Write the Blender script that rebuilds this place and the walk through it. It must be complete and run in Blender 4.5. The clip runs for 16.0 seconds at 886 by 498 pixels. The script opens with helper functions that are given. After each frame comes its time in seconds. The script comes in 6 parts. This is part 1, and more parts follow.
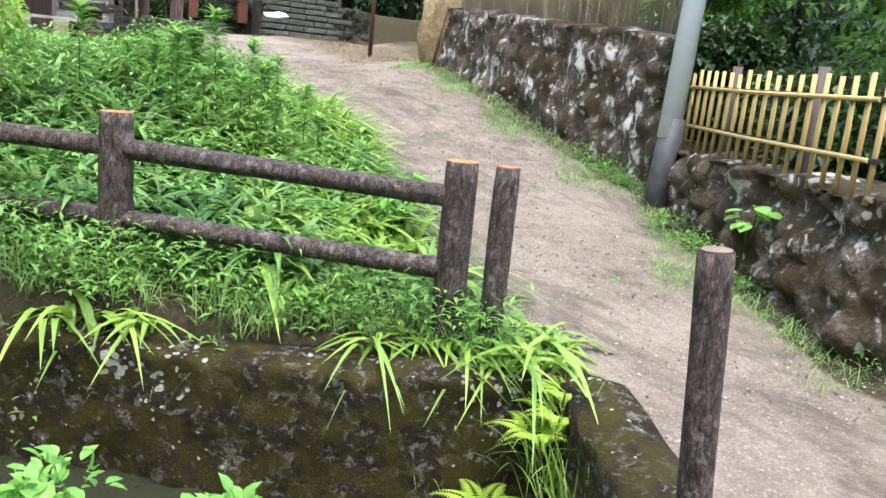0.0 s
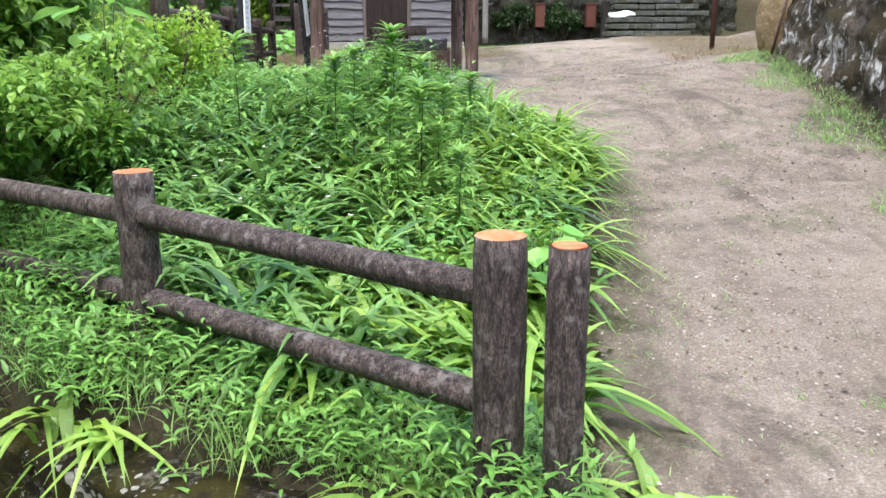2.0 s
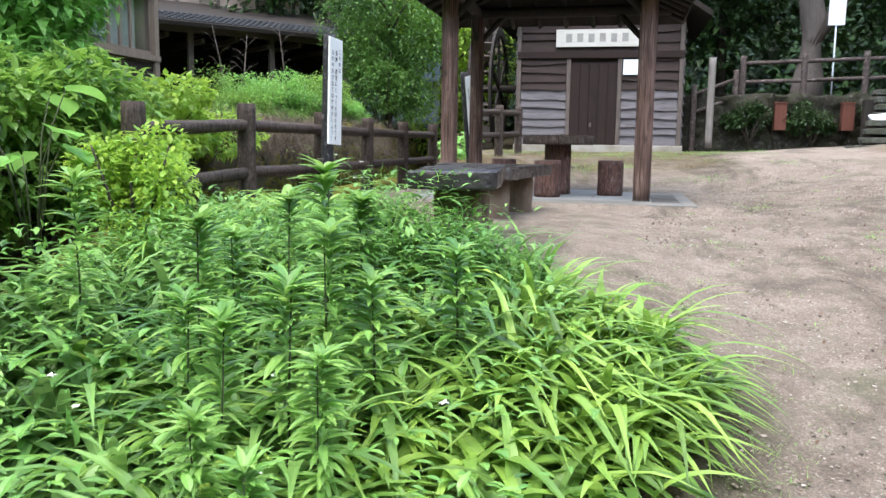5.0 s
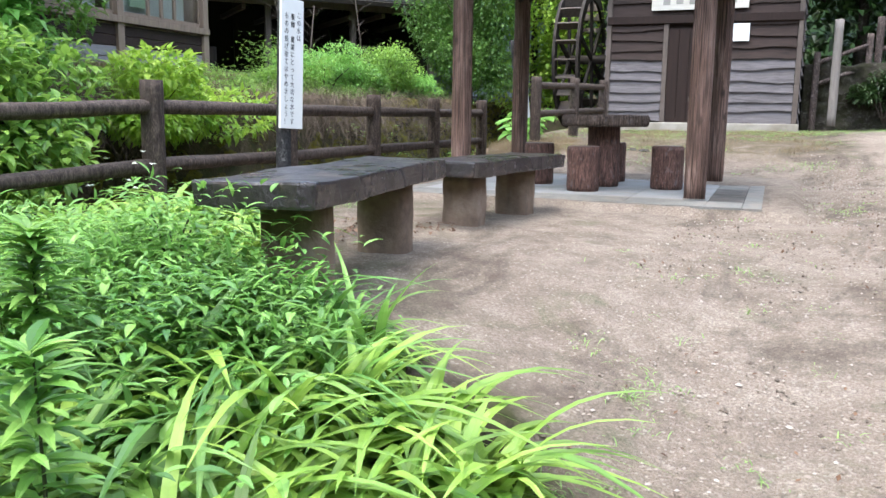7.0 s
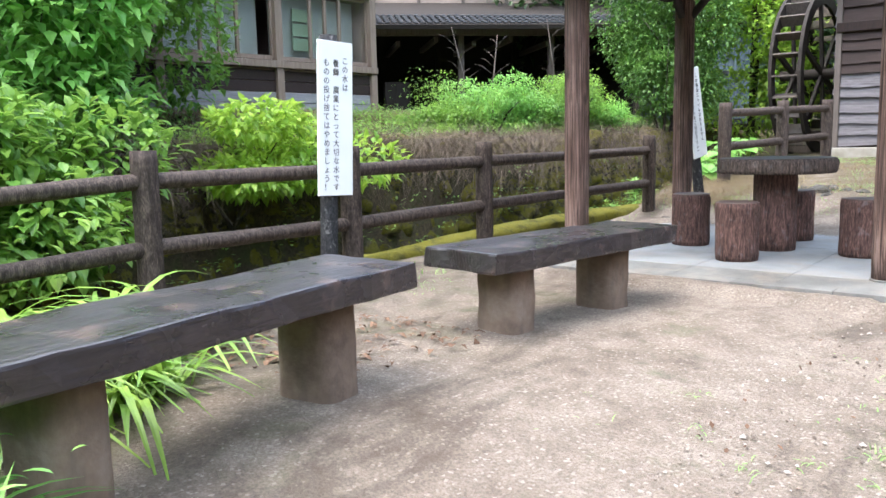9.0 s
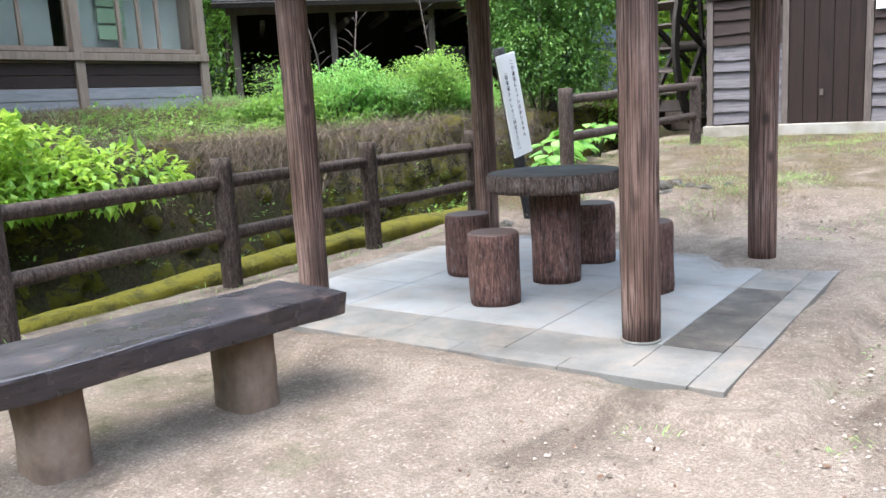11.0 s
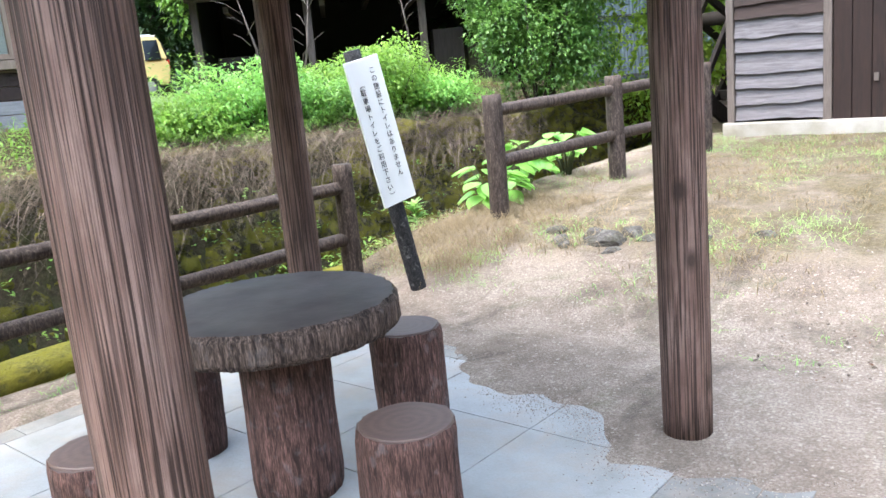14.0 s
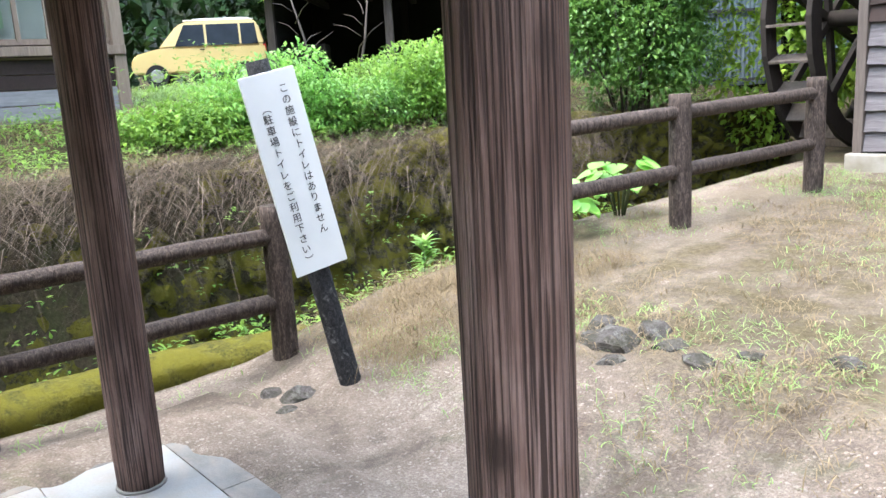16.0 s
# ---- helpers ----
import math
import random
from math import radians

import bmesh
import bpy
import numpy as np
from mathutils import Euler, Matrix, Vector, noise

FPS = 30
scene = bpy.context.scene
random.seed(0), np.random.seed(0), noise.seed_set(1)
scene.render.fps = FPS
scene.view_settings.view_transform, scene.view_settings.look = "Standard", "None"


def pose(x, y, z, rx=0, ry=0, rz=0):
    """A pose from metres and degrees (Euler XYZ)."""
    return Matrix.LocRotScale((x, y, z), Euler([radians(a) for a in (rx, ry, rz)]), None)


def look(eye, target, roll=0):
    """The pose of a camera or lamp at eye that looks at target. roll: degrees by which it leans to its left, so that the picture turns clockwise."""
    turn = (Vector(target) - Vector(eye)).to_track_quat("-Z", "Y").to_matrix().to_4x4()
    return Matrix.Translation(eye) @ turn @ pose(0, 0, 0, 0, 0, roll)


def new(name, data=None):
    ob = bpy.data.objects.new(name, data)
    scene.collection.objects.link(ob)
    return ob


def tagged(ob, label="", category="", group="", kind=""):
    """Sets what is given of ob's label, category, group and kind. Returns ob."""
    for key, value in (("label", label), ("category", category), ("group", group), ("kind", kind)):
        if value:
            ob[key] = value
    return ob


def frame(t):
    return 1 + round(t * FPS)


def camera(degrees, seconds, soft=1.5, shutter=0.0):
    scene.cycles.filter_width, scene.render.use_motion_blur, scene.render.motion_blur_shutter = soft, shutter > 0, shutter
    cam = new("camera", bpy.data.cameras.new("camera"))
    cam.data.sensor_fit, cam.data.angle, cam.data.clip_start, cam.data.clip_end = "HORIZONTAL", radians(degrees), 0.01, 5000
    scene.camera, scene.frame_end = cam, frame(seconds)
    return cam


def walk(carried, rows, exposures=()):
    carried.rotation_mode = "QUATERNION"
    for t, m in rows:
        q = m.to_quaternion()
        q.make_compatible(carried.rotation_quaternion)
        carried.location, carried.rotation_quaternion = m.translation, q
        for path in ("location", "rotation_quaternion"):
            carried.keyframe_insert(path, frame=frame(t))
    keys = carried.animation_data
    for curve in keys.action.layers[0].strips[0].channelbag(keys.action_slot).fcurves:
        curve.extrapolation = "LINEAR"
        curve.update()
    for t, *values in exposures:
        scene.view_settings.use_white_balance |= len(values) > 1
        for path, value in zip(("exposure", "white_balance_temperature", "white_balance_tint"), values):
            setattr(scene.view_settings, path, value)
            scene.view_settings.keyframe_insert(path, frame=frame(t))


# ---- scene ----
cam = camera(57.0, 16.0)
PATH = [
    (0, (-3.489, -12.594, 0.226), (-2.395, -10.974, -0.197), 5.7),
    (0.5, (-2.949, -12.538, 0.283), (-2.011, -10.821, -0.127), 4.6),
    (1, (-2.445, -12.329, 0.317), (-1.677, -10.53, -0.099), 1.7),
    (1.5, (-1.975, -12.092, 0.324), (-1.495, -10.203, -0.124), 0.5),
    (2, (-1.616, -11.708, 0.349), (-1.43, -9.773, -0.119), -0.2),
    (2.5, (-1.305, -11.311, 0.367), (-1.292, -9.366, -0.097), 0.1),
    (3, (-1.005, -10.905, 0.39), (-1.21, -8.977, -0.094), 0.1),
    (3.5, (-0.788, -10.481, 0.45), (-1.089, -8.561, -0.023), -0.4),
    (4, (-0.552, -10.064, 0.455), (-0.904, -8.142, 0.029), -0.5),
    (4.5, (-0.374, -9.593, 0.55), (-0.79, -7.66, 0.251), 1.1),
    (5, (-0.263, -9.097, 0.609), (-0.686, -7.16, 0.351), 0.8),
    (5.2, (-0.185, -8.924, 0.586), (-0.621, -6.993, 0.302), 0.5),
    (7.3, (0.615, -6.987, 0.769), (-0.183, -5.181, 0.448), 1.0),
    (7.5, (0.653, -6.814, 0.821), (-0.196, -5.03, 0.512), 1.1),
    (8, (0.783, -6.34, 0.843), (-0.277, -4.668, 0.562), -0.1),
    (8.5, (0.866, -5.91, 0.869), (-0.368, -4.361, 0.594), -0.8),
    (9, (0.944, -5.445, 0.941), (-0.306, -3.908, 0.668), -1.3),
    (9.5, (1.098, -4.988, 1.016), (-0.155, -3.451, 0.754), -1.6),
    (10, (1.226, -4.514, 1.03), (0.037, -2.93, 0.757), -1.9),
    (10.2, (1.278, -4.316, 1.073), (0.12, -2.71, 0.787), -1.9),
    (12.3, (1.462, -2.274, 1.233), (0.295, -0.708, 0.804), -4.9),
    (12.5, (1.447, -2.077, 1.25), (0.266, -0.52, 0.825), -4.3),
    (13, (1.424, -1.561, 1.305), (0.218, -0.013, 0.918), -3.5),
    (13.5, (1.378, -1.051, 1.374), (0.111, 0.447, 0.99), -4.1),
    (14, (1.247, -0.531, 1.418), (-0.048, 0.94, 1.018), -5.3),
    (14.5, (1.162, -0.044, 1.444), (-0.204, 1.364, 1.054), -4.2),
    (15, (1.05, 0.431, 1.477), (-0.374, 1.768, 1.047), -2.9),
    (15.5, (0.935, 0.893, 1.533), (-0.501, 2.218, 1.105), -3.1),
    (16, (0.868, 1.375, 1.54), (-0.648, 2.612, 1.129), -3.3),
]
walk(cam, [(t, look(eye, target, roll)) for t, eye, target, roll in PATH],
     exposures=[(0.0, 2.15), (2.0, 1.97), (5.0, 1.98), (8.5, 2.43), (9.2, 2.52), (10.0, 2.48), (12.5, 2.58), (13.2, 2.82), (14.0, 2.9), (15.0, 2.84), (16.0, 2.78)])

# ---- light ----
world = bpy.data.worlds.new("world")
scene.world = world
world.use_nodes = True
wn = world.node_tree.nodes
sky = wn.new("ShaderNodeTexSky")
sky.sky_type = "NISHITA"
sky.sun_disc = False
sky.sun_elevation = radians(70)
sky.sun_rotation = radians(200)
sky.air_density, sky.dust_density, sky.ozone_density = 1.0, 4.0, 1.0
wn["Background"].inputs["Strength"].default_value = 0.15
scene.view_settings.use_white_balance = True
scene.view_settings.white_balance_temperature, scene.view_settings.white_balance_tint = 6050, 5
world.node_tree.links.new(sky.outputs["Color"], wn["Background"].inputs["Color"])
sun = new("sun", bpy.data.lights.new("sun", "SUN"))
sun.data.energy, sun.data.angle, sun.data.color = 1.05, radians(130), (1.0, 0.97, 0.92)
sun.matrix_world = look((-3.8, -10.4, 30.4), (0, 0, 0))

# ---- materials ----


class Nodes:
    """A short way to write node materials."""

    def __init__(self, name):
        self.mat = bpy.data.materials.new(name)
        self.mat.use_nodes = True
        self.t = self.mat.node_tree
        self.b = self.t.nodes["Principled BSDF"]
        self.out = self.t.nodes["Material Output"]
        self.co = self.add("ShaderNodeTexCoord").outputs["Object"]

    def add(self, kind, **inputs):
        n = self.t.nodes.new(kind)
        for key, v in inputs.items():
            self.put(n.inputs[key.replace("_", " ")], v)
        return n

    def put(self, socket, v):
        if isinstance(v, bpy.types.NodeSocket):
            self.t.links.new(v, socket)
        elif isinstance(v, tuple) and len(v) == 3 and socket.type == "RGBA":
            socket.default_value = (*v, 1)
        else:
            socket.default_value = v

    def world_co(self):
        return self.add("ShaderNodeNewGeometry").outputs["Position"]

    def scaled(self, co, s):
        m = self.add("ShaderNodeMapping", Vector=co)
        m.inputs["Scale"].default_value = s
        return m.outputs["Vector"]

    def noise(self, scale, detail=4.0, co=None, rough=0.55, dist=0.0):
        n = self.add("ShaderNodeTexNoise", Vector=co or self.co, Scale=scale, Detail=detail, Roughness=rough, Distortion=dist)
        return n.outputs["Fac"]

    def voronoi(self, scale, co=None, feature="F1", out="Distance"):
        n = self.add("ShaderNodeTexVoronoi", Vector=co or self.co, Scale=scale)
        n.feature = feature
        return n.outputs[out]

    def ramp(self, fac, stops):
        n = self.add("ShaderNodeValToRGB", Fac=fac)
        e = n.color_ramp.elements
        while len(e) < len(stops):
            e.new(0.5)
        for el, (p, c) in zip(e, stops):
            el.position = p
            el.color = (*c, 1) if isinstance(c, tuple) else (c, c, c, 1)
        return n.outputs["Color"]

    def mix(self, fac, a, b, kind="MIX"):
        n = self.add("ShaderNodeMixRGB", Fac=fac, Color1=a, Color2=b)
        n.blend_type = kind
        return n.outputs["Color"]

    def math(self, op, a, b=0.0):
        n = self.add("ShaderNodeMath")
        n.operation = op
        self.put(n.inputs[0], a)
        self.put(n.inputs[1], b)
        return n.outputs[0]

    def bump(self, height, strength=0.5, distance=0.01):
        n = self.add("ShaderNodeBump", Height=height, Strength=strength, Distance=distance)
        self.put(self.b.inputs["Normal"], n.outputs["Normal"])

    def done(self, color, rough=0.8, metal=0.0, spec=0.3):
        self.put(self.b.inputs["Base Color"], color)
        self.put(self.b.inputs["Roughness"], rough)
        self.b.inputs["Metallic"].default_value = metal
        self.b.inputs["Specular IOR Level"].default_value = spec
        return self.mat


def leaf_material(name, dark, mid, light, trans=0.35, rough=0.4):
    n = Nodes(name)
    g = n.add("ShaderNodeNewGeometry")
    col = n.ramp(g.outputs["Random Per Island"], [(0.0, dark), (0.5, mid), (1.0, light)])
    patch = n.noise(1.3, 2.0, g.outputs["Position"])
    col = n.mix(n.ramp(patch, [(0.35, 0.0), (0.7, 0.6)]), col, light)
    vein = n.noise(60, 3.0, g.outputs["Position"])
    col = n.mix(n.math("MULTIPLY", vein, 0.25), col, dark)
    n.done(col, rough, 0, 0.5)
    tr = n.add("ShaderNodeBsdfTranslucent", Color=n.mix(0.5, col, light))
    m = n.add("ShaderNodeMixShader", Fac=trans)
    n.t.links.new(n.b.outputs[0], m.inputs[1])
    n.t.links.new(tr.outputs[0], m.inputs[2])
    n.t.links.new(m.outputs[0], n.out.inputs["Surface"])
    return n.mat


def bark_material(name, dark, light, scale=1.0, streak=9.0, bump=0.8, lichen=0.0, rough=0.85, lich_col=(0.42, 0.4, 0.4)):
    n = Nodes(name)
    co = n.scaled(n.co, (22 * scale, 22 * scale, 22 * scale / streak))
    a = n.noise(2.2, 6.0, co, 0.65, 0.6)
    fine = n.noise(9.0, 4.0, co, 0.6)
    info = n.add("ShaderNodeObjectInfo")
    col = n.ramp(a, [(0.36, dark), (0.5, tuple((p + q) / 2 for p, q in zip(dark, light))), (0.64, light)])
    col = n.mix(n.ramp(fine, [(0.42, 0.75), (0.6, 0.0)]), col, dark)
    col = n.mix(n.math("MULTIPLY", info.outputs["Random"], 0.25), col, dark)
    if lichen:
        v = n.noise(14.0, 3.0, n.co, 0.6)
        col = n.mix(n.math("MULTIPLY", n.ramp(v, [(0.58, 0.0), (0.68, 1.0)]), lichen), col, lich_col)
    n.bump(n.math("ADD", a, n.math("MULTIPLY", fine, 0.5)), bump, 0.012)
    return n.done(col, rough)


M = {}
M["log"] = bark_material("faux_log_bark", (0.018, 0.013, 0.012), (0.22, 0.17, 0.155), 0.95, 3.0, 1.0, 0.45, 0.75, (0.3, 0.27, 0.26))
M["log_dark"] = bark_material("dark_log_bark", (0.025, 0.018, 0.014), (0.09, 0.065, 0.052), 1.3, 3.0, 0.9, 0.1)
M["stool"] = bark_material("stump_bark", (0.035, 0.018, 0.015), (0.32, 0.175, 0.14), 1.6, 10.0, 1.0, 0.15, 0.75)
M["rim"] = bark_material("table_rim_bark", (0.02, 0.012, 0.01), (0.34, 0.25, 0.2), 1.5, 9.0, 1.0, 0.12, 0.75)
M["charred"] = bark_material("charred_post", (0.012, 0.012, 0.014), (0.07, 0.07, 0.075), 1.2, 2.0, 1.0, 0.35)
M["trunk"] = bark_material("tree_bark", (0.03, 0.024, 0.018), (0.13, 0.105, 0.085), 0.4, 5.0, 1.0, 0.3)


def grooved_wood():
    n = Nodes("grooved_wood")
    bend = n.noise(2.5, 2.0, n.scaled(n.co, (1, 1, 0.6)))
    lines = n.noise(1.0, 2.5, n.scaled(n.co, (150, 150, 2.0)), 0.55, 0.5)
    tone = n.noise(3.0, 5.0, n.scaled(n.co, (3.0, 3.0, 0.8)), 0.65)
    col = n.ramp(tone, [(0.3, (0.1, 0.056, 0.043)), (0.5, (0.185, 0.115, 0.093)), (0.72, (0.32, 0.222, 0.19))])
    col = n.mix(n.ramp(lines, [(0.4, 0.92), (0.54, 0.0)]), col, (0.026, 0.014, 0.011))
    knot = n.voronoi(3.2, n.scaled(n.co, (1.6, 1.6, 0.9)))
    col = n.mix(n.ramp(knot, [(0.06, 0.85), (0.17, 0.0)]), col, (0.03, 0.018, 0.014))
    col = n.mix(n.ramp(bend, [(0.55, 0.0), (0.7, 0.5)]), col, (0.05, 0.032, 0.026))
    n.bump(lines, 1.0, 0.012)
    return n.done(col, 0.65, 0, 0.35)


M["post"] = grooved_wood()
M["log_plain"] = bark_material("smooth_brown_log", (0.022, 0.015, 0.012), (0.15, 0.112, 0.094), 0.9, 4.0, 0.8, 0.12, 0.75, (0.22, 0.18, 0.16))


def end_grain():
    n = Nodes("cut_log_end")
    col = n.ramp(n.noise(7, 5.0, None, 0.6), [(0.35, (0.36, 0.1, 0.03)), (0.65, (0.48, 0.19, 0.08))])
    col = n.mix(n.ramp(n.noise(38, 4.0), [(0.5, 0.0), (0.7, 0.5)]), col, (0.36, 0.29, 0.24))
    n.bump(n.noise(60), 0.6, 0.006)
    return n.done(col, 0.85)


M["cut"] = end_grain()


def wet_top():
    n = Nodes("dark_smooth_top")
    col = n.ramp(n.noise(5, 5.0), [(0.3, (0.042, 0.03, 0.025)), (0.7, (0.09, 0.066, 0.056))])
    n.bump(n.noise(40), 0.25, 0.004)
    return n.done(col, n.ramp(n.noise(3, 3.0), [(0.3, 0.4), (0.7, 0.6)]), 0, 0.4)


M["top"] = wet_top()


def stool_top():
    n = Nodes("stool_seat")
    w = n.add("ShaderNodeTexWave", Vector=n.co, Scale=9.0, Distortion=2.0, Detail=2.0)
    w.wave_type, w.rings_direction = "RINGS", "Z"
    col = n.mix(n.math("MULTIPLY", w.outputs["Fac"], 0.4), (0.13, 0.085, 0.07), (0.07, 0.045, 0.038))
    col = n.mix(n.math("MULTIPLY", n.noise(9, 4.0), 0.5), col, (0.05, 0.035, 0.03))
    n.bump(n.noise(50), 0.3, 0.004)
    return n.done(col, 0.5, 0, 0.45)


M["seat"] = stool_top()


def bench_top():
    n = Nodes("bench_plank")
    co = n.scaled(n.co, (14, 2.0, 14))
    a = n.noise(3.0, 5.0, co, 0.6, 0.4)
    col = n.ramp(a, [(0.25, (0.01, 0.008, 0.009)), (0.75, (0.04, 0.032, 0.036))])
    edge = n.noise(7, 4.0)
    col = n.mix(n.ramp(edge, [(0.57, 0.0), (0.68, 0.6)]), col, (0.12, 0.08, 0.07))
    n.bump(a, 0.7, 0.008)
    return n.done(col, n.ramp(n.noise(4, 4.0), [(0.35, 0.2), (0.65, 0.42)]), 0, 0.6)


M["bench"] = bench_top()


def bench_leg():
    n = Nodes("concrete_leg")
    col = n.ramp(n.noise(6, 6.0, None, 0.65), [(0.25, (0.1, 0.072, 0.055)), (0.55, (0.2, 0.145, 0.11)), (0.8, (0.27, 0.22, 0.18))])
    v = n.noise(3.0, 3.0, n.scaled(n.co, (6, 6, 1)))
    col = n.mix(n.ramp(v, [(0.5, 0.0), (0.75, 0.5)]), col, (0.09, 0.08, 0.065))
    n.bump(n.noise(35, 5.0), 0.7, 0.008)
    return n.done(col, 0.9)


M["leg"] = bench_leg()


def concrete(name, base, dirt, tint, scale=1.0, sand=0.0):
    n = Nodes(name)
    p = n.world_co()
    col = n.ramp(n.noise(1.6 * scale, 6.0, p, 0.6), [(0.3, dirt), (0.55, base), (0.8, tint)])
    spk = n.noise(90, 3.0, p)
    col = n.mix(n.math("MULTIPLY", n.ramp(spk, [(0.45, 0.0), (0.7, 1.0)]), 0.25), col, dirt)
    info = n.add("ShaderNodeObjectInfo")
    col = n.mix(n.math("MULTIPLY", info.outputs["Random"], 0.08), col, dirt)
    if sand:
        col = n.mix(n.math("MULTIPLY", n.ramp(n.noise(3.3, 6.0, p, 0.7, 0.4), [(0.46, 0.0), (0.68, 1.0)]), sand), col, (0.27, 0.225, 0.185))
    n.bump(n.math("ADD", n.noise(120, 3.0, p), n.noise(12, 4.0, p)), 0.35, 0.004)
    return n.done(col, n.ramp(n.noise(2.0, 3.0, p), [(0.3, 0.5), (0.7, 0.8)]), 0, 0.35)


M["slab"] = concrete("pale_concrete", (0.27, 0.278, 0.285), (0.17, 0.167, 0.157), (0.335, 0.347, 0.36), 1.0, 0.6)
M["slab_edge"] = concrete("grey_edge_concrete", (0.18, 0.177, 0.168), (0.085, 0.08, 0.072), (0.25, 0.248, 0.24), 1.3, 0.6)
M["slab_damp"] = concrete("stained_concrete", (0.08, 0.073, 0.065), (0.035, 0.031, 0.026), (0.17, 0.16, 0.145), 1.6, 0.45)
M["plaster"] = concrete("white_plinth", (0.33, 0.31, 0.275), (0.2, 0.18, 0.14), (0.42, 0.405, 0.38), 1.6, 0.3)


def ground_material():
    n = Nodes("ground_soil_and_gravel")
    p = n.world_co()
    big = n.noise(0.55, 5.0, p, 0.6)
    mid = n.noise(3.5, 6.0, p, 0.65)
    fine = n.noise(26, 6.0, p, 0.75)
    grain = n.ramp(n.noise(85, 3.0, p, 0.8), [(0.4, 1.0), (0.6, 0.0)])
    lumps = n.ramp(n.noise(14, 4.0, p, 0.7, 0.3), [(0.35, 1.0), (0.5, 0.0)])
    sand = n.ramp(mid, [(0.34, (0.2, 0.158, 0.127)), (0.5, (0.275, 0.225, 0.184)), (0.66, (0.35, 0.294, 0.244))])
    sand = n.mix(n.ramp(big, [(0.42, 0.0), (0.62, 0.6)]), sand, (0.4, 0.333, 0.278))
    sand = n.mix(n.math("MULTIPLY", grain, 0.5), sand, (0.085, 0.065, 0.051))
    sand = n.mix(n.math("MULTIPLY", lumps, 0.3), sand, (0.15, 0.118, 0.095))
    peb = n.ramp(n.voronoi(90, p, "F1", "Color"), [(0.78, 0.0), (0.9, 1.0)])
    sand = n.mix(n.math("MULTIPLY", peb, 0.55), sand, (0.48, 0.42, 0.36))
    damp = n.noise(0.9, 5.0, n.scaled(p, (1.5, 0.8, 1.0)), 0.7, 0.7)
    sand = n.mix(n.ramp(damp, [(0.5, 0.0), (0.62, 0.6)]), sand, (0.085, 0.067, 0.052))
    tuftish = n.noise(1.7, 6.0, p, 0.7, 0.6)
    sand = n.mix(n.ramp(tuftish, [(0.57, 0.0), (0.68, 0.4)]), sand, (0.1, 0.115, 0.05))
    soil = n.ramp(fine, [(0.3, (0.03, 0.025, 0.018)), (0.6, (0.09, 0.07, 0.045)), (0.8, (0.14, 0.115, 0.07))])
    soil = n.mix(n.ramp(mid, [(0.45, 0.0), (0.65, 0.6)]), soil, (0.06, 0.075, 0.025))
    dry = n.ramp(fine, [(0.35, (0.09, 0.07, 0.042)), (0.65, (0.2, 0.16, 0.1))])
    a = n.add("ShaderNodeAttribute")
    a.attribute_name = "soil"
    d = n.add("ShaderNodeAttribute")
    d.attribute_name = "straw"
    wob = n.math("ADD", a.outputs["Fac"], n.math("MULTIPLY", n.math("SUBTRACT", mid, 0.5), 1.0))
    col = n.mix(n.ramp(wob, [(0.35, 0.0), (0.65, 1.0)]), sand, soil)
    wob2 = n.math("ADD", d.outputs["Fac"], n.math("MULTIPLY", n.math("SUBTRACT", mid, 0.5), 1.2))
    col = n.mix(n.ramp(wob2, [(0.35, 0.0), (0.75, 0.8)]), col, dry)
    h = n.math("ADD", n.math("MULTIPLY", fine, 0.6), n.math("MULTIPLY", grain, -0.3))
    n.bump(n.math("ADD", h, mid), 0.9, 0.02)
    return n.done(col, 0.95, 0, 0.15)


M["ground"] = ground_material()


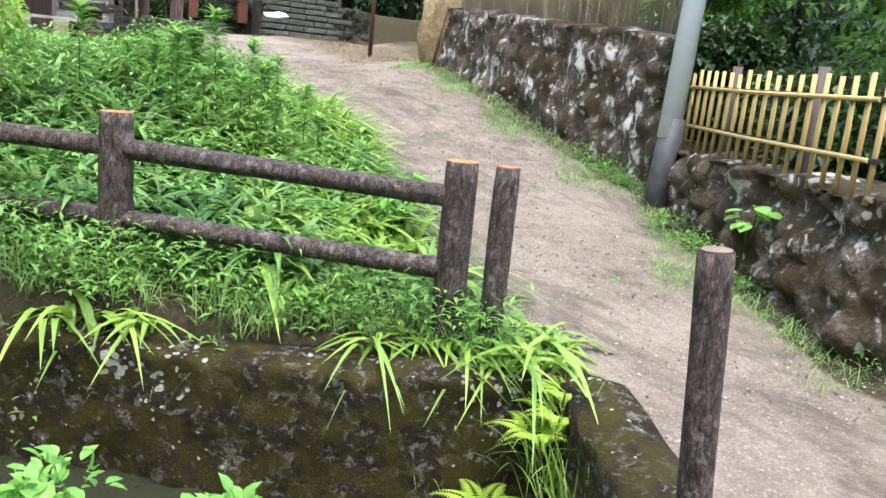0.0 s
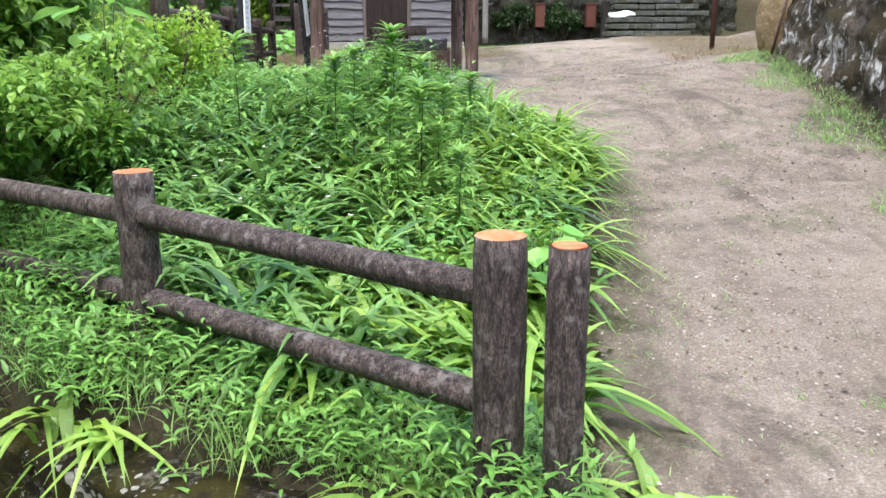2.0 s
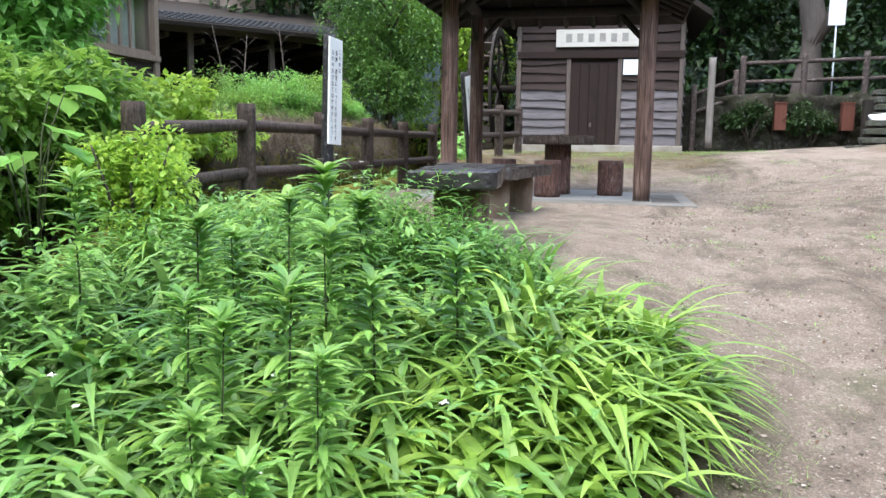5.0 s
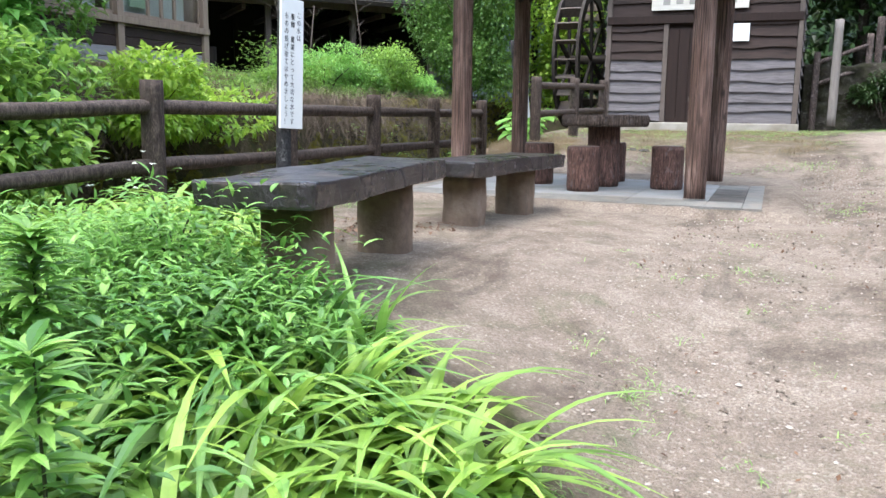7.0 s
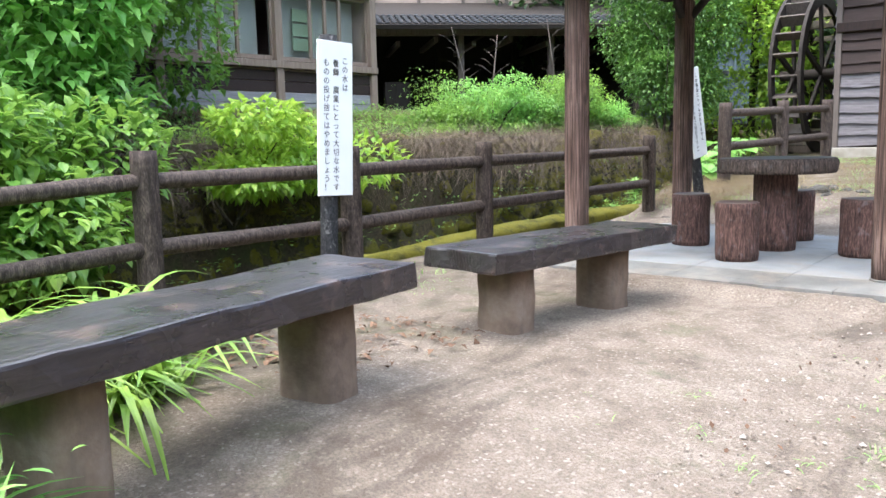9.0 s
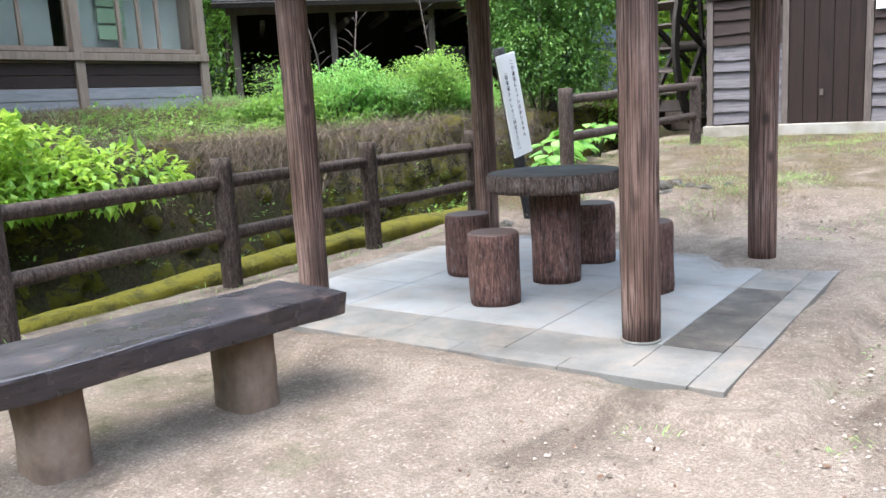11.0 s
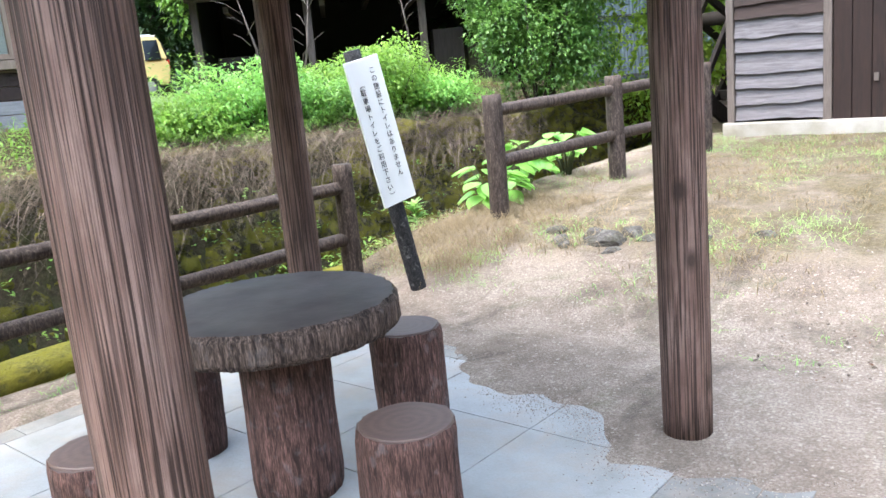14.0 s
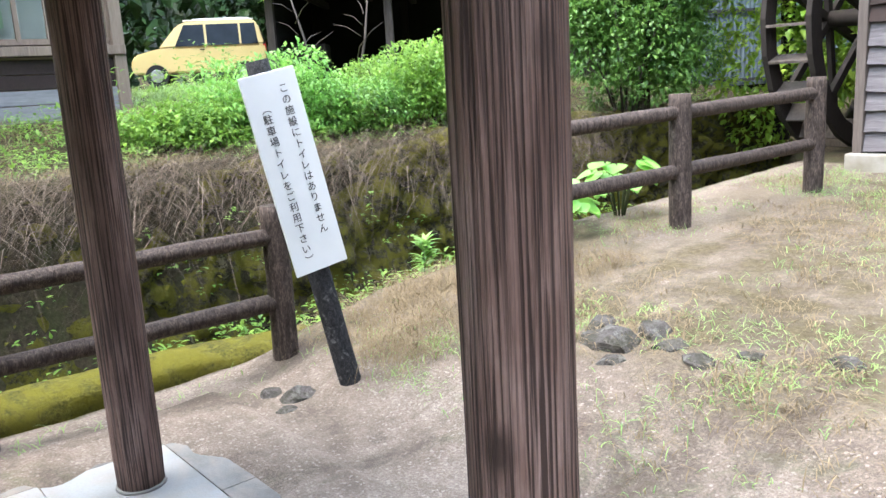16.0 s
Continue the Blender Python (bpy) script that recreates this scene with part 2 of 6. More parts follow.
def mossy_stone(name, stone, pale, moss, dark, moss_amount=0.5, pale_amount=0.45, scale=1.0, spots=0.0, streak=1.0):
    n = Nodes(name)
    p = n.world_co()
    big = n.noise(1.7 * scale, 5.0, p, 0.65, 0.4)
    mid = n.noise(6 * scale, 6.0, n.scaled(p, (1, 1, streak)), 0.7, 0.5)
    fine = n.noise(30 * scale, 5.0, p, 0.7)
    col = n.ramp(fine, [(0.3, dark), (0.6, stone), (0.8, tuple(min(1, 1.5 * c) for c in stone))])
    col = n.mix(n.ramp(big, [(0.38, 0.75), (0.55, 0.0)]), col, dark)
    col = n.mix(n.math("MULTIPLY", n.ramp(mid, [(0.53, 0.0), (0.6, 1.0)]), pale_amount), col, pale)
    m2 = n.noise(2.6 * scale, 6.0, n.scaled(p, (1, 1, 1.4)), 0.7, 0.3)
    mo = n.mix(fine, moss, tuple(0.35 * c for c in moss))
    col = n.mix(n.math("MULTIPLY", n.ramp(m2, [(0.43, 0.0), (0.54, 1.0)]), moss_amount), col, mo)
    if spots:
        # round lichen rosettes, crowded in some places and missing in others
        warp = n.add("ShaderNodeVectorMath", )
        warp.operation = "ADD"
        wob = n.add("ShaderNodeTexNoise", Vector=p, Scale=14.0, Detail=3.0)
        sc = n.add("ShaderNodeVectorMath")
        sc.operation = "SCALE"
        n.put(sc.inputs[0], wob.outputs["Color"])
        sc.inputs["Scale"].default_value = 0.06
        n.put(warp.inputs[0], p)
        n.put(warp.inputs[1], sc.outputs[0])
        v = n.voronoi(10.0 * scale ** 0.7, warp.outputs[0])
        crowd = n.noise(2.2, 4.0, p, 0.6)
        size = n.math("MULTIPLY", n.math("SUBTRACT", crowd, 0.465), 2.0)
        on = n.ramp(n.math("SUBTRACT", size, v), [(0.0, 0.0), (0.06, 1.0)])
        col = n.mix(n.math("MULTIPLY", on, spots), col, n.mix(fine, pale, tuple(0.6 * c for c in pale)))
    n.bump(n.math("ADD", mid, n.math("MULTIPLY", fine, 0.6)), 1.0, 0.03)
    return n.done(col, 0.92, 0, 0.2)


M["wall_stone"] = mossy_stone("lichen_masonry", (0.15, 0.12, 0.095), (0.56, 0.53, 0.49), (0.055, 0.04, 0.016), (0.016, 0.012, 0.008), 0.92, 0.95, 0.85, 0.6, 0.5)
M["ditch_wall"] = mossy_stone("mossy_ditch_wall", (0.038, 0.028, 0.019), (0.6, 0.58, 0.53), (0.075, 0.064, 0.01), (0.014, 0.01, 0.007), 0.85, 0.25, 2.5, 0.9)
M["moss"] = mossy_stone("thick_moss", (0.13, 0.125, 0.02), (0.22, 0.2, 0.035), (0.19, 0.175, 0.018), (0.04, 0.038, 0.01), 0.9, 0.4, 2.0)
M["bank"] = mossy_stone("mossy_bank", (0.09, 0.075, 0.045), (0.22, 0.19, 0.12), (0.2, 0.18, 0.025), (0.012, 0.01, 0.007), 0.9, 0.5, 2.6)
# dark stone, with the shade over these banks mixed into its colours
M["dark_shaded_bank"] = mossy_stone("shaded_stone_bank", (0.05, 0.045, 0.036), (0.16, 0.15, 0.13), (0.03, 0.034, 0.012), (0.012, 0.01, 0.008), 0.6, 0.4, 2.0)
M["rock"] = mossy_stone("field_stone", (0.14, 0.13, 0.125), (0.3, 0.29, 0.27), (0.06, 0.06, 0.02), (0.05, 0.045, 0.04), 0.35, 0.4, 2.0)
M["step"] = mossy_stone("old_stone_step", (0.11, 0.11, 0.1), (0.24, 0.24, 0.22), (0.07, 0.08, 0.03), (0.05, 0.05, 0.045), 0.45, 0.4, 2.0)
M["straw_rock"] = mossy_stone("tan_rock", (0.34, 0.26, 0.15), (0.5, 0.41, 0.27), (0.16, 0.11, 0.04), (0.16, 0.1, 0.045), 0.4, 0.5, 2.0)


def weathered(name, dark, light, along, rough=0.75, scale=1.0):
    n = Nodes(name)
    s = [9.0 * scale] * 3
    s[along] = 0.9 * scale
    co = n.scaled(n.co, tuple(s))
    a = n.noise(3.0, 7.0, co, 0.7, 0.5)
    b = n.noise(12.0, 4.0, co, 0.6)
    info = n.add("ShaderNodeObjectInfo")
    col = n.ramp(a, [(0.25, dark), (0.75, light)])
    col = n.mix(n.math("MULTIPLY", b, 0.45), col, dark)
    col = n.mix(n.math("MULTIPLY", info.outputs["Random"], 0.5), col, tuple((p + q) * 0.5 for p, q in zip(dark, light)))
    n.bump(n.math("ADD", a, b), 0.5, 0.006)
    return n.done(col, rough)


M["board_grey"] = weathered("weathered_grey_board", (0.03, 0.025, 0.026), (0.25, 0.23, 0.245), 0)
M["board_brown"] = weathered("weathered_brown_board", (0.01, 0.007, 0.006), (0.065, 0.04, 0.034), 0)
M["door_wood"] = weathered("dark_red_wood", (0.006, 0.004, 0.004), (0.038, 0.019, 0.014), 2)
M["frame_wood"] = weathered("old_timber", (0.04, 0.03, 0.026), (0.2, 0.165, 0.145), 2)
M["pale_timber"] = weathered("pale_timber", (0.1, 0.088, 0.08), (0.32, 0.29, 0.27), 2)
M["black_wood"] = weathered("black_timber", (0.01, 0.008, 0.007), (0.045, 0.034, 0.028), 2)
M["sign_board"] = weathered("whitewashed_board", (0.42, 0.4, 0.36), (0.66, 0.64, 0.6), 0)
M["bamboo"] = weathered("dry_bamboo", (0.35, 0.24, 0.08), (0.62, 0.5, 0.22), 2, 0.5)
M["rust_box"] = weathered("rusty_red_wood", (0.05, 0.018, 0.012), (0.16, 0.055, 0.035), 2)


def plain(name, color, rough=0.6, metal=0.0, var=0.12, scale=8.0, spec=0.4, bump=0.15):
    n = Nodes(name)
    d = tuple(c * (1 - 2.2 * var) for c in color)
    col = n.ramp(n.noise(scale, 5.0), [(0.3, d), (0.7, color)])
    n.bump(n.noise(scale * 6), bump, 0.003)
    return n.done(col, rough, metal, spec)


M["white_panel"] = plain("white_sign_paint", (0.82, 0.84, 0.84), 0.4, 0, 0.04, 3)
M["ink"] = plain("black_ink", (0.02, 0.02, 0.022), 0.6)
M["grey_ink"] = plain("faded_ink", (0.3, 0.29, 0.27), 0.7)
M["faded"] = plain("weathered_black_ink", (0.13, 0.13, 0.14), 0.7, 0, 0.3, 30)
M["paper"] = plain("white_paper", (0.78, 0.82, 0.85), 0.6, 0, 0.04)
M["steel"] = plain("galvanised_steel", (0.7, 0.76, 0.82), 0.4, 0.0, 0.06, 5)
M["steel_band"] = plain("grey_painted_steel", (0.09, 0.092, 0.1), 0.6, 0.1, 0.25, 9)
M["brown_metal"] = plain("brown_painted_steel", (0.09, 0.04, 0.03), 0.6, 0, 0.2)
M["corrugated"] = plain("beige_corrugated_sheet", (0.74, 0.69, 0.56), 0.6, 0.0, 0.1, 4)
M["blue_sheet"] = plain("blue_grey_sheet", (0.26, 0.32, 0.38), 0.55, 0.2, 0.15, 3)
M["roof_tile"] = plain("dark_clay_tile", (0.075, 0.078, 0.085), 0.45, 0, 0.25, 12)
M["board_pale"] = weathered("sun_bleached_board", (0.13, 0.125, 0.13), (0.42, 0.41, 0.42), 1)
M["frame_tan"] = weathered("tan_window_timber", (0.14, 0.1, 0.075), (0.36, 0.28, 0.22), 2)
M["house_wall"] = plain("tan_house_wall", (0.4, 0.31, 0.26), 0.85, 0, 0.15, 2)
M["curtain"] = plain("pale_curtain", (0.6, 0.62, 0.58), 0.9, 0, 0.06)
M["green_cloth"] = plain("pale_green_cloth", (0.42, 0.55, 0.38), 0.9, 0, 0.06)
# near-black: the shade inside the open shed is put into the wall colour
M["shaded_inside"] = plain("shaded_shed_inside", (0.02, 0.017, 0.015), 0.9)
M["roof_thatch"] = bark_material("old_cedar_roof", (0.012, 0.009, 0.007), (0.04, 0.03, 0.024), 0.8, 1.0, 0.8)
M["car_body"] = plain("yellow_cream_car_paint", (0.66, 0.52, 0.22), 0.25, 0, 0.04, 2, 0.5, 0.02)
M["car_white"] = plain("white_car_roof", (0.75, 0.74, 0.7), 0.3, 0, 0.04, 2, 0.5, 0.02)
M["tyre"] = plain("black_rubber", (0.02, 0.02, 0.02), 0.85)
M["rim_metal"] = plain("silver_wheel_rim", (0.5, 0.5, 0.52), 0.35, 0.7)
M["tail_light"] = plain("red_tail_light", (0.5, 0.03, 0.02), 0.25)
M["dead_vine"] = leaf_material("dead_vines", (0.02, 0.013, 0.009), (0.1, 0.07, 0.05), (0.28, 0.22, 0.165), 0.1, 0.9)
M["dead_leaf"] = leaf_material("dead_leaves", (0.05, 0.025, 0.014), (0.11, 0.058, 0.034), (0.22, 0.13, 0.08), 0.1, 0.9)


def glass_dark():
    n = Nodes("window_glass")
    n.b.inputs["Transmission Weight"].default_value = 1.0
    n.b.inputs["IOR"].default_value = 1.45
    return n.done((0.75, 0.8, 0.8), 0.05, 0, 0.5)


def car_glass():
    n = Nodes("tinted_glass")
    return n.done(n.ramp(n.noise(2.0), [(0.3, (0.015, 0.018, 0.02)), (0.7, (0.03, 0.035, 0.04))]), 0.08, 0, 0.5)


M["glass"] = glass_dark()
M["car_glass"] = car_glass()


def water():
    n = Nodes("stream_water")
    n.bump(n.noise(9, 3.0, n.world_co()), 0.3, 0.02)
    return n.done((0.03, 0.032, 0.02), 0.08, 0, 0.5)


M["water"] = water()
M["iris"] = leaf_material("iris_leaves", (0.02, 0.065, 0.013), (0.14, 0.3, 0.045), (0.38, 0.55, 0.1), 0.3)
M["iris_deep"] = leaf_material("deep_green_blades", (0.015, 0.055, 0.016), (0.1, 0.24, 0.055), (0.29, 0.46, 0.12), 0.28)
M["weed"] = leaf_material("weed_leaves", (0.026, 0.085, 0.02), (0.12, 0.29, 0.055), (0.27, 0.48, 0.1), 0.3)
M["weed_top"] = leaf_material("pale_weed_leaves", (0.06, 0.16, 0.03), (0.17, 0.36, 0.07), (0.38, 0.58, 0.15), 0.4)
M["grass"] = leaf_material("fine_grass", (0.08, 0.18, 0.05), (0.17, 0.33, 0.08), (0.36, 0.5, 0.16), 0.35)
M["straw"] = leaf_material("straw_grass", (0.12, 0.085, 0.045), (0.21, 0.16, 0.085), (0.32, 0.25, 0.15), 0.25, 0.8)
M["shrub"] = leaf_material("shrub_leaves", (0.035, 0.1, 0.02), (0.13, 0.29, 0.045), (0.36, 0.55, 0.1), 0.45)
M["tree_leaf"] = leaf_material("tree_leaves", (0.03, 0.1, 0.02), (0.11, 0.26, 0.04), (0.3, 0.5, 0.09), 0.45)
# leaf colours darkened to carry the shade of dense woods and tree cover
M["shaded_leaf"] = leaf_material("shaded_forest_leaves", (0.008, 0.024, 0.007), (0.02, 0.052, 0.013), (0.055, 0.11, 0.024), 0.2)
M["deep_leaf"] = leaf_material("deep_green_tree_leaves", (0.02, 0.06, 0.015), (0.06, 0.15, 0.03), (0.18, 0.33, 0.065), 0.35)
M["lime_leaf"] = leaf_material("lime_leaves", (0.1, 0.23, 0.022), (0.26, 0.46, 0.05), (0.52, 0.68, 0.11), 0.45)
M["broad"] = leaf_material("broad_leaves", (0.1, 0.28, 0.05), (0.2, 0.45, 0.08), (0.36, 0.6, 0.15), 0.4)
M["stem"] = plain("dark_stem", (0.06, 0.07, 0.03), 0.8)
M["petal"] = plain("white_petals", (0.8, 0.8, 0.72), 0.6)

# ---- builders ----
rng = np.random.default_rng(7)


def mesh_from(name, bm, material):
    me = bpy.data.meshes.new(name)
    bm.normal_update()
    bm.to_mesh(me)
    bm.free()
    for m in material if isinstance(material, (list, tuple)) else [material]:
        me.materials.append(m)
    return me


def part(name, bm, material, parent=None, label="", smooth=False):
    """Links a bmesh as one mesh object, under its parent if one is given."""
    me = bm if isinstance(bm, bpy.types.Mesh) else mesh_from(name, bm, material)
    if smooth:
        for f in me.polygons:
            f.use_smooth = True
    ob = new(name, me)
    if parent:
        ob.parent = parent
    if label:
        ob["label"] = label
    return ob


def thing(name, x, y, z, rz=0.0, label="", category="", group="", kind=""):
    ob = new(name)
    ob.empty_display_size = 0.1
    ob.matrix_world = pose(x, y, z, 0, 0, rz)
    return tagged(ob, label, category, group, kind)


def arrays_mesh(name, verts, faces, material, smooth=False):
    me = bpy.data.meshes.new(name)
    me.from_pydata(np.asarray(verts, float).reshape(-1, 3).tolist(), [], np.asarray(faces).tolist())
    for m in material if isinstance(material, (list, tuple)) else [material]:
        me.materials.append(m)
    if smooth:
        me.polygons.foreach_set("use_smooth", [True] * len(me.polygons))
    me.update()
    return me


def stuff(name, verts, faces, material, label, category, smooth=False):
    ob = new(name, arrays_mesh(name, verts, faces, material, smooth))
    return tagged(ob, label, category, kind="stuff")


def add_box(bm, cx, cy, cz, sx, sy, sz, bevel=0.0, m=None):
    r = bmesh.ops.create_cube(bm, size=1.0)["verts"]
    mat = Matrix.Translation((cx, cy, cz)) @ Matrix.Diagonal((sx, sy, sz, 1))
    bmesh.ops.transform(bm, matrix=(m @ mat) if m else mat, verts=r)
    if bevel:
        edges = {e for v in r for e in v.link_edges}
        bmesh.ops.bevel(bm, geom=list(edges), offset=bevel, segments=2, affect="EDGES", profile=0.6)
    return bm


def box(cx, cy, cz, sx, sy, sz, bevel=0.0):
    return add_box(bmesh.new(), cx, cy, cz, sx, sy, sz, bevel)


def rough_log(r, length, sides=18, rings=10, wobble=0.05, seed=0, groove=0.0, axis="z", taper=0.0, cap=True, ridge=0.0):
    """A log along an axis from 0 to length with an uneven round; its caps take the second material."""
    bm = bmesh.new()
    rows = []
    for i in range(rings + 1):
        f = i / rings
        row = []
        for k in range(sides):
            a = 2 * math.pi * k / sides
            q = noise.noise(Vector((math.cos(a) * 1.7 + seed * 3.1, math.sin(a) * 1.7, f * length * 2.2)))
            q2 = noise.noise(Vector((math.cos(a) * 6 + seed, math.sin(a) * 6, f * length * 0.8 + 5)))
            rr = r * (1 - taper * f) * (1 + wobble * q + groove * q2)
            if ridge:
                rr *= 1 + ridge * noise.noise(Vector((math.cos(a) * 26, math.sin(a) * 26, f * 1.5 + seed)))
            if i in (0, rings):
                rr *= 0.965
            u, v, w = rr * math.cos(a), rr * math.sin(a), f * length
            row.append(bm.verts.new({"z": (u, v, w), "x": (w, u, v), "y": (u, w, v)}[axis]))
        rows.append(row)
    for a, b in zip(rows, rows[1:]):
        for k in range(sides):
            bm.faces.new((a[k], a[(k + 1) % sides], b[(k + 1) % sides], b[k])).smooth = True
    if cap:
        for row, flip in ((rows[0], True), (rows[-1], False)):
            f = bm.faces.new(row[::-1] if flip else row)
            f.material_index = 1
    bmesh.ops.recalc_face_normals(bm, faces=bm.faces)
    return bm


def log_between(name, a, b, r, material, parent, seed=0, wobble=0.08, sides=12):
    """A log as a part from a to b, in the parent's space."""
    a, b = Vector(a), Vector(b)
    bm = rough_log(r, (b - a).length, sides, 8 if r < 0.04 else 16, wobble, seed, 0.0 if r < 0.04 else 0.1)
    turn = (b - a).to_track_quat("Z", "Y").to_matrix().to_4x4()
    bmesh.ops.transform(bm, matrix=Matrix.Translation(a) @ turn, verts=bm.verts)
    return part(name, bm, material, parent)


def tube(points, radii, sides=8):
    bm = bmesh.new()
    rows = []
    pts = [Vector(p) for p in points]
    for i, (p, r) in enumerate(zip(pts, radii)):
        d = (pts[min(i + 1, len(pts) - 1)] - pts[max(i - 1, 0)]).normalized()
        q = d.to_track_quat("Z", "Y")
        rows.append([bm.verts.new(p + q @ Vector((r * math.cos(2 * math.pi * k / sides), r * math.sin(2 * math.pi * k / sides), 0))) for k in range(sides)])
    for a, b in zip(rows, rows[1:]):
        for k in range(sides):
            bm.faces.new((a[k], a[(k + 1) % sides], b[(k + 1) % sides], b[k])).smooth = True
    bm.faces.new(rows[0][::-1])
    bm.faces.new(rows[-1])
    return bm


def merge(bm, other):
    me = bpy.data.meshes.new("tmp")
    other.to_mesh(me)
    other.free()
    bm.from_mesh(me)
    bpy.data.meshes.remove(me)
    return bm


def smooth01(a, b, v):
    t = np.clip((v - a) / (b - a), 0, 1)
    return t * t * (3 - 2 * t)


SX0, SX1, SY0, SY1 = -2.75, 0.5, -0.42, 2.68


# ---- the lie of the land ----
def path_height(y):
    return np.interp(y, [-60, -13, -10.4, -7.4, -5.8, -4.4, -2.9, -1.2, 2.6, 3.3, 4.3, 6.2, 9.5, 13, 40],
                     [-1.6, -1.28, -1.17, -0.83, -0.62, -0.4, -0.14, -0.06, -0.06, -0.02, 0.21, 0.36, 0.48, 0.62, 1.5])


def terrace_height(y):
    return np.interp(y, [-60, -10.2, -8.8, -7.4, -6.0, -4.8, -3.6, 2.6, 3.3, 4.3, 6.2, 9.5, 13, 40],
                     [-1.6, -1.17, -1.05, -0.76, -0.36, -0.08, -0.01, -0.05, -0.03, 0.22, 0.36, 0.45, 0.55, 1.5])


def right_edge(y):
    return np.interp(y, [-60, -12.5, -10.3, -7.5, -7.2, -0.65, -0.4, 3.2, 6, 30], [0.85, 0.85, 0.9, 2.28, 2.5, 4.0, 4.3, 6.2, 7.4, 9])


DITCH = [(-0.88, -9.87), (-3.15, -8.48), (-4.0, -7.6), (-3.55, -6.4), (-3.55, 15), (-5.9, 15), (-5.9, -6.0), (-6.7, -7.9), (-4.8, -9.7), (-1.88, -11.65)]


def ditch_distance(x, y):
    """Signed distance to the edge of the stream's bed, positive inside."""
    d = np.full(np.shape(x), 1e9)
    inside = np.zeros(np.shape(x), bool)
    n = len(DITCH)
    for i in range(n):
        (ax, ay), (bx, by) = DITCH[i], DITCH[(i + 1) % n]
        t = np.clip(((x - ax) * (bx - ax) + (y - ay) * (by - ay)) / ((bx - ax) ** 2 + (by - ay) ** 2), 0, 1)
        d = np.minimum(d, np.hypot(x - ax - t * (bx - ax), y - ay - t * (by - ay)))
        cross = (ay > y) != (by > y)
        with np.errstate(divide="ignore", invalid="ignore"):
            inside ^= cross & (x < (bx - ax) * (y - ay) / (by - ay if by != ay else 1e-9) + ax)
    return np.where(inside, d, -d)


def bed_height(y):
    return np.interp(y, [-12, -7.5, -4, 4, 11, 15], [-2.25, -2.1, -1.25, -0.75, -0.35, -0.2])


def ground_height(x, y):
    x, y = np.asarray(x, float), np.asarray(y, float)
    h = terrace_height(y) + (path_height(y) - terrace_height(y)) * smooth01(-1.3, 0.7, x)
    # right-hand side of the yard rises a little towards the wall's end
    h = h + (x - 0.8).clip(0, 3.6) * (0.06 + 0.055 * smooth01(-3.0, -0.5, y)) * (1 - 0.3 * smooth01(3.0, 5.5, y)) * (1 - smooth01(7.5, 10, y))
    raised = np.where(y < -7.35, -0.22, np.interp(y, [-7.3, -0.6], [0.6, 1.05]))
    raised = np.where(y > -0.4, h + 0.25, raised)
    h = h + (raised - h) * smooth01(0.16, 0.4, x - right_edge(y))
    # bank above the yard beside the hut
    h = h + (1.75 - h) * smooth01(10.1, 10.9, y) * smooth01(1.3, 2.0, x)
    # far bank of the stream
    far = 0.92 + 0.42 * (1 - smooth01(-8.6, -6.3, x)) + 0.028 * (-8.6 - x).clip(0, 14)
    h = np.where(x < -4.6, np.where(y > -6.3, far, h), h)
    d = ditch_distance(x, y)
    h = h + (bed_height(y) - h) * smooth01(-0.14, -0.02, d)
    return h


def gz(x, y):
    return float(ground_height(np.array([x]), np.array([y]))[0])


def iris_edge(y):
    """The bed's border towards the path."""
    return np.interp(y, [-9.7, -9.2, -7.9, -6.8, -5.9, -5.3, -4.9], [-0.85, -0.8, -0.48, -0.14, 0.08, 0.12, -0.12])


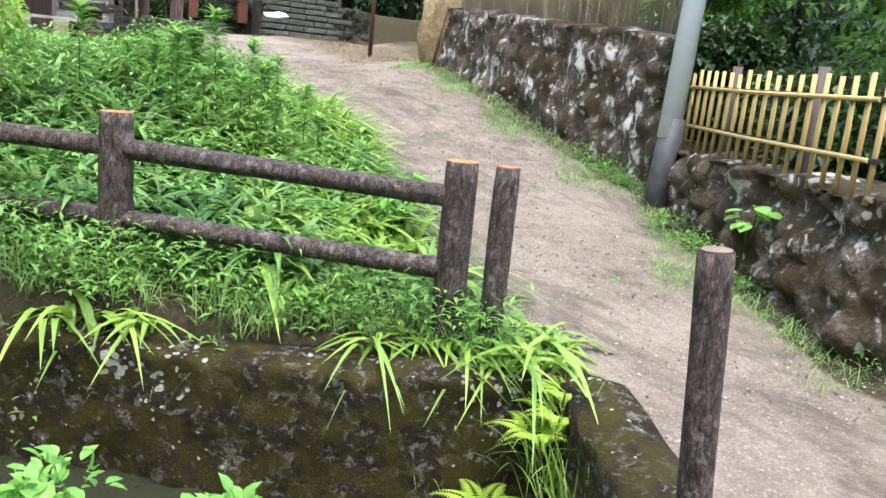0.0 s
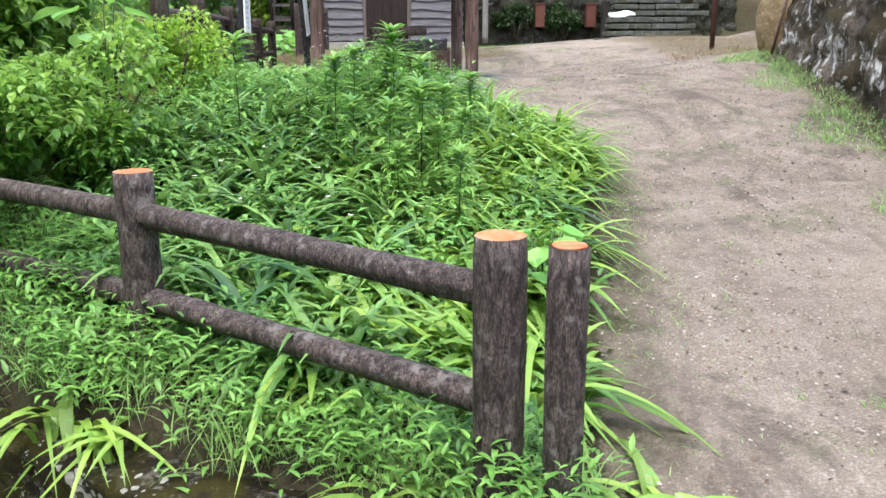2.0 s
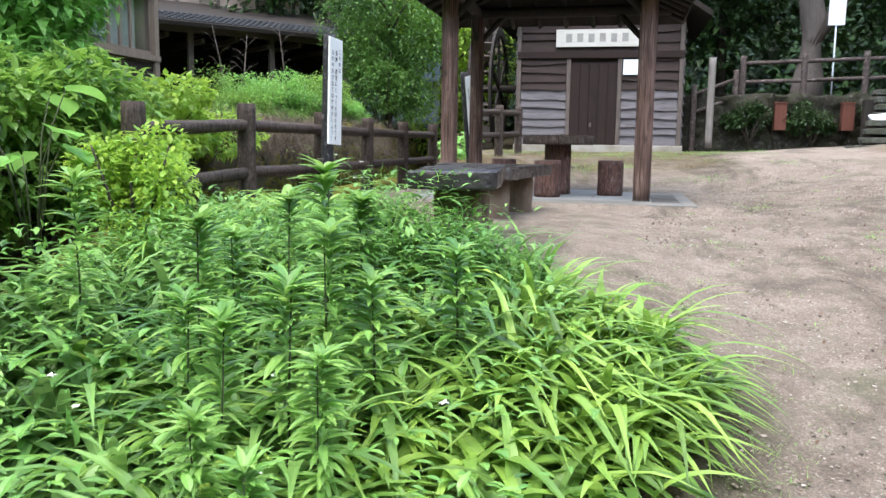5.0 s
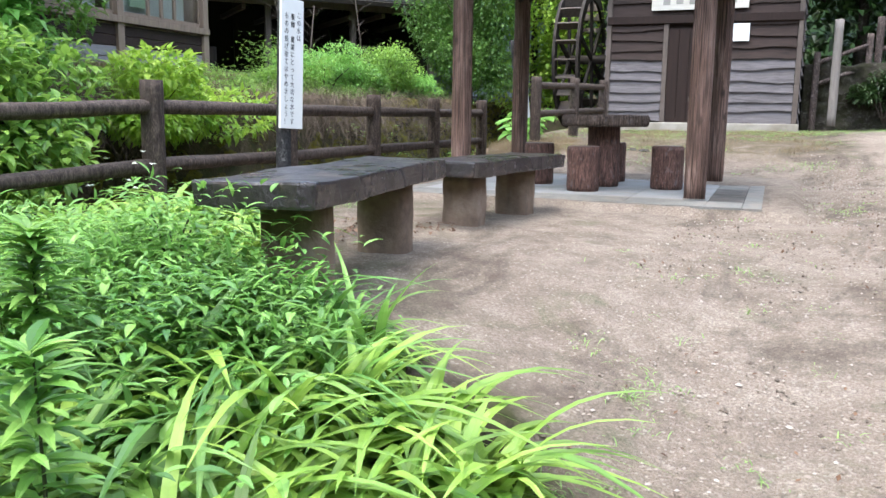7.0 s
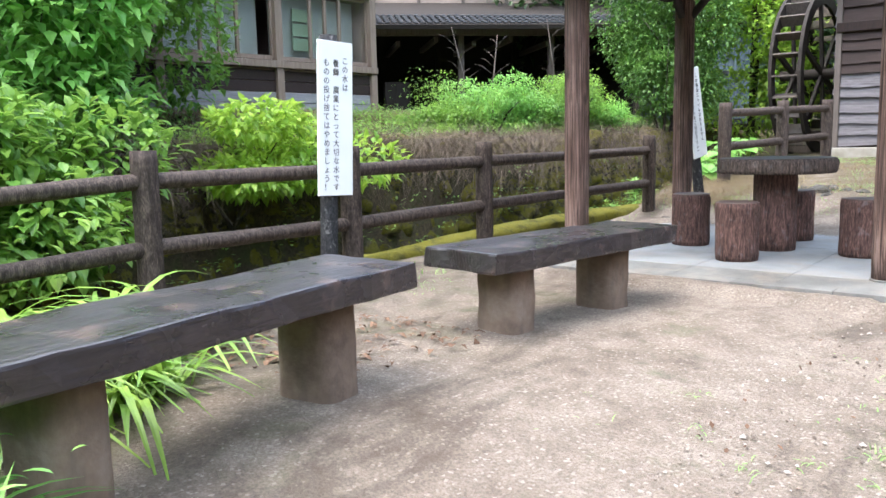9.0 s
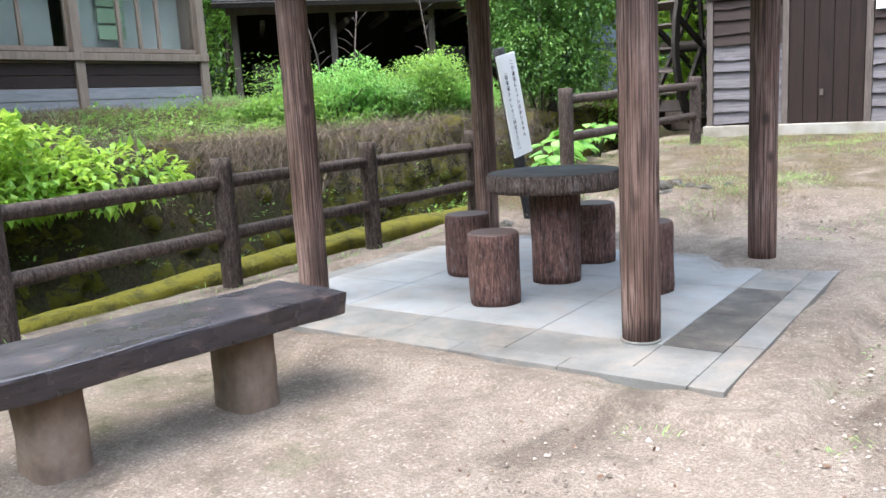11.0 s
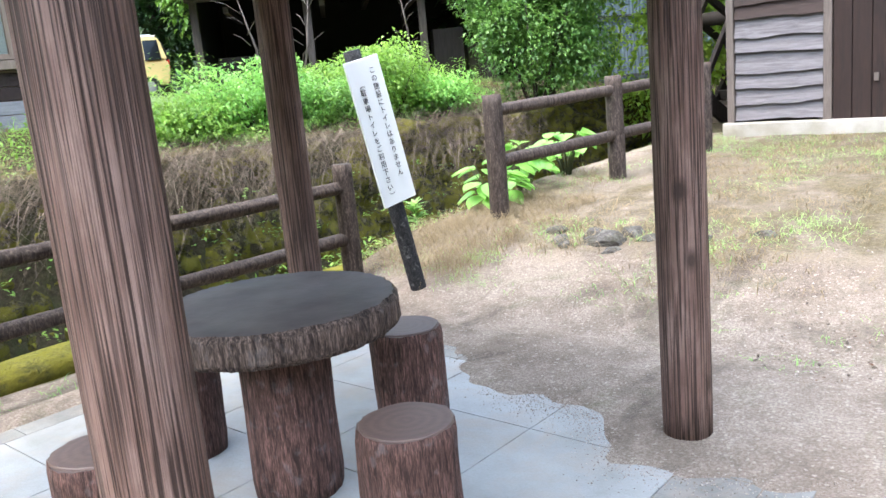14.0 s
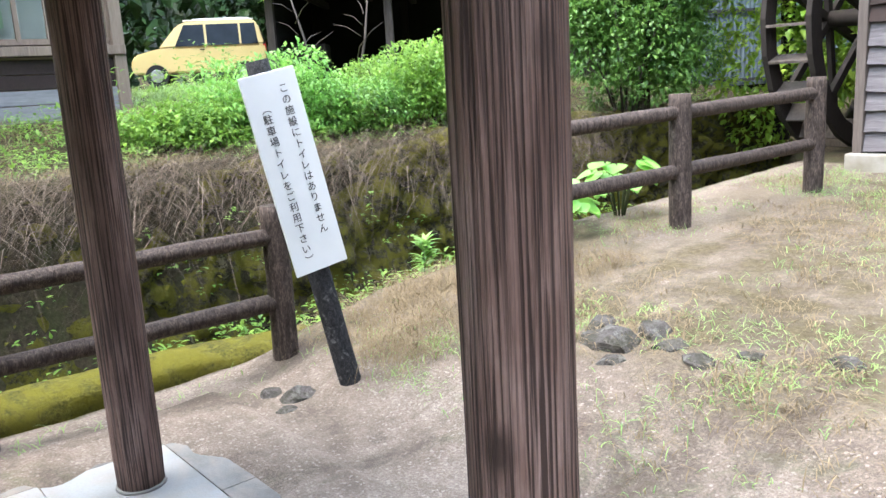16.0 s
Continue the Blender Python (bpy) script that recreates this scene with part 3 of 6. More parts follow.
def build_ground():
    xs = np.concatenate([-np.geomspace(300, 8, 26), np.arange(-7.9, -3.0, 0.09), np.arange(-2.96, 0.72, 0.045), np.arange(0.76, 7.0, 0.09), np.geomspace(7.1, 300, 26)])
    ys = np.concatenate([-np.geomspace(300, 14.2, 18), np.arange(-14, 1.6, 0.09), np.arange(1.64, 3.0, 0.04), np.arange(3.05, 11.5, 0.09), np.geomspace(11.6, 400, 26)])
    X, Y = np.meshgrid(xs, ys)
    Z = ground_height(X, Y)
    fine = np.array([[noise.noise(Vector((a * 1.3, b * 1.3, 0))) * 0.02 + noise.noise(Vector((a * 6, b * 6, 3))) * 0.008 for a in xs] for b in ys])
    on_slab = (X > -3.0) & (X < 0.6) & (Y > -0.5) & (Y < 2.9)
    Z = Z + np.where(on_slab, 0, fine)
    # sand drifted over the slab's edges
    inward = np.minimum.reduce([X - SX0, SX1 - X, Y - SY0, SY1 - Y])
    drift = np.minimum(0.01, np.where(Y < 2, -0.008, 0.004) - 0.02 * (X > 0) + 2.2 * fine - 0.16 * inward)
    Z = np.where((inward > -0.28) & (inward < 0.4), np.maximum(Z, drift), Z)
    # a tongue of sand washed over the north-east corner
    shore = np.interp(X, [-2.8, -1.5, -0.93, -0.45, -0.19, 0.1, 0.35, 0.6], [2.8, 2.7, 2.3, 2.2, 1.95, 1.95, 2.05, 2.2])
    washed = np.clip((Y - shore) * 0.06 + 0.9 * fine, -0.05, 0.02)
    Z = np.where((inward > -0.3) & (Y > 1.7), np.maximum(Z, washed), Z)
    far = np.hypot(X, Y)
    Z = Z + smooth01(40, 120, far) * 9
    v = np.stack([X, Y, Z], -1).reshape(-1, 3)
    nx = len(xs)
    i, k = np.meshgrid(np.arange(nx - 1), np.arange(len(ys) - 1))
    a = (k * nx + i).ravel()
    f = np.stack([a, a + 1, a + nx + 1, a + nx], -1)
    me = arrays_mesh("ground", v, f, M["ground"], True)
    # where soil and weeds take over from trodden gravel
    bed = (1 - smooth01(-0.12, 0.12, X - iris_edge(Y))) * smooth01(-9.6, -9.3, Y) * (1 - smooth01(-4.9, -4.55, Y))
    weedy = (1 - smooth01(-2.5, -1.9, X)) * (1 - smooth01(-4.6, -3.9, Y))
    stream = (1 - smooth01(-3.5, -3.3, X))
    right = smooth01(-0.45, -0.1, X - right_edge(Y))
    behind = smooth01(9.2, 10.2, Y)
    verge = 0.48 * (1 - smooth01(0.15, 0.8, X - iris_edge(Y))) * smooth01(-9.9, -9.3, Y) * (1 - smooth01(-4.9, -4.0, Y))
    slope = 0.53 * smooth01(4.1, 4.7, Y) * smooth01(-2.6, -2.0, X) * (1 - smooth01(1.4, 2.2, X))
    bench_side = 0.4 * (1 - smooth01(-1.6, -1.0, X)) * smooth01(-4.9, -4.4, Y) * (1 - smooth01(-0.9, -0.5, Y))
    soil = np.clip(np.maximum.reduce([bed, weedy, stream, right, behind, verge, slope, bench_side]), 0, 1)
    straw = smooth01(3.6, 4.4, Y) * (1 - smooth01(0.5, 2.3, X)) * (1 - smooth01(8.8, 10, Y)) * smooth01(-3.4, -3.0, X)
    straw = np.maximum(straw * 0.55, smooth01(3.2, 4.2, X) * smooth01(0.3, 1.5, Y) * (1 - smooth01(6, 8, Y)) * 0.7)
    straw = np.maximum(straw, (1 - smooth01(-7.2, -6.6, X)) * 0.4)
    for key, arr in (("soil", soil), ("straw", straw)):
        at = me.attributes.new(key, "FLOAT", "POINT")
        at.data.foreach_set("value", arr.ravel().astype(np.float32))
    tagged(new("ground", me), "trodden beige gravel and soil ground rising gently", "ground", kind="structure")


build_ground()


def strip_wall(name, line, top, bottom, thick, material, label, category, bumps=0.05, cell=0.32, batter=0.0, kind="structure", step=0.06):
    """A rough masonry wall along a line, its outer face to the left of the walk along it; stones bulge from the face."""
    pts = [Vector(p) for p in line]
    seg = [(a, b) for a, b in zip(pts, pts[1:])]
    total = sum((b - a).length for a, b in seg)
    n = max(2, int(total / step))
    cols = []
    for i in range(n + 1):
        s = total * i / n
        for a, b in seg:
            if s <= (b - a).length + 1e-6:
                break
            s -= (b - a).length
        d = (b - a).normalized()
        p = a + d * s
        cols.append((p, Vector((-d.y, d.x))))
    verts, faces = [], []
    m = 0
    for i, (p, nrm) in enumerate(cols):
        f = i / n
        zt, zb = top(f), bottom(f)
        k = max(3, int(1.2 / step))
        row = []
        for j in range(k + 1):
            z = zb + (zt - zb) * j / k
            q = Vector((p.x, p.y, z * 1.15)) / cell
            dist, _ = noise.voronoi(q)
            bulge = min(dist[1] - dist[0], 0.5) * 2 * bumps + noise.noise(q * 0.7) * bumps * 0.8
            o = nrm * (bulge - batter * j / k)
            row.append((p.x + o.x, p.y + o.y, z))
        edge = noise.noise(Vector((p.x * 2.5, p.y * 2.5, 7))) * bumps * 0.9
        row[-1] = (row[-1][0], row[-1][1], zt + edge - 0.02)
        back = p - nrm * (thick + batter)
        row.append(((row[-1][0] + back.x) / 2, (row[-1][1] + back.y) / 2, zt + edge + 0.015))
        row.append((back.x, back.y, zt + edge))
        row.append((back.x, back.y, zb))
        m = len(row)
        verts += row
    for i in range(n):
        for j in range(m - 1):
            a = i * m + j
            faces.append((a, a + m, a + m + 1, a + 1))
    me = arrays_mesh(name, verts, faces, material, True)
    bm = bmesh.new()
    bm.from_mesh(me)
    for r in (0, n):
        bm.verts.ensure_lookup_table()
        bm.faces.new([bm.verts[r * m + j] for j in range(m)])
    bmesh.ops.recalc_face_normals(bm, faces=bm.faces)
    bm.to_mesh(me)
    bm.free()
    return tagged(new(name, me), label, category, kind=kind)


strip_wall("ditch_wall", [(-1.9, -11.75), (-1.41, -10.82), (-0.88, -9.85), (-1.77, -9.51), (-3.15, -8.5), (-5.2, -6.7)], lambda f: -1.17 + 0.05 * f,
           lambda f: -2.45, 0.3, M["ditch_wall"], "dark mossy concrete ditch wall spotted with pale lichen", "wall", 0.035, 0.16)
strip_wall("far_bank_wall", [(-5.6, 14), (-5.7, 8.0), (-5.95, 3.0), (-5.9, -6.4)], lambda f: 0.95 - 0.15 * f, lambda f: -0.4 - 1.2 * f, 0.3, M["bank"],
           "dark mossy stone retaining wall of the stream's far bank", "wall", 0.2, 0.3, 0.25)
strip_wall("stone_wall_east", [(2.52, -7.15), (4.05, -0.65), (4.7, 0.0)], lambda f: 0.78 + 0.48 * min(1.0, f / 0.88), lambda f: -0.8 + 0.85 * f, 0.4, M["wall_stone"],
           "rubble stone wall blotched with moss and white lichen", "wall", 0.09, 0.3, 0.2)
strip_wall("low_stone_wall", [(0.88, -12.7), (0.92, -10.2), (2.32, -7.4)], lambda f: -0.25 + 0.05 * f, lambda f: -1.35 + 0.4 * f, 0.35, M["wall_stone"],
           "low mossy stone wall under a bamboo fence", "wall", 0.12, 0.26, 0.12)
strip_wall("bank_wall_north", [(3.1, 10.2), (1.0, 10.05)], lambda f: 1.75, lambda f: 0.35, 0.3, M["dark_shaded_bank"], "dark overgrown stone bank wall beside the hut", "wall", 0.1, 0.3, 0.1)


def mossy_kerb():
    bm = bmesh.new()
    n, rows = 110, []
    prof = [(-0.33, -0.7), (-0.34, -0.05), (-0.26, 0.0), (-0.14, 0.012), (-0.02, 0.0), (0.05, -0.035), (0.055, -0.1), (0.05, -0.5)]
    for i in range(n + 1):
        y = -6.3 + 10.1 * i / n
        row = []
        for a, z in prof:
            q = noise.noise(Vector((a * 9, y * 3, z * 9)))
            x = -3.5 if y < 3 else -3.5 + 0.25 * (y - 3)
            g = float(smooth01(-1.5, 1.5, y))
            row.append(bm.verts.new((x + a * (0.55 + 0.45 * g) + q * 0.03, y, z + 0.0 + 0.06 * g + min(0, 0.28 * (y + 4.3)) + q * 0.025)))
        rows.append(row)
    for a, b in zip(rows, rows[1:]):
        for k in range(len(prof) - 1):
            bm.faces.new((a[k], a[k + 1], b[k + 1], b[k])).smooth = True
    bm.faces.new(rows[0])
    bm.faces.new(rows[-1])
    bmesh.ops.recalc_face_normals(bm, faces=bm.faces)
    ob = part("kerb", bm, M["moss"])
    tagged(ob, "stream kerb covered in thick yellow-green moss", "kerb", kind="structure")


mossy_kerb()
bm = bmesh.new()
for a, b in ((-12, -4.0), (-4.0, 4.0), (4.0, 15)):
    v = [bm.verts.new(p) for p in ((-7, a, float(bed_height(a)) + 0.06), (-0.9, a, float(bed_height(a)) + 0.06), (-0.9, b, float(bed_height(b)) + 0.06), (-7, b, float(bed_height(b)) + 0.06))]
    bm.faces.new(v)
tagged(part("water", bm, M["water"]), "shallow dark stream water in the ditch", "water", kind="structure")


# ---- pavilion ----


def pavilion_floor():
    floor = thing("floor", 0, 0, 0, 0, "pale concrete pavilion floor with grey stained edge slabs", "floor", kind="structure")
    part("bed", box((SX0 + SX1) / 2, (SY0 + SY1) / 2, -0.09, SX1 - SX0 - 0.03, SY1 - SY0 - 0.03, 0.14), M["slab_damp"], floor)
    e, j = 0.15, 0.004
    tiles = []
    # narrow kerb stones round the edge
    for x0, x1 in ((SX0, SX0 + e), (SX1 - e, SX1)):
        ys = np.linspace(SY0, SY1, 6)
        tiles += [(x0, x1, a, b, "slab_edge") for a, b in zip(ys, ys[1:])]
    xs = np.linspace(SX0 + e, SX1 - e, 6)
    tiles += [(a, b, y0, y1, "slab_edge") for a, b in zip(xs, xs[1:]) for y0, y1 in ((SY0, SY0 + e), (SY1 - e, SY1))]
    # pale slabs, with a stained row along the east kerb
    ix = [SX0 + e, -1.94, -1.27, -0.6, 0.06, SX1 - e]
    iy = [SY0 + e, 0.08, 0.72, 1.36, 2.0, SY1 - e]
    for i, (a, b) in enumerate(zip(ix, ix[1:])):
        for k, (c, d) in enumerate(zip(iy, iy[1:])):
            tiles.append((a, b, c, d, ("slab_damp" if k in (1, 2) else "slab_edge") if i == 4 else "slab_edge" if k == 0 else "slab"))
    for x0, x1, y0, y1, mat in tiles:
        bm = box((x0 + x1) / 2, (y0 + y1) / 2, -0.03 + 0.001 * random.random(), x1 - x0 - j, y1 - y0 - j, 0.06, 0.003)
        part("floor_slab", bm, M[mat], floor)


pavilion_floor()
POSTS = ((-2.22, 0.1), (-2.305, 2.32), (-0.058, 0.121), (-0.032, 2.252))


def pavilion():
    pav = thing("pavilion", -1.15, 1.2, 0, 0, "open wooden rest pavilion on four dark grooved posts", "pavilion")
    ox, oy = -1.15, 1.2
    for i, (x, y) in enumerate(POSTS):
        bm = rough_log(0.092, 2.42, 96, 16, 0.03, i + 1, 0.04, ridge=0.035)
        bmesh.ops.translate(bm, vec=(x - ox, y - oy, 0), verts=bm.verts)
        post = part("post", bm, [M["post"], M["post"]], pav)
        part("foot_ring", tube([(x - ox, y - oy, 0.0), (x - ox, y - oy, 0.012)], [0.1, 0.097], 24), M["slab_edge"], post)
    z = 2.38
    for a, b in ((0, 2), (1, 3), (0, 1), (2, 3)):
        p, q = POSTS[a], POSTS[b]
        d = (Vector(q) - Vector(p)).normalized() * 0.3
        log_between("beam", (p[0] - ox - d.x, p[1] - oy - d.y, z), (q[0] - ox + d.x, q[1] - oy + d.y, z), 0.075, [M["black_wood"]] * 2, pav, a + b, 0.04)
    for x, y in POSTS:
        for dx, dy in ((1, 0), (0, 1)):
            sx, sy = (1 if x < -1 else -1) * dx, (1 if y < 1 else -1) * dy
            log_between("brace", (x - ox + sx * 0.06, y - oy + sy * 0.06, 2.02), (x - ox + sx * 0.38, y - oy + sy * 0.38, 2.35), 0.04, [M["black_wood"]] * 2, pav, x, 0.04, 8)
    # hipped roof with rafters under it
    ex0, ex1, ey0, ey1, ez, top = -2.7 - ox, 0.46 - ox, -0.45 - oy, 2.78 - oy, 2.26, 3.05
    bm = bmesh.new()
    cx, cy = (ex0 + ex1) / 2, (ey0 + ey1) / 2
    for lift, inset in ((0.0, 0.0), (0.1, 0.0)):
        c = [bm.verts.new(p) for p in ((ex0, ey0, ez + lift), (ex1, ey0, ez + lift), (ex1, ey1, ez + lift), (ex0, ey1, ez + lift))]
        t = bm.verts.new((cx, cy, top + lift))
        for k in range(4):
            bm.faces.new((c[k], c[(k + 1) % 4], t))
    bm.verts.ensure_lookup_table()
    for k in range(4):
        bm.faces.new((bm.verts[k], bm.verts[(k + 1) % 4], bm.verts[5 + (k + 1) % 4], bm.verts[5 + k]))
    bmesh.ops.recalc_face_normals(bm, faces=bm.faces)
    part("roof", bm, M["roof_thatch"], pav, "dark weathered bark roof")
    for k in range(9):
        f = k / 8
        x = ex0 + 0.1 + (ex1 - ex0 - 0.2) * f
        y = ey0 + 0.1 + (ey1 - ey0 - 0.2) * f
        reach = 1 - abs(2 * f - 1)
        for (ax, ay), (bx, by) in (((x, ey0 + 0.03), (x, ey0 + 0.03 + reach * (cy - ey0))), ((x, ey1 - 0.03), (x, ey1 - 0.03 - reach * (ey1 - cy))),
                                   ((ex0 + 0.03, y), (ex0 + 0.03 + reach * (cx - ex0), y)), ((ex1 - 0.03, y), (ex1 - 0.03 - reach * (ex1 - cx), y))):
            if reach > 0.05:
                log_between("rafter", (ax, ay, ez - 0.015), (bx, by, ez - 0.035 + reach * (top - ez)), 0.032, [M["black_wood"]] * 2, pav, k, 0.03, 6)


pavilion()


def round_table():
    t = thing("round_table", -1.06, 1.17, 0, 0, "round faux-log table with dark smooth top and bark rim", "table")
    bm = rough_log(0.435, 0.115, 190, 5, 0.018, 3, 0.02, ridge=0.03)
    bmesh.ops.translate(bm, vec=(0, 0, 0.605), verts=bm.verts)
    part("tabletop", bm, [M["rim"], M["top"]], t)
    part("pedestal", rough_log(0.165, 0.62, 32, 10, 0.06, 5, 0.07), [M["stool"], M["seat"]], t)


round_table()
for i, (x, y, a) in enumerate(((-1.12, 0.5, 10), (-0.41, 1.11, 80), (-1.1, 1.84, 160), (-1.73, 1.14, 250))):
    s = thing("log_stool", x, y, 0, a, "red-brown tree-stump stool with bark sides and flat dark seat", "stool", "stools round the table")
    bm = rough_log(0.155, 0.42, 44, 10, 0.06, i * 5 + 2, 0.06, ridge=0.04)
    part("stump", bm, [M["stool"], M["seat"]], s)
    bm = rough_log(0.146, 0.014, 36, 2, 0.05, i * 5 + 2, 0.04)
    bmesh.ops.translate(bm, vec=(0, 0, 0.412), verts=bm.verts)
    part("seat", bm, [M["seat"], M["seat"]], s, "dark smooth seat")


def bench(x, y, z, rz, top, seed, label, length, width, inset=0.34, far_inset=0.34):
    b = thing("bench", x, y, z, rz, label, "bench", "plank benches")
    bm = box(0, 0, top - 0.05, width, length, 0.1, 0.012)
    bmesh.ops.subdivide_edges(bm, edges=[e for e in bm.edges if e.calc_length() > 0.4], cuts=22, use_grid_fill=True)
    for v in bm.verts:
        q = noise.noise(v.co * 8 + Vector((seed, 0, 0)))
        v.co.x += 0.018 * q * (1 if abs(v.co.x) > 0.2 else 0)
        v.co.z += 0.008 * noise.noise(v.co * 3 + Vector((seed, 4, 0)))
        v.co.y += 0.022 * q * (1 if abs(v.co.y) > 0.7 else 0)
    part("plank", bm, M["bench"], b)
    for s in (-1, 1):
        bm = bmesh.new()
        rows = []
        for i in range(9):
            f = i / 8
            row = []
            for k in range(28):
                a = 2 * math.pi * k / 28
                c, d = math.cos(a), math.sin(a)
                u = math.copysign(abs(c) ** 0.6, c) * 0.138
                w = math.copysign(abs(d) ** 0.6, d) * 0.105
                g = 1 + 0.06 * noise.noise(Vector((u * 9, w * 9 + seed + s, f * 3))) + (0.06 if i == 0 else 0)
                row.append(bm.verts.new((u * g, w * g + s * (length * 0.5 - (inset if s < 0 else far_inset)), -0.1 + f * (top - 0.01))))
            rows.append(row)
        for p, q in zip(rows, rows[1:]):
            for k in range(28):
                bm.faces.new((p[k], p[(k + 1) % 28], q[(k + 1) % 28], q[k])).smooth = True
        bm.faces.new(rows[-1])
        part("leg", bm, M["leg"], b)


bench(-1.29, -1.705, 0.0, -8.2, 0.41, 1.0, "dark brown plank bench on two concrete legs", 1.52, 0.48, 0.33, 0.39)
bench(-1.245, -3.965, 0.0, 6.5, 0.462, 6.0, "long dark plank bench half hidden by weeds", 1.74, 0.48, 0.35, 0.34)


def rail_fence(name, posts, height, rails, r, label, group, cut, drops=None, bury=0.25, bark="log"):
    """A log fence of posts (x, y) that stand on the ground, with two rails between each pair."""
    fence = thing(name, posts[0][0], posts[0][1], 0, 0, label, "fence", group)
    ox, oy = posts[0]
    tops = []
    for i, (x, y) in enumerate(posts):
        z = drops[i] if drops else gz(x, y)
        tops.append(z)
        bm = rough_log(r, height + bury, 26, 18, 0.06, i + len(name), 0.08)
        bmesh.ops.translate(bm, vec=(x - ox, y - oy, z - bury), verts=bm.verts)
        part("fence_post", bm, [M[bark], M[cut]], fence)
    for i in range(len(posts) - 1):
        (ax, ay), (bx, by) = posts[i], posts[i + 1]
        for h in rails:
            log_between("rail", (ax - ox, ay - oy, tops[i] + h), (bx - ox, by - oy, tops[i + 1] + h), r * 0.64, [M[bark], M[bark]], fence, i * 3 + h, 0.12, 20)
    return fence


rail_fence("stream_fence", [(-3.28, -4.45), (-3.25, -2.93), (-3.2, -1.37), (-3.26, 0.31), (-3.26, 1.92), (-3.2, 3.49)], 0.89,
           (0.72, 0.34), 0.074, "brown faux-log rail fence along the stream", "log fences", "log_dark", [-0.05, 0.01, 0.0, 0.0, 0.0, 0.01], bark="log_plain")
rail_fence("mill_fence", [(-2.81, 4.84), (-2.6, 6.47), (-2.45, 8.18)], 0.93, (0.8, 0.38), 0.08, "weathered two-rail log fence before the waterwheel", "log fences",
           "log_plain", [0.35, 0.4, 0.44], bark="log_plain")
rail_fence("corner_fence", [(-4.02, -7.05), (-2.585, -8.19), (-1.21, -9.32)], 0.95, (0.77, 0.4), 0.083, "dark faux-log fence with cut orange post tops", "log fences", "cut",
           [-1.05, -1.08, -1.14])
for x, y, h, r, z in ((-1.03, -9.45, 0.97, 0.062, -1.17), (-1.5, -11.07, 0.99, 0.056, -1.2)):
    b = thing("bollard", x + (0.08 if y < -10 else 0), y - (0.045 if y < -10 else 0), z, 0, "dark bark-covered log bollard beside the path", "bollard", "log bollards")
    bm = rough_log(r, h + 0.2, 22, 12, 0.06, x, 0.05)
    bmesh.ops.translate(bm, vec=(0, 0, -0.2), verts=bm.verts)
    if y < -10:
        b.rotation_euler = (0, 0, 0)
        b.matrix_world = b.matrix_world @ Matrix.Rotation(radians(4.5), 4, Vector((-0.54, -0.84, 0)))
    part("log", bm, [M["log"], M["log_dark"]], b)
    bm = rough_log(r * 0.86, 0.006, 20, 1, 0.05, x, 0.04)
    bmesh.ops.translate(bm, vec=(0, 0, h), verts=bm.verts)
    cut = M["cut"] if y > -10 else M["leg"]
    part("cut_top", bm, [cut, cut], b, "sawn orange top" if y > -10 else "brown weathered sawn top")


# ---- signs ----
def text_part(name, body, size, material, parent, matrix):
    cu = bpy.data.curves.new(name, "FONT")
    cu.body, cu.size, cu.extrude = body, size, 0.0006
    cu.align_x, cu.align_y = "CENTER", "CENTER"
    cu.resolution_u = 3
    tmp = bpy.data.objects.new(name, cu)
    me = bpy.data.meshes.new_from_object(tmp)
    bpy.data.objects.remove(tmp)
    me.transform(matrix)
    me.materials.append(material)
    ob = part(name, me, material, parent)
    return ob


def sign(name, m, post_h, panel_z0, panel_z1, lines, label, size, post_mat, ink="ink"):
    s = new(name)
    s.matrix_world = m
    tagged(s, label, "sign", "notice signs")
    bm = rough_log(0.057, post_h + 0.15, 16, 14, 0.07, 3, 0.08)
    bmesh.ops.translate(bm, vec=(-0.068, 0.0, -0.15), verts=bm.verts)
    part("post", bm, [M[post_mat], M["charred"]], s)
    w = 0.275
    panel = part("panel", box(0.0, 0.0, (panel_z0 + panel_z1) / 2, 0.018, w, panel_z1 - panel_z0, 0.003), M["white_panel"], s, "white painted notice panel")
    for col, (y, words, start) in enumerate(lines):
        for k, ch in enumerate(words):
            if ch == " ":
                continue
            z = panel_z1 - start - k * size * 1.12
            mm = Matrix.Translation((0.0105, y, z)) @ pose(0, 0, 0, 90, 0, 90) @ pose(0, 0, 0, 0, 0, -90 if ch in "（）" else 0)
            text_part("character", ch, size, M[ink], panel, mm)


sign("notice_sign", pose(-2.92, -1.81, 0.0, -2.5, 0, -5), 1.6, 0.58, 1.555,
     [(0.075, "この水は", 0.12), (0.0, "養鱒 農業にとって大切な水です", 0.14), (-0.075, "ものの投げ捨てはやめましょう！", 0.14)],
     "tall white notice panel with faded black writing on charred post", 0.05, "charred", "faded")
sign("leaning_sign", Matrix.Translation((-2.5, 3.52, -0.06)) @ pose(0, 0, 0, 10.8, -2, -8), 1.76, 0.73, 1.70,
     [(0.06, "この施設にトイレはありません", 0.09), (-0.055, "（駐車場トイレをご利用下さい）", 0.16)],
     "leaning white notice panel with black writing on bark post", 0.0475, "charred")


# ---- mill hut ----
HX0, HX1, HY, HZ = -2.65, 0.9, 9.45, 0.46


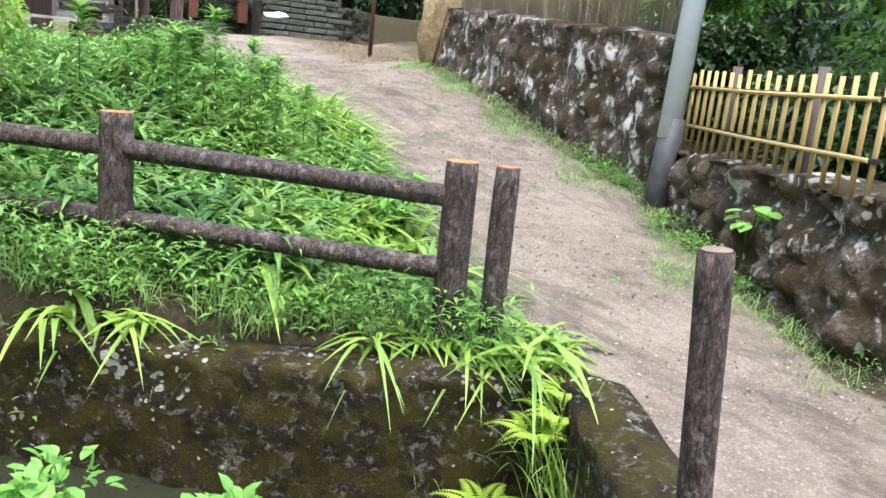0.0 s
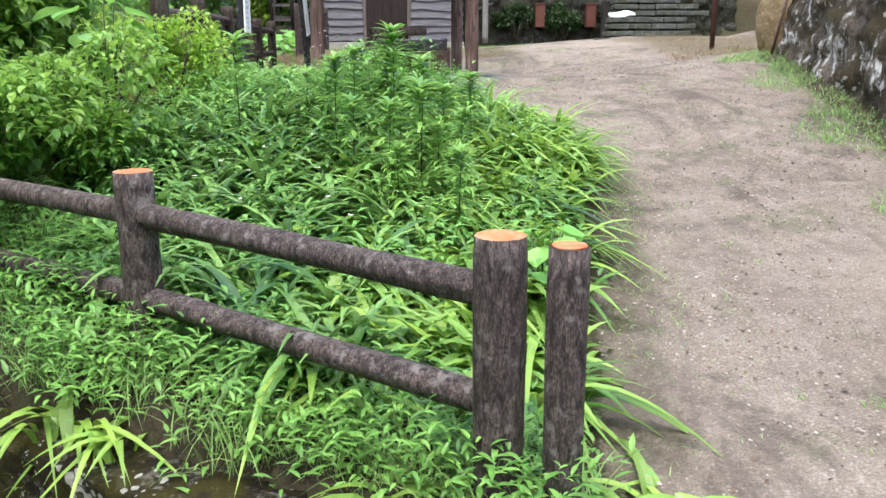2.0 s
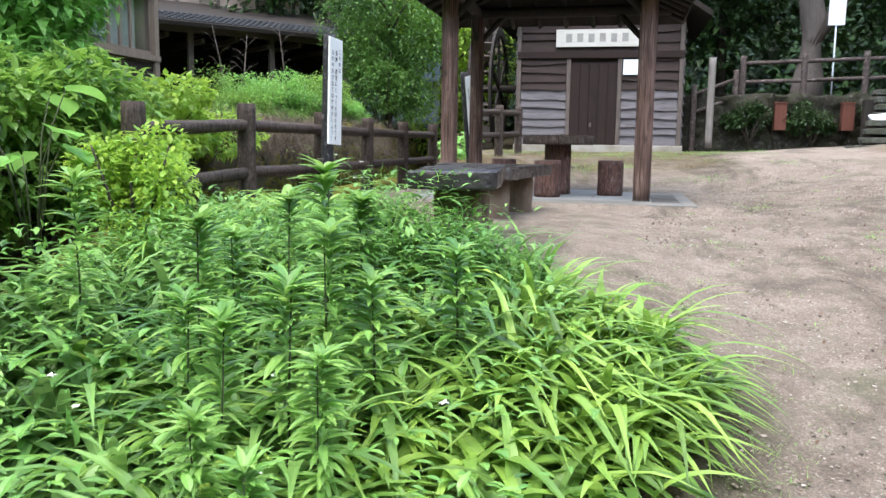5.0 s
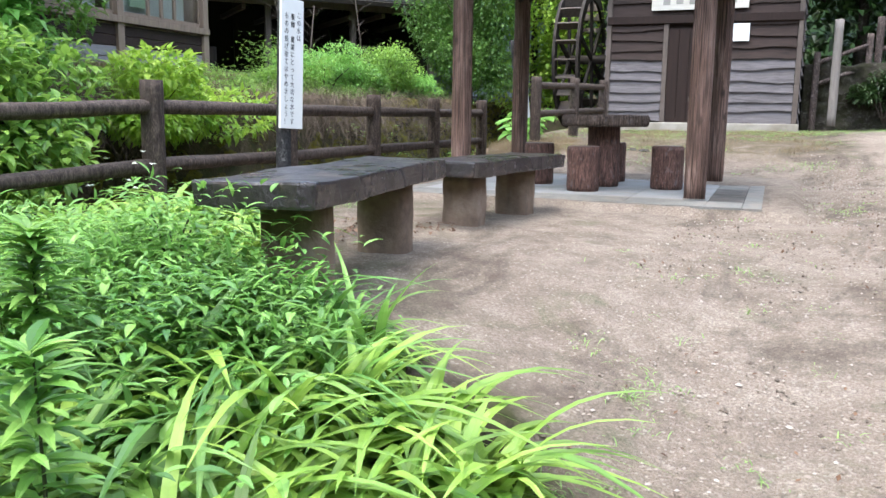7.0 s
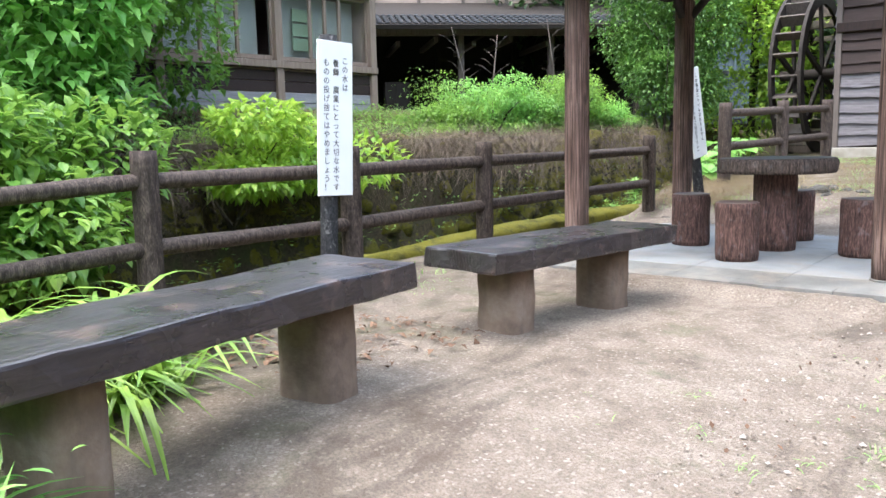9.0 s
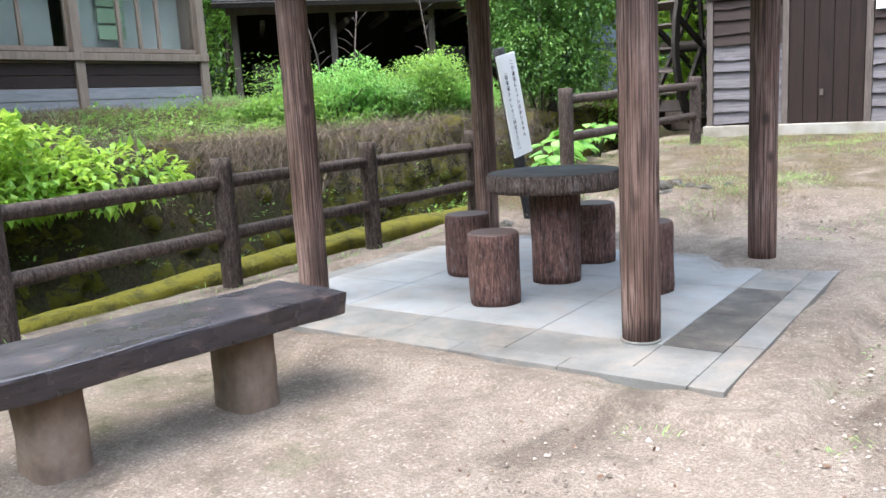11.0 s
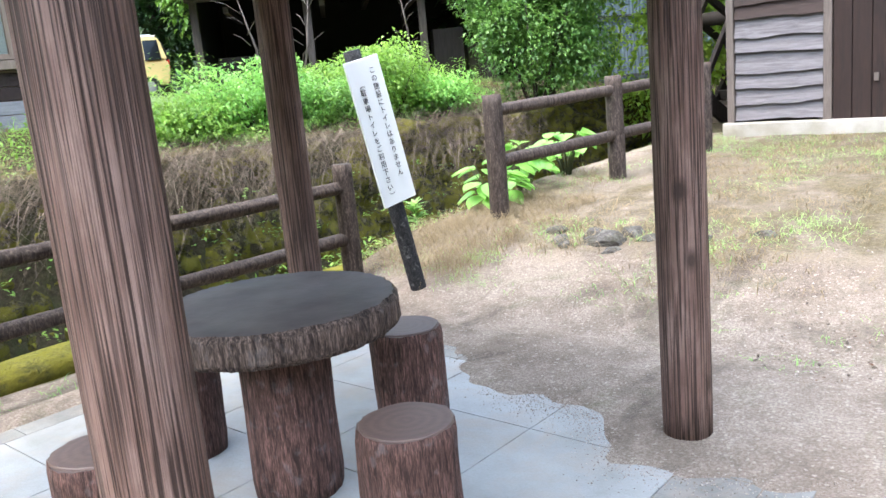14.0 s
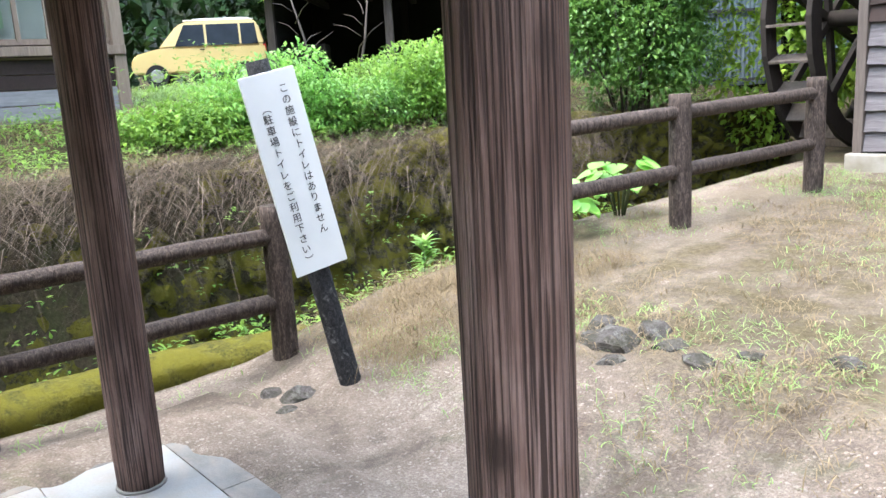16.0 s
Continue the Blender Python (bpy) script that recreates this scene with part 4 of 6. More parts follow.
def wavy_board(length, height, seed, thick=0.03):
    """A lapped live-edge board: its lower edge waves; it lies in x and z and leans out at its foot."""
    bm = bmesh.new()
    n = max(6, int(length / 0.09))
    rows = []
    for i in range(n + 1):
        x = length * i / n
        w = 0.075 * noise.noise(Vector((x * 1.5, seed * 7.3, 0))) + 0.018 * noise.noise(Vector((x * 6, seed * 3, 2)))
        lo = -0.03 + w
        rows.append([bm.verts.new(p) for p in ((x, -0.04, lo), (x, -0.04 - thick, lo), (x, -thick * 0.35, height), (x, 0.0, height))])
    for a, b in zip(rows, rows[1:]):
        for k in range(4):
            bm.faces.new((a[k], a[(k + 1) % 4], b[(k + 1) % 4], b[k]))
    bm.faces.new(rows[0][::-1])
    bm.faces.new(rows[-1])
    bmesh.ops.recalc_face_normals(bm, faces=bm.faces)
    return bm


def hut():
    h = thing("mill_hut", (HX0 + HX1) / 2, HY, 0, 0, "small watermill hut clad in wavy weathered boards", "hut")
    ox, oy = (HX0 + HX1) / 2, HY
    w = (HX1 - HX0) / 2
    d, top = 3.6, 3.45
    wall = part("wall", merge(merge(merge(box(-w + 0.05, d / 2, (HZ + top) / 2, 0.1, d, top - HZ), box(w - 0.05, d / 2, (HZ + top) / 2, 0.1, d, top - HZ)),
                                    box(0, d - 0.05, (HZ + top) / 2, 2 * w - 0.2, 0.1, top - HZ)), box(0, 0.06, (HZ + top) / 2, 2 * w - 0.2, 0.06, top - HZ)), M["board_brown"], h)
    part("plinth", box(0, d / 2 - 0.06, 0.44, 2 * w + 0.12, d + 0.16, 0.34, 0.02), M["plaster"], h, "whitewashed concrete plinth")
    for x in (-w + 0.03, w - 0.03, -1.52 - ox, -0.42 - ox):
        part("corner_post", box(x, -0.02, (0.6 + (top if abs(x) > 1 and x != -1.52 - ox else 2.5)) / 2, 0.09, 0.12, (top if abs(x) > 1 and x != -1.52 - ox else 2.5) - 0.6, 0.008), M["frame_wood"], h)
    seed = 0
    for x0, x1 in ((HX0 + 0.08 - ox, -1.57 - ox), (-0.37 - ox, HX1 - 0.08 - ox)):
        z = 0.64
        while z < 2.5:
            hh = 0.2 + 0.05 * random.random()
            seed += 1
            bm = wavy_board(x1 - x0, hh, seed)
            bmesh.ops.translate(bm, vec=(x0, 0.0, z), verts=bm.verts)
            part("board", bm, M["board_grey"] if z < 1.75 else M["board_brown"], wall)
            z += hh - 0.03
    z = 2.66
    while z < 3.3:
        seed += 1
        bm = wavy_board(HX1 - HX0 - 0.16, 0.24, seed)
        bmesh.ops.translate(bm, vec=(HX0 + 0.08 - ox, 0.0, z), verts=bm.verts)
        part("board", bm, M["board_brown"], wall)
        z += 0.21
    for k in range(12):
        for sx in (-1, 1):
            seed += 1
            bm = wavy_board(d - 0.1, 0.25, seed)
            bmesh.ops.transform(bm, matrix=Matrix.Translation((sx * w, 0.05 if sx > 0 else d - 0.05, 0.62 + 0.22 * k)) @ pose(0, 0, 0, 0, 0, 90 * sx), verts=bm.verts)
            part("board", bm, M["board_grey"], wall)
    part("lintel", box(0, -0.05, 2.56, 2 * w, 0.13, 0.15, 0.01), M["door_wood"], h)
    door = part("door", box(-0.97 - ox, -0.01, (0.5 + 2.4) / 2, 1.0, 0.05, 1.9), M["door_wood"], h, "dark red-brown plank door")
    for k in range(5):
        part("plank", box(-1.37 - ox + 0.2 * k, -0.045, 1.44, 0.19, 0.025, 1.86, 0.004), M["door_wood"], door)
    part("latch", box(-1.02 - ox, -0.07, 1.05, 0.05, 0.03, 0.09, 0.006), M["frame_wood"], door)
    part("sill", box(-0.97 - ox, -0.07, 0.5, 1.2, 0.1, 0.1, 0.01), M["pale_timber"], h)
    board = part("name_board", box(-0.93 - ox, -0.12, 2.91, 1.76, 0.04, 0.37, 0.006), M["sign_board"], h, "pale weathered name board over the door")
    for k in range(6):
        part("faded_letter", box(-1.53 - ox + 0.24 * k, -0.143, 2.91 + 0.01 * (k % 2), 0.13, 0.004, 0.18), M["grey_ink"], board)
    part("paper_notice", box(-0.18 - ox, -0.1, 2.29, 0.34, 0.006, 0.32), M["paper"], h, "white paper notice")
    # gable roof, ridge along the depth
    bm = bmesh.new()
    prof = [(-w - 0.5, top - 0.18), (0, top + 1.3), (w + 0.5, top - 0.18)]
    rows = []
    for y in (-0.55, d + 0.4):
        rows.append([bm.verts.new((x, y, z + dz)) for dz in (0, 0.12) for x, z in prof])
    for s in (0, 3):
        for k in range(2):
            bm.faces.new((rows[0][s + k], rows[0][s + k + 1], rows[1][s + k + 1], rows[1][s + k]))
    for r in rows:
        for k in range(2):
            bm.faces.new((r[k], r[k + 1], r[k + 4], r[k + 3]))
    for k in (0, 2):
        bm.faces.new((rows[0][k], rows[1][k], rows[1][k + 3], rows[0][k + 3]))
    bmesh.ops.recalc_face_normals(bm, faces=bm.faces)
    part("roof", bm, M["roof_thatch"], h)
    bm = bmesh.new()
    for y in (0.06, d - 0.05):
        bm.faces.new([bm.verts.new(p) for p in ((-w, y, top), (w, y, top), (0, y, top + 1.2))])
    part("gable", bm, M["board_brown"], h)


hut()


def water_wheel():
    cx, cy, cz, R, wd = -3.6, 11.3, 1.95, 1.5, 0.5
    wheel = thing("water_wheel", cx, cy, cz, 0, "large mossy wooden waterwheel at rest beside the hut", "waterwheel")
    seg = 24
    for x in (-wd / 2, wd / 2):
        bm = bmesh.new()
        for k in range(seg):
            a0, a1 = 2 * math.pi * k / seg, 2 * math.pi * (k + 1) / seg
            vs = [[bm.verts.new((x + dx, r * math.cos(a), r * math.sin(a))) for r in (R - 0.22, R)] for dx in (-0.03, 0.03) for a in (a0, a1)]
            (p0, p1), (q0, q1), (r0, r1), (s0, s1) = vs
            for f in ((p0, p1, q1, q0), (r0, s0, s1, r1), (p1, r1, s1, q1), (p0, q0, s0, r0)):
                bm.faces.new(f)
        bmesh.ops.remove_doubles(bm, verts=bm.verts, dist=0.001)
        bmesh.ops.recalc_face_normals(bm, faces=bm.faces)
        part("ring", bm, M["black_wood"], wheel)
        for k in range(6):
            a = math.pi * k / 3 + 0.2
            part("spoke", add_box(bmesh.new(), 0, 0, 0, 0.06, 0.1, R - 0.2, 0.006, Matrix.Translation((x, 0, 0)) @ pose(0, 0, 0, math.degrees(a)) @ pose(0, 0, (R - 0.2) / 2)), M["black_wood"], wheel)
    for k in range(seg):
        a = 2 * math.pi * k / seg
        part("paddle", add_box(bmesh.new(), 0, 0, 0, wd, 0.03, 0.24, 0.004, pose(0, 0, 0, math.degrees(a) + 18) @ pose(0, 0, R - 0.13)), M["frame_wood"], wheel)
    part("axle", tube([(-0.5, 0, 0), (1.3, 0, 0)], [0.1, 0.1], 14), M["black_wood"], wheel)


water_wheel()

# ---- steps, posts and the upper yard ----


def stone_steps():
    s = thing("stone_steps", 4.6, 6.55, 0.08, -6, "old grey stone steps climbing to the upper yard", "steps", kind="structure")
    for k in range(9):
        x = -1.15 + 0.11 * k + 0.25 * random.random()
        while x < 1.1 + 0.05 * k:
            w = 0.35 + 0.35 * random.random()
            bm = box(x + w / 2, 0.18 + 0.34 * k, 0.35 + 0.165 * k, w - 0.02, 0.42, 0.115, 0.022)
            for v in bm.verts:
                v.co += Vector((noise.noise(v.co * 6), noise.noise(v.co * 6 + Vector((5, 0, 0))), noise.noise(v.co * 6 + Vector((0, 5, 0))))) * 0.02
            part("stone", bm, M["step"], s)
            x += w
    # near-black core: paints the shadow gaps beneath the overhanging step stones
    bm = bmesh.new()
    for k in range(9):
        add_box(bm, 0.2 + 0.05 * k, 0.34 + 0.34 * k, 0.06 + 0.0825 * k, 1.9, 0.33, 0.3 + 0.165 * k)
    part("core", bm, M["black_wood"], s)
    bm = box(0, 0, 0, 0.62, 0.26, 0.07, 0.03)
    bmesh.ops.subdivide_edges(bm, edges=bm.edges[:], cuts=3, use_grid_fill=True)
    for v in bm.verts:
        v.co += Vector((0, 0, 0.06 * noise.noise(v.co * 4)))
    ob = part("white_sheet", bm, M["paper"])
    ob.matrix_world = pose(4.62, 8.12, 1.22, 22, -10, 10)
    tagged(ob, "crumpled white sheet lying on the steps", "sheet")


stone_steps()
p = thing("brown_post", 4.68, 2.93, 0.46, 0, "thin brown painted steel post beside the steps", "post")
part("pole", tube([(0, 0, -0.1), (0, 0, 2.6)], [0.045, 0.045], 12), M["brown_metal"], p)
part("cap", tube([(0, 0, 2.6), (0, 0, 2.63)], [0.05, 0.02], 12), M["brown_metal"], p)
p = thing("white_post", 1.5, 9.4, 0.58, 0, "pale weathered timber post at the hut's corner", "post")
part("timber", rough_log(0.075, 1.9, 14, 10, 0.06, 2), [M["pale_timber"]] * 2, p)
rail_fence("upper_fence", [(2.3, 10.75), (3.6, 10.8), (4.9, 10.9), (6.3, 11.0), (7.8, 11.1)], 0.95, (0.78, 0.36), 0.07, "grey log rail fence on the upper bank", "log fences", "log",
           [1.7, 1.75, 1.8, 1.85, 1.9], bury=0.5)
rail_fence("side_fence", [(1.2, 9.95), (2.1, 10.3)], 1.0, (0.8, 0.4), 0.06, "short dark log fence beside the hut", "log fences", "log", [0.95, 1.3], bury=0.7)
for x in (3.0, 4.35):
    b = thing("planter_box", x, 9.95, 1.0, 0, "rusty red wooden box set in the bank", "box", "red boxes")
    part("box", box(0, 0, 0.26, 0.24, 0.24, 0.56, 0.01), M["rust_box"], b)
    part("lid", box(0, 0, 0.56, 0.27, 0.27, 0.04, 0.008), M["rust_box"], b)
s = thing("small_sign", 4.35, 11.5, 1.75, 0, "small white sign on a thin pole behind the fence", "sign")
part("pole", tube([(0, 0, -0.3), (0, 0, 1.9)], [0.018, 0.018], 8), M["steel"], s)
part("plate", box(0, -0.03, 1.95, 0.36, 0.02, 0.62, 0.004), M["white_panel"], s)
strip_wall("upper_bank", [(8.5, 10.3), (5.4, 10.15), (2.9, 10.05)], lambda f: 1.75, lambda f: 0.35, 0.4, M["dark_shaded_bank"], "dark planted stone bank under the upper fence", "wall", 0.14, 0.35, 0.15)

# ---- the east side ----


def street_pole():
    p = thing("utility_pole", 2.2, -7.53, -0.76, 0, "tall pale steel utility pole with a dark lower sleeve", "pole")
    part("shaft", tube([(0.02, -0.012, 0.6), (0.1, -0.06, 3.0), (0.22, -0.14, 7.0)], [0.1, 0.092, 0.078], 24), M["steel"], p)
    part("sleeve", tube([(-0.02, 0.01, -0.3), (0.018, -0.01, 0.3), (0.046, -0.027, 0.78)], [0.115, 0.111, 0.107], 24), M["steel_band"], p)


street_pole()


def bamboo_fence():
    a, b = Vector((2.62, -7.32)), Vector((1.05, -10.08))
    f = thing("bamboo_fence", a.x, a.y, 0, 0, "yellow dried bamboo lattice fence tied to rails", "fence")
    d = b - a
    n = 20
    for k in range(n):
        q = d * (k / (n - 1))
        lean = 0.02 * (random.random() - 0.5)
        bm = tube([(q.x, q.y, -0.28), (q.x + lean * 0.5, q.y, 0.1), (q.x + lean, q.y + lean, 0.43 + 0.04 * random.random())], [0.019, 0.018, 0.017], 8)
        part("picket", bm, M["bamboo"], f)
    for z in (-0.03, 0.31):
        part("rail", tube([(-0.03, 0.017, z), (d.x * 0.5 - 0.03, d.y * 0.5 + 0.017, z - 0.01), (d.x - 0.03, d.y + 0.017, z)], [0.015] * 3, 8), M["bamboo"], f)
        for k in range(n):
            q = d * (k / (n - 1))
            part("tie", box(q.x, q.y, z, 0.06, 0.06, 0.03, 0.008), M["black_wood"], f)
    for k in (0.28, 0.72):
        q = d * k + Vector((0.09, -0.03))
        part("stake", tube([(q.x, q.y, -0.5), (q.x, q.y, 0.5)], [0.045, 0.04], 10), M["frame_wood"], f)


bamboo_fence()


def corrugated_fence():
    a, b = Vector((4.4, -0.75)), Vector((3.1, -6.6))
    d = b - a
    n = 96
    f = thing("corrugated_fence", a.x, a.y, 0, 0, "beige corrugated sheet fence on top of the wall", "fence")
    bm = bmesh.new()
    nrm = Vector((-d.y, d.x)).normalized()
    rows = []
    for k in range(n * 4 + 1):
        q = d * (k / (n * 4)) + nrm * 0.012 * math.sin(k * math.pi / 2)
        low = 1.24 - 0.44 * k / (n * 4)
        rows.append([bm.verts.new((q.x, q.y, z)) for z in (low, low + 1.28)])
    for r, s in zip(rows, rows[1:]):
        bm.faces.new((r[0], s[0], s[1], r[1])).smooth = True
    bmesh.ops.solidify(bm, geom=bm.faces[:], thickness=0.004)
    part("sheet", bm, M["corrugated"], f)
    part("base_board", tube([(0, 0, 1.22), (d.x, d.y, 0.78)], [0.04, 0.04], 6), M["frame_wood"], f)
    for k in range(5):
        q = d * (k / 4) + nrm * 0.05
        part("fence_post", tube([(q.x, q.y, 0.9 - 0.11 * k), (q.x, q.y, 2.54 - 0.11 * k)], [0.03, 0.03], 8), M["frame_wood"], f)


corrugated_fence()


def boulder(x, y, z, sx, sy, sz, mat, seed, label, group="", sub=3):
    bm = bmesh.new()
    bmesh.ops.create_icosphere(bm, subdivisions=sub, radius=1)
    for v in bm.verts:
        q = 1 + 0.28 * noise.noise(v.co * 1.3 + Vector((seed * 7, 0, 0))) + 0.1 * noise.noise(v.co * 4 + Vector((0, seed, 0)))
        q += 0.22 * noise.noise(v.co * 2.4 + Vector((seed, 3, 0)))
        v.co = Vector((v.co.x * sx, v.co.y * sy, v.co.z * sz)) * q
    for f in bm.faces:
        f.smooth = sub > 2
    ob = part("rock", bm, M[mat])
    ob.location = (x, y, z)
    ob.rotation_euler = (0, 0, seed)
    return tagged(ob, label, "rock", group)


boulder(4.55, -0.05, 0.9, 0.42, 0.5, 0.9, "straw_rock", 2, "tall tan rock leaning at the wall's end")
p = thing("leaning_bar", 4.12, -0.62, 0.35, 0, "thin brown bar leaning against the wall's end", "bar")
part("bar", tube([(-0.12, 0.0, -0.1), (0.1, 0.0, 0.95)], [0.02, 0.02], 8), M["brown_metal"], p)
for i, (x, y, s) in enumerate(((-1.6, 4.42, 0.1), (-1.3, 4.5, 0.08), (-1.95, 4.4, 0.07), (-0.6, 4.75, 0.05), (-1.45, 4.25, 0.06), (-1.75, 4.55, 0.09), (-1.1, 4.42, 0.05), (-2.1, 4.6, 0.08),
                                 (-1.85, 4.3, 0.05), (-1.5, 4.62, 0.07), (-0.95, 4.6, 0.06), (-2.72, 3.28, 0.1), (-2.86, 3.2, 0.07), (-2.98, 2.95, 0.06), (-2.6, 3.15, 0.05))):
    s *= 1.5 if i % 3 == 0 and y > 4 else 1.0
    boulder(x, y, gz(x, y) - 0.25 * s, s * 1.2, s * 0.9, s * 0.75, "rock", i + 3, "dark grey stone half sunk in the ground", "loose stones", 2)

# ---- the far bank: house, open shed, car ----


def house():
    h = thing("house", -10.48, 1.45, 1.15, 0, "old tan two-storey house with boarded base and sliding windows", "house")
    # local: x towards the stream is +; front face at x = 1.75, near corner at y = 3.25
    fx, y0, y1 = 1.75, -6.0, 3.25
    wall = part("wall", merge(merge(merge(box(fx - 0.08, (y0 + y1) / 2, 0.42, 0.16, y1 - y0, 0.84), box(fx - 0.08, (y0 + y1) / 2, 3.4, 0.16, y1 - y0, 2.6)),
                                    box(-1.5, y1 - 0.08, 2.3, 6.3, 0.16, 4.7)), box(-4.6, (y0 + y1) / 2, 2.3, 0.16, y1 - y0, 4.7)), M["house_wall"], h)
    part("wall", box(-1.5, y0, 2.3, 6.3, 0.16, 4.7), M["house_wall"], h)
    for k in range(5):
        part("base_board", box(fx + 0.02, (y0 + y1) / 2, 0.1 + 0.16 * k, 0.03, y1 - y0, 0.15, 0.004), M["board_pale"] if k < 3 else M["board_brown"], wall)
    for y in (y1, y1 - 2.0, y1 - 4.0, y1 - 6.0, y0):
        part("pillar", box(fx + 0.02, y - 0.06, 2.3, 0.14, 0.13, 4.7, 0.006), M["frame_tan"], h)
    part("window_sill", box(fx + 0.04, (y0 + y1) / 2, 0.9, 0.16, y1 - y0, 0.1, 0.006), M["frame_tan"], h)
    part("window_head", box(fx + 0.03, (y0 + y1) / 2, 2.1, 0.12, y1 - y0, 0.1, 0.006), M["frame_tan"], h)
    for k in range(4):
        ya = y1 - 0.13 - 2.0 * k
        win = part("window", box(fx - 0.02, ya - 0.93, 1.0, 0.05, 1.84, 0.06), M["frame_tan"], h)
        part("top_rail", box(fx - 0.02, ya - 0.93, 2.02, 0.05, 1.84, 0.06), M["frame_tan"], win)
        part("pane", box(fx - 0.02, ya - 0.93, 1.5, 0.008, 1.84, 0.98), M["glass"], win).visible_shadow = False
        for m in (0.0, 0.62, 0.93, 1.24, 1.86):
            part("mullion", box(fx - 0.01, ya - m, 1.5, 0.05, 0.045, 1.0), M["frame_tan"], win)
        part("curtain", box(fx - 0.3, ya - 0.93, 1.5, 0.03, 1.76, 1.0), M["curtain"], win)
        if k == 0:
            for q in range(3):
                part("cloth", box(fx - 0.2, ya - 1.22, 1.25 + 0.22 * q, 0.02, 0.42, 0.19, 0.004), M["green_cloth"], win)
    part("floor_inside", box(-1.5, (y0 + y1) / 2, 0.85, 6.0, y1 - y0 - 0.3, 0.05), M["board_brown"], h)
    bm = bmesh.new()
    prof = [(2.5, 4.5), (-1.5, 6.6), (-5.4, 4.5)]
    rows = [[bm.verts.new((x, y, z + dz)) for dz in (0, 0.15) for x, z in prof] for y in (y0 - 0.5, y1 + 0.5)]
    for s in (0, 3):
        for k in range(2):
            bm.faces.new((rows[0][s + k], rows[0][s + k + 1], rows[1][s + k + 1], rows[1][s + k]))
    for r in rows:
        for k in range(2):
            bm.faces.new((r[k], r[k + 1], r[k + 4], r[k + 3]))
        bm.faces.new((r[0], r[1], r[2]))
    for k in (0, 2):
        bm.faces.new((rows[0][k], rows[1][k], rows[1][k + 3], rows[0][k + 3]))
    bmesh.ops.recalc_face_normals(bm, faces=bm.faces)
    part("roof", bm, M["roof_tile"], h)


house()


def tile_row_mesh():
    bm = bmesh.new()
    rows = []
    for x in (0, 0.3):
        rows.append([bm.verts.new((x, 0.14 * k / 6, 0.035 * math.sin(math.pi * k / 6) + 0.02 * (x > 0))) for k in range(7)])
    for k in range(6):
        bm.faces.new((rows[0][k], rows[1][k], rows[1][k + 1], rows[0][k + 1])).smooth = True
    bm.faces.new(rows[0])
    bm.faces.new(rows[1][::-1])
    return mesh_from("tile", bm, M["roof_tile"])


def open_shed():
    s = thing("open_shed", -12.6, 8.6, 1.35, -42, "old open shed with tiled eave and dark inside", "shed")
    y0, y1 = 0.1, 6.6
    for y in (y0, 2.2, 4.4, y1):
        part("pillar", box(0.0, y, 1.0, 0.14, 0.14, 2.0, 0.01), M["frame_wood"], s)
        part("pillar", box(-3.6, y, 1.4, 0.14, 0.14, 2.8, 0.01), M["black_wood"], s)
    part("beam", box(0.0, (y0 + y1) / 2, 2.02, 0.16, y1 - y0 + 0.3, 0.16, 0.01), M["frame_wood"], s)
    part("back_wall", box(-3.7, (y0 + y1) / 2, 1.5, 0.1, y1 - y0, 3.0), M["shaded_inside"], s)
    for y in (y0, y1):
        part("side_wall", box(-1.9, y, 1.4, 3.4, 0.08, 2.8), M["shaded_inside"], s)
    roof = part("roof", add_box(bmesh.new(), 0, 0, 0, 4.9, y1 - y0 + 0.8, 0.1, 0.0, pose(-1.55, (y0 + y1) / 2, 2.72, 0, 16, 0)), M["black_wood"], s)
    tile = tile_row_mesh()
    for r in range(5):
        for k in range(int((y1 - y0 + 0.8) / 0.16)):
            if r < 4 or k % 1 == 0:
                o = new("roof_tile", tile)
                o.parent = roof
                o.matrix_local = pose(0.72 - 0.26 * r, y0 - 0.4 + 0.16 * k, 2.15 + 0.0755 * r, 0, 164, 0) @ pose(0, 0, 0, 0, 0, 0) @ Matrix.Diagonal((1, 1, -1, 1))
    part("crossbeam", box(-1.8, 3.0, 2.15, 3.6, 0.14, 0.14), M["black_wood"], s)
    for k in range(7):
        part("tie_beam", box(-1.2, y0 + 0.6 + 0.9 * k, 1.75 + 0.1 * (k % 2), 2.6, 0.1, 0.12, 0.008), M["frame_wood"], s)
    for k, (x, y, w, hh) in enumerate(((-0.5, 0.7, 0.5, 0.9), (-0.9, 3.9, 0.7, 0.6), (-0.4, 4.9, 0.5, 1.1), (-1.3, 5.7, 0.8, 0.8))):
        part("crate", box(x, y, hh / 2, w, 0.6, hh, 0.01), M["frame_wood"] if k % 2 else M["black_wood"], s)
    # the upper storey's pink boarded wall behind the eave
    u = part("upper_wall", box(-2.9, (y0 + y1) / 2, 3.9, 0.15, y1 - y0, 1.8), M["house_wall"], s)
    for k in range(7):
        part("batten", box(-2.8, y0 + 0.3 + 1.2 * k, 3.9, 0.06, 0.08, 1.8), M["frame_wood"], u)


open_shed()


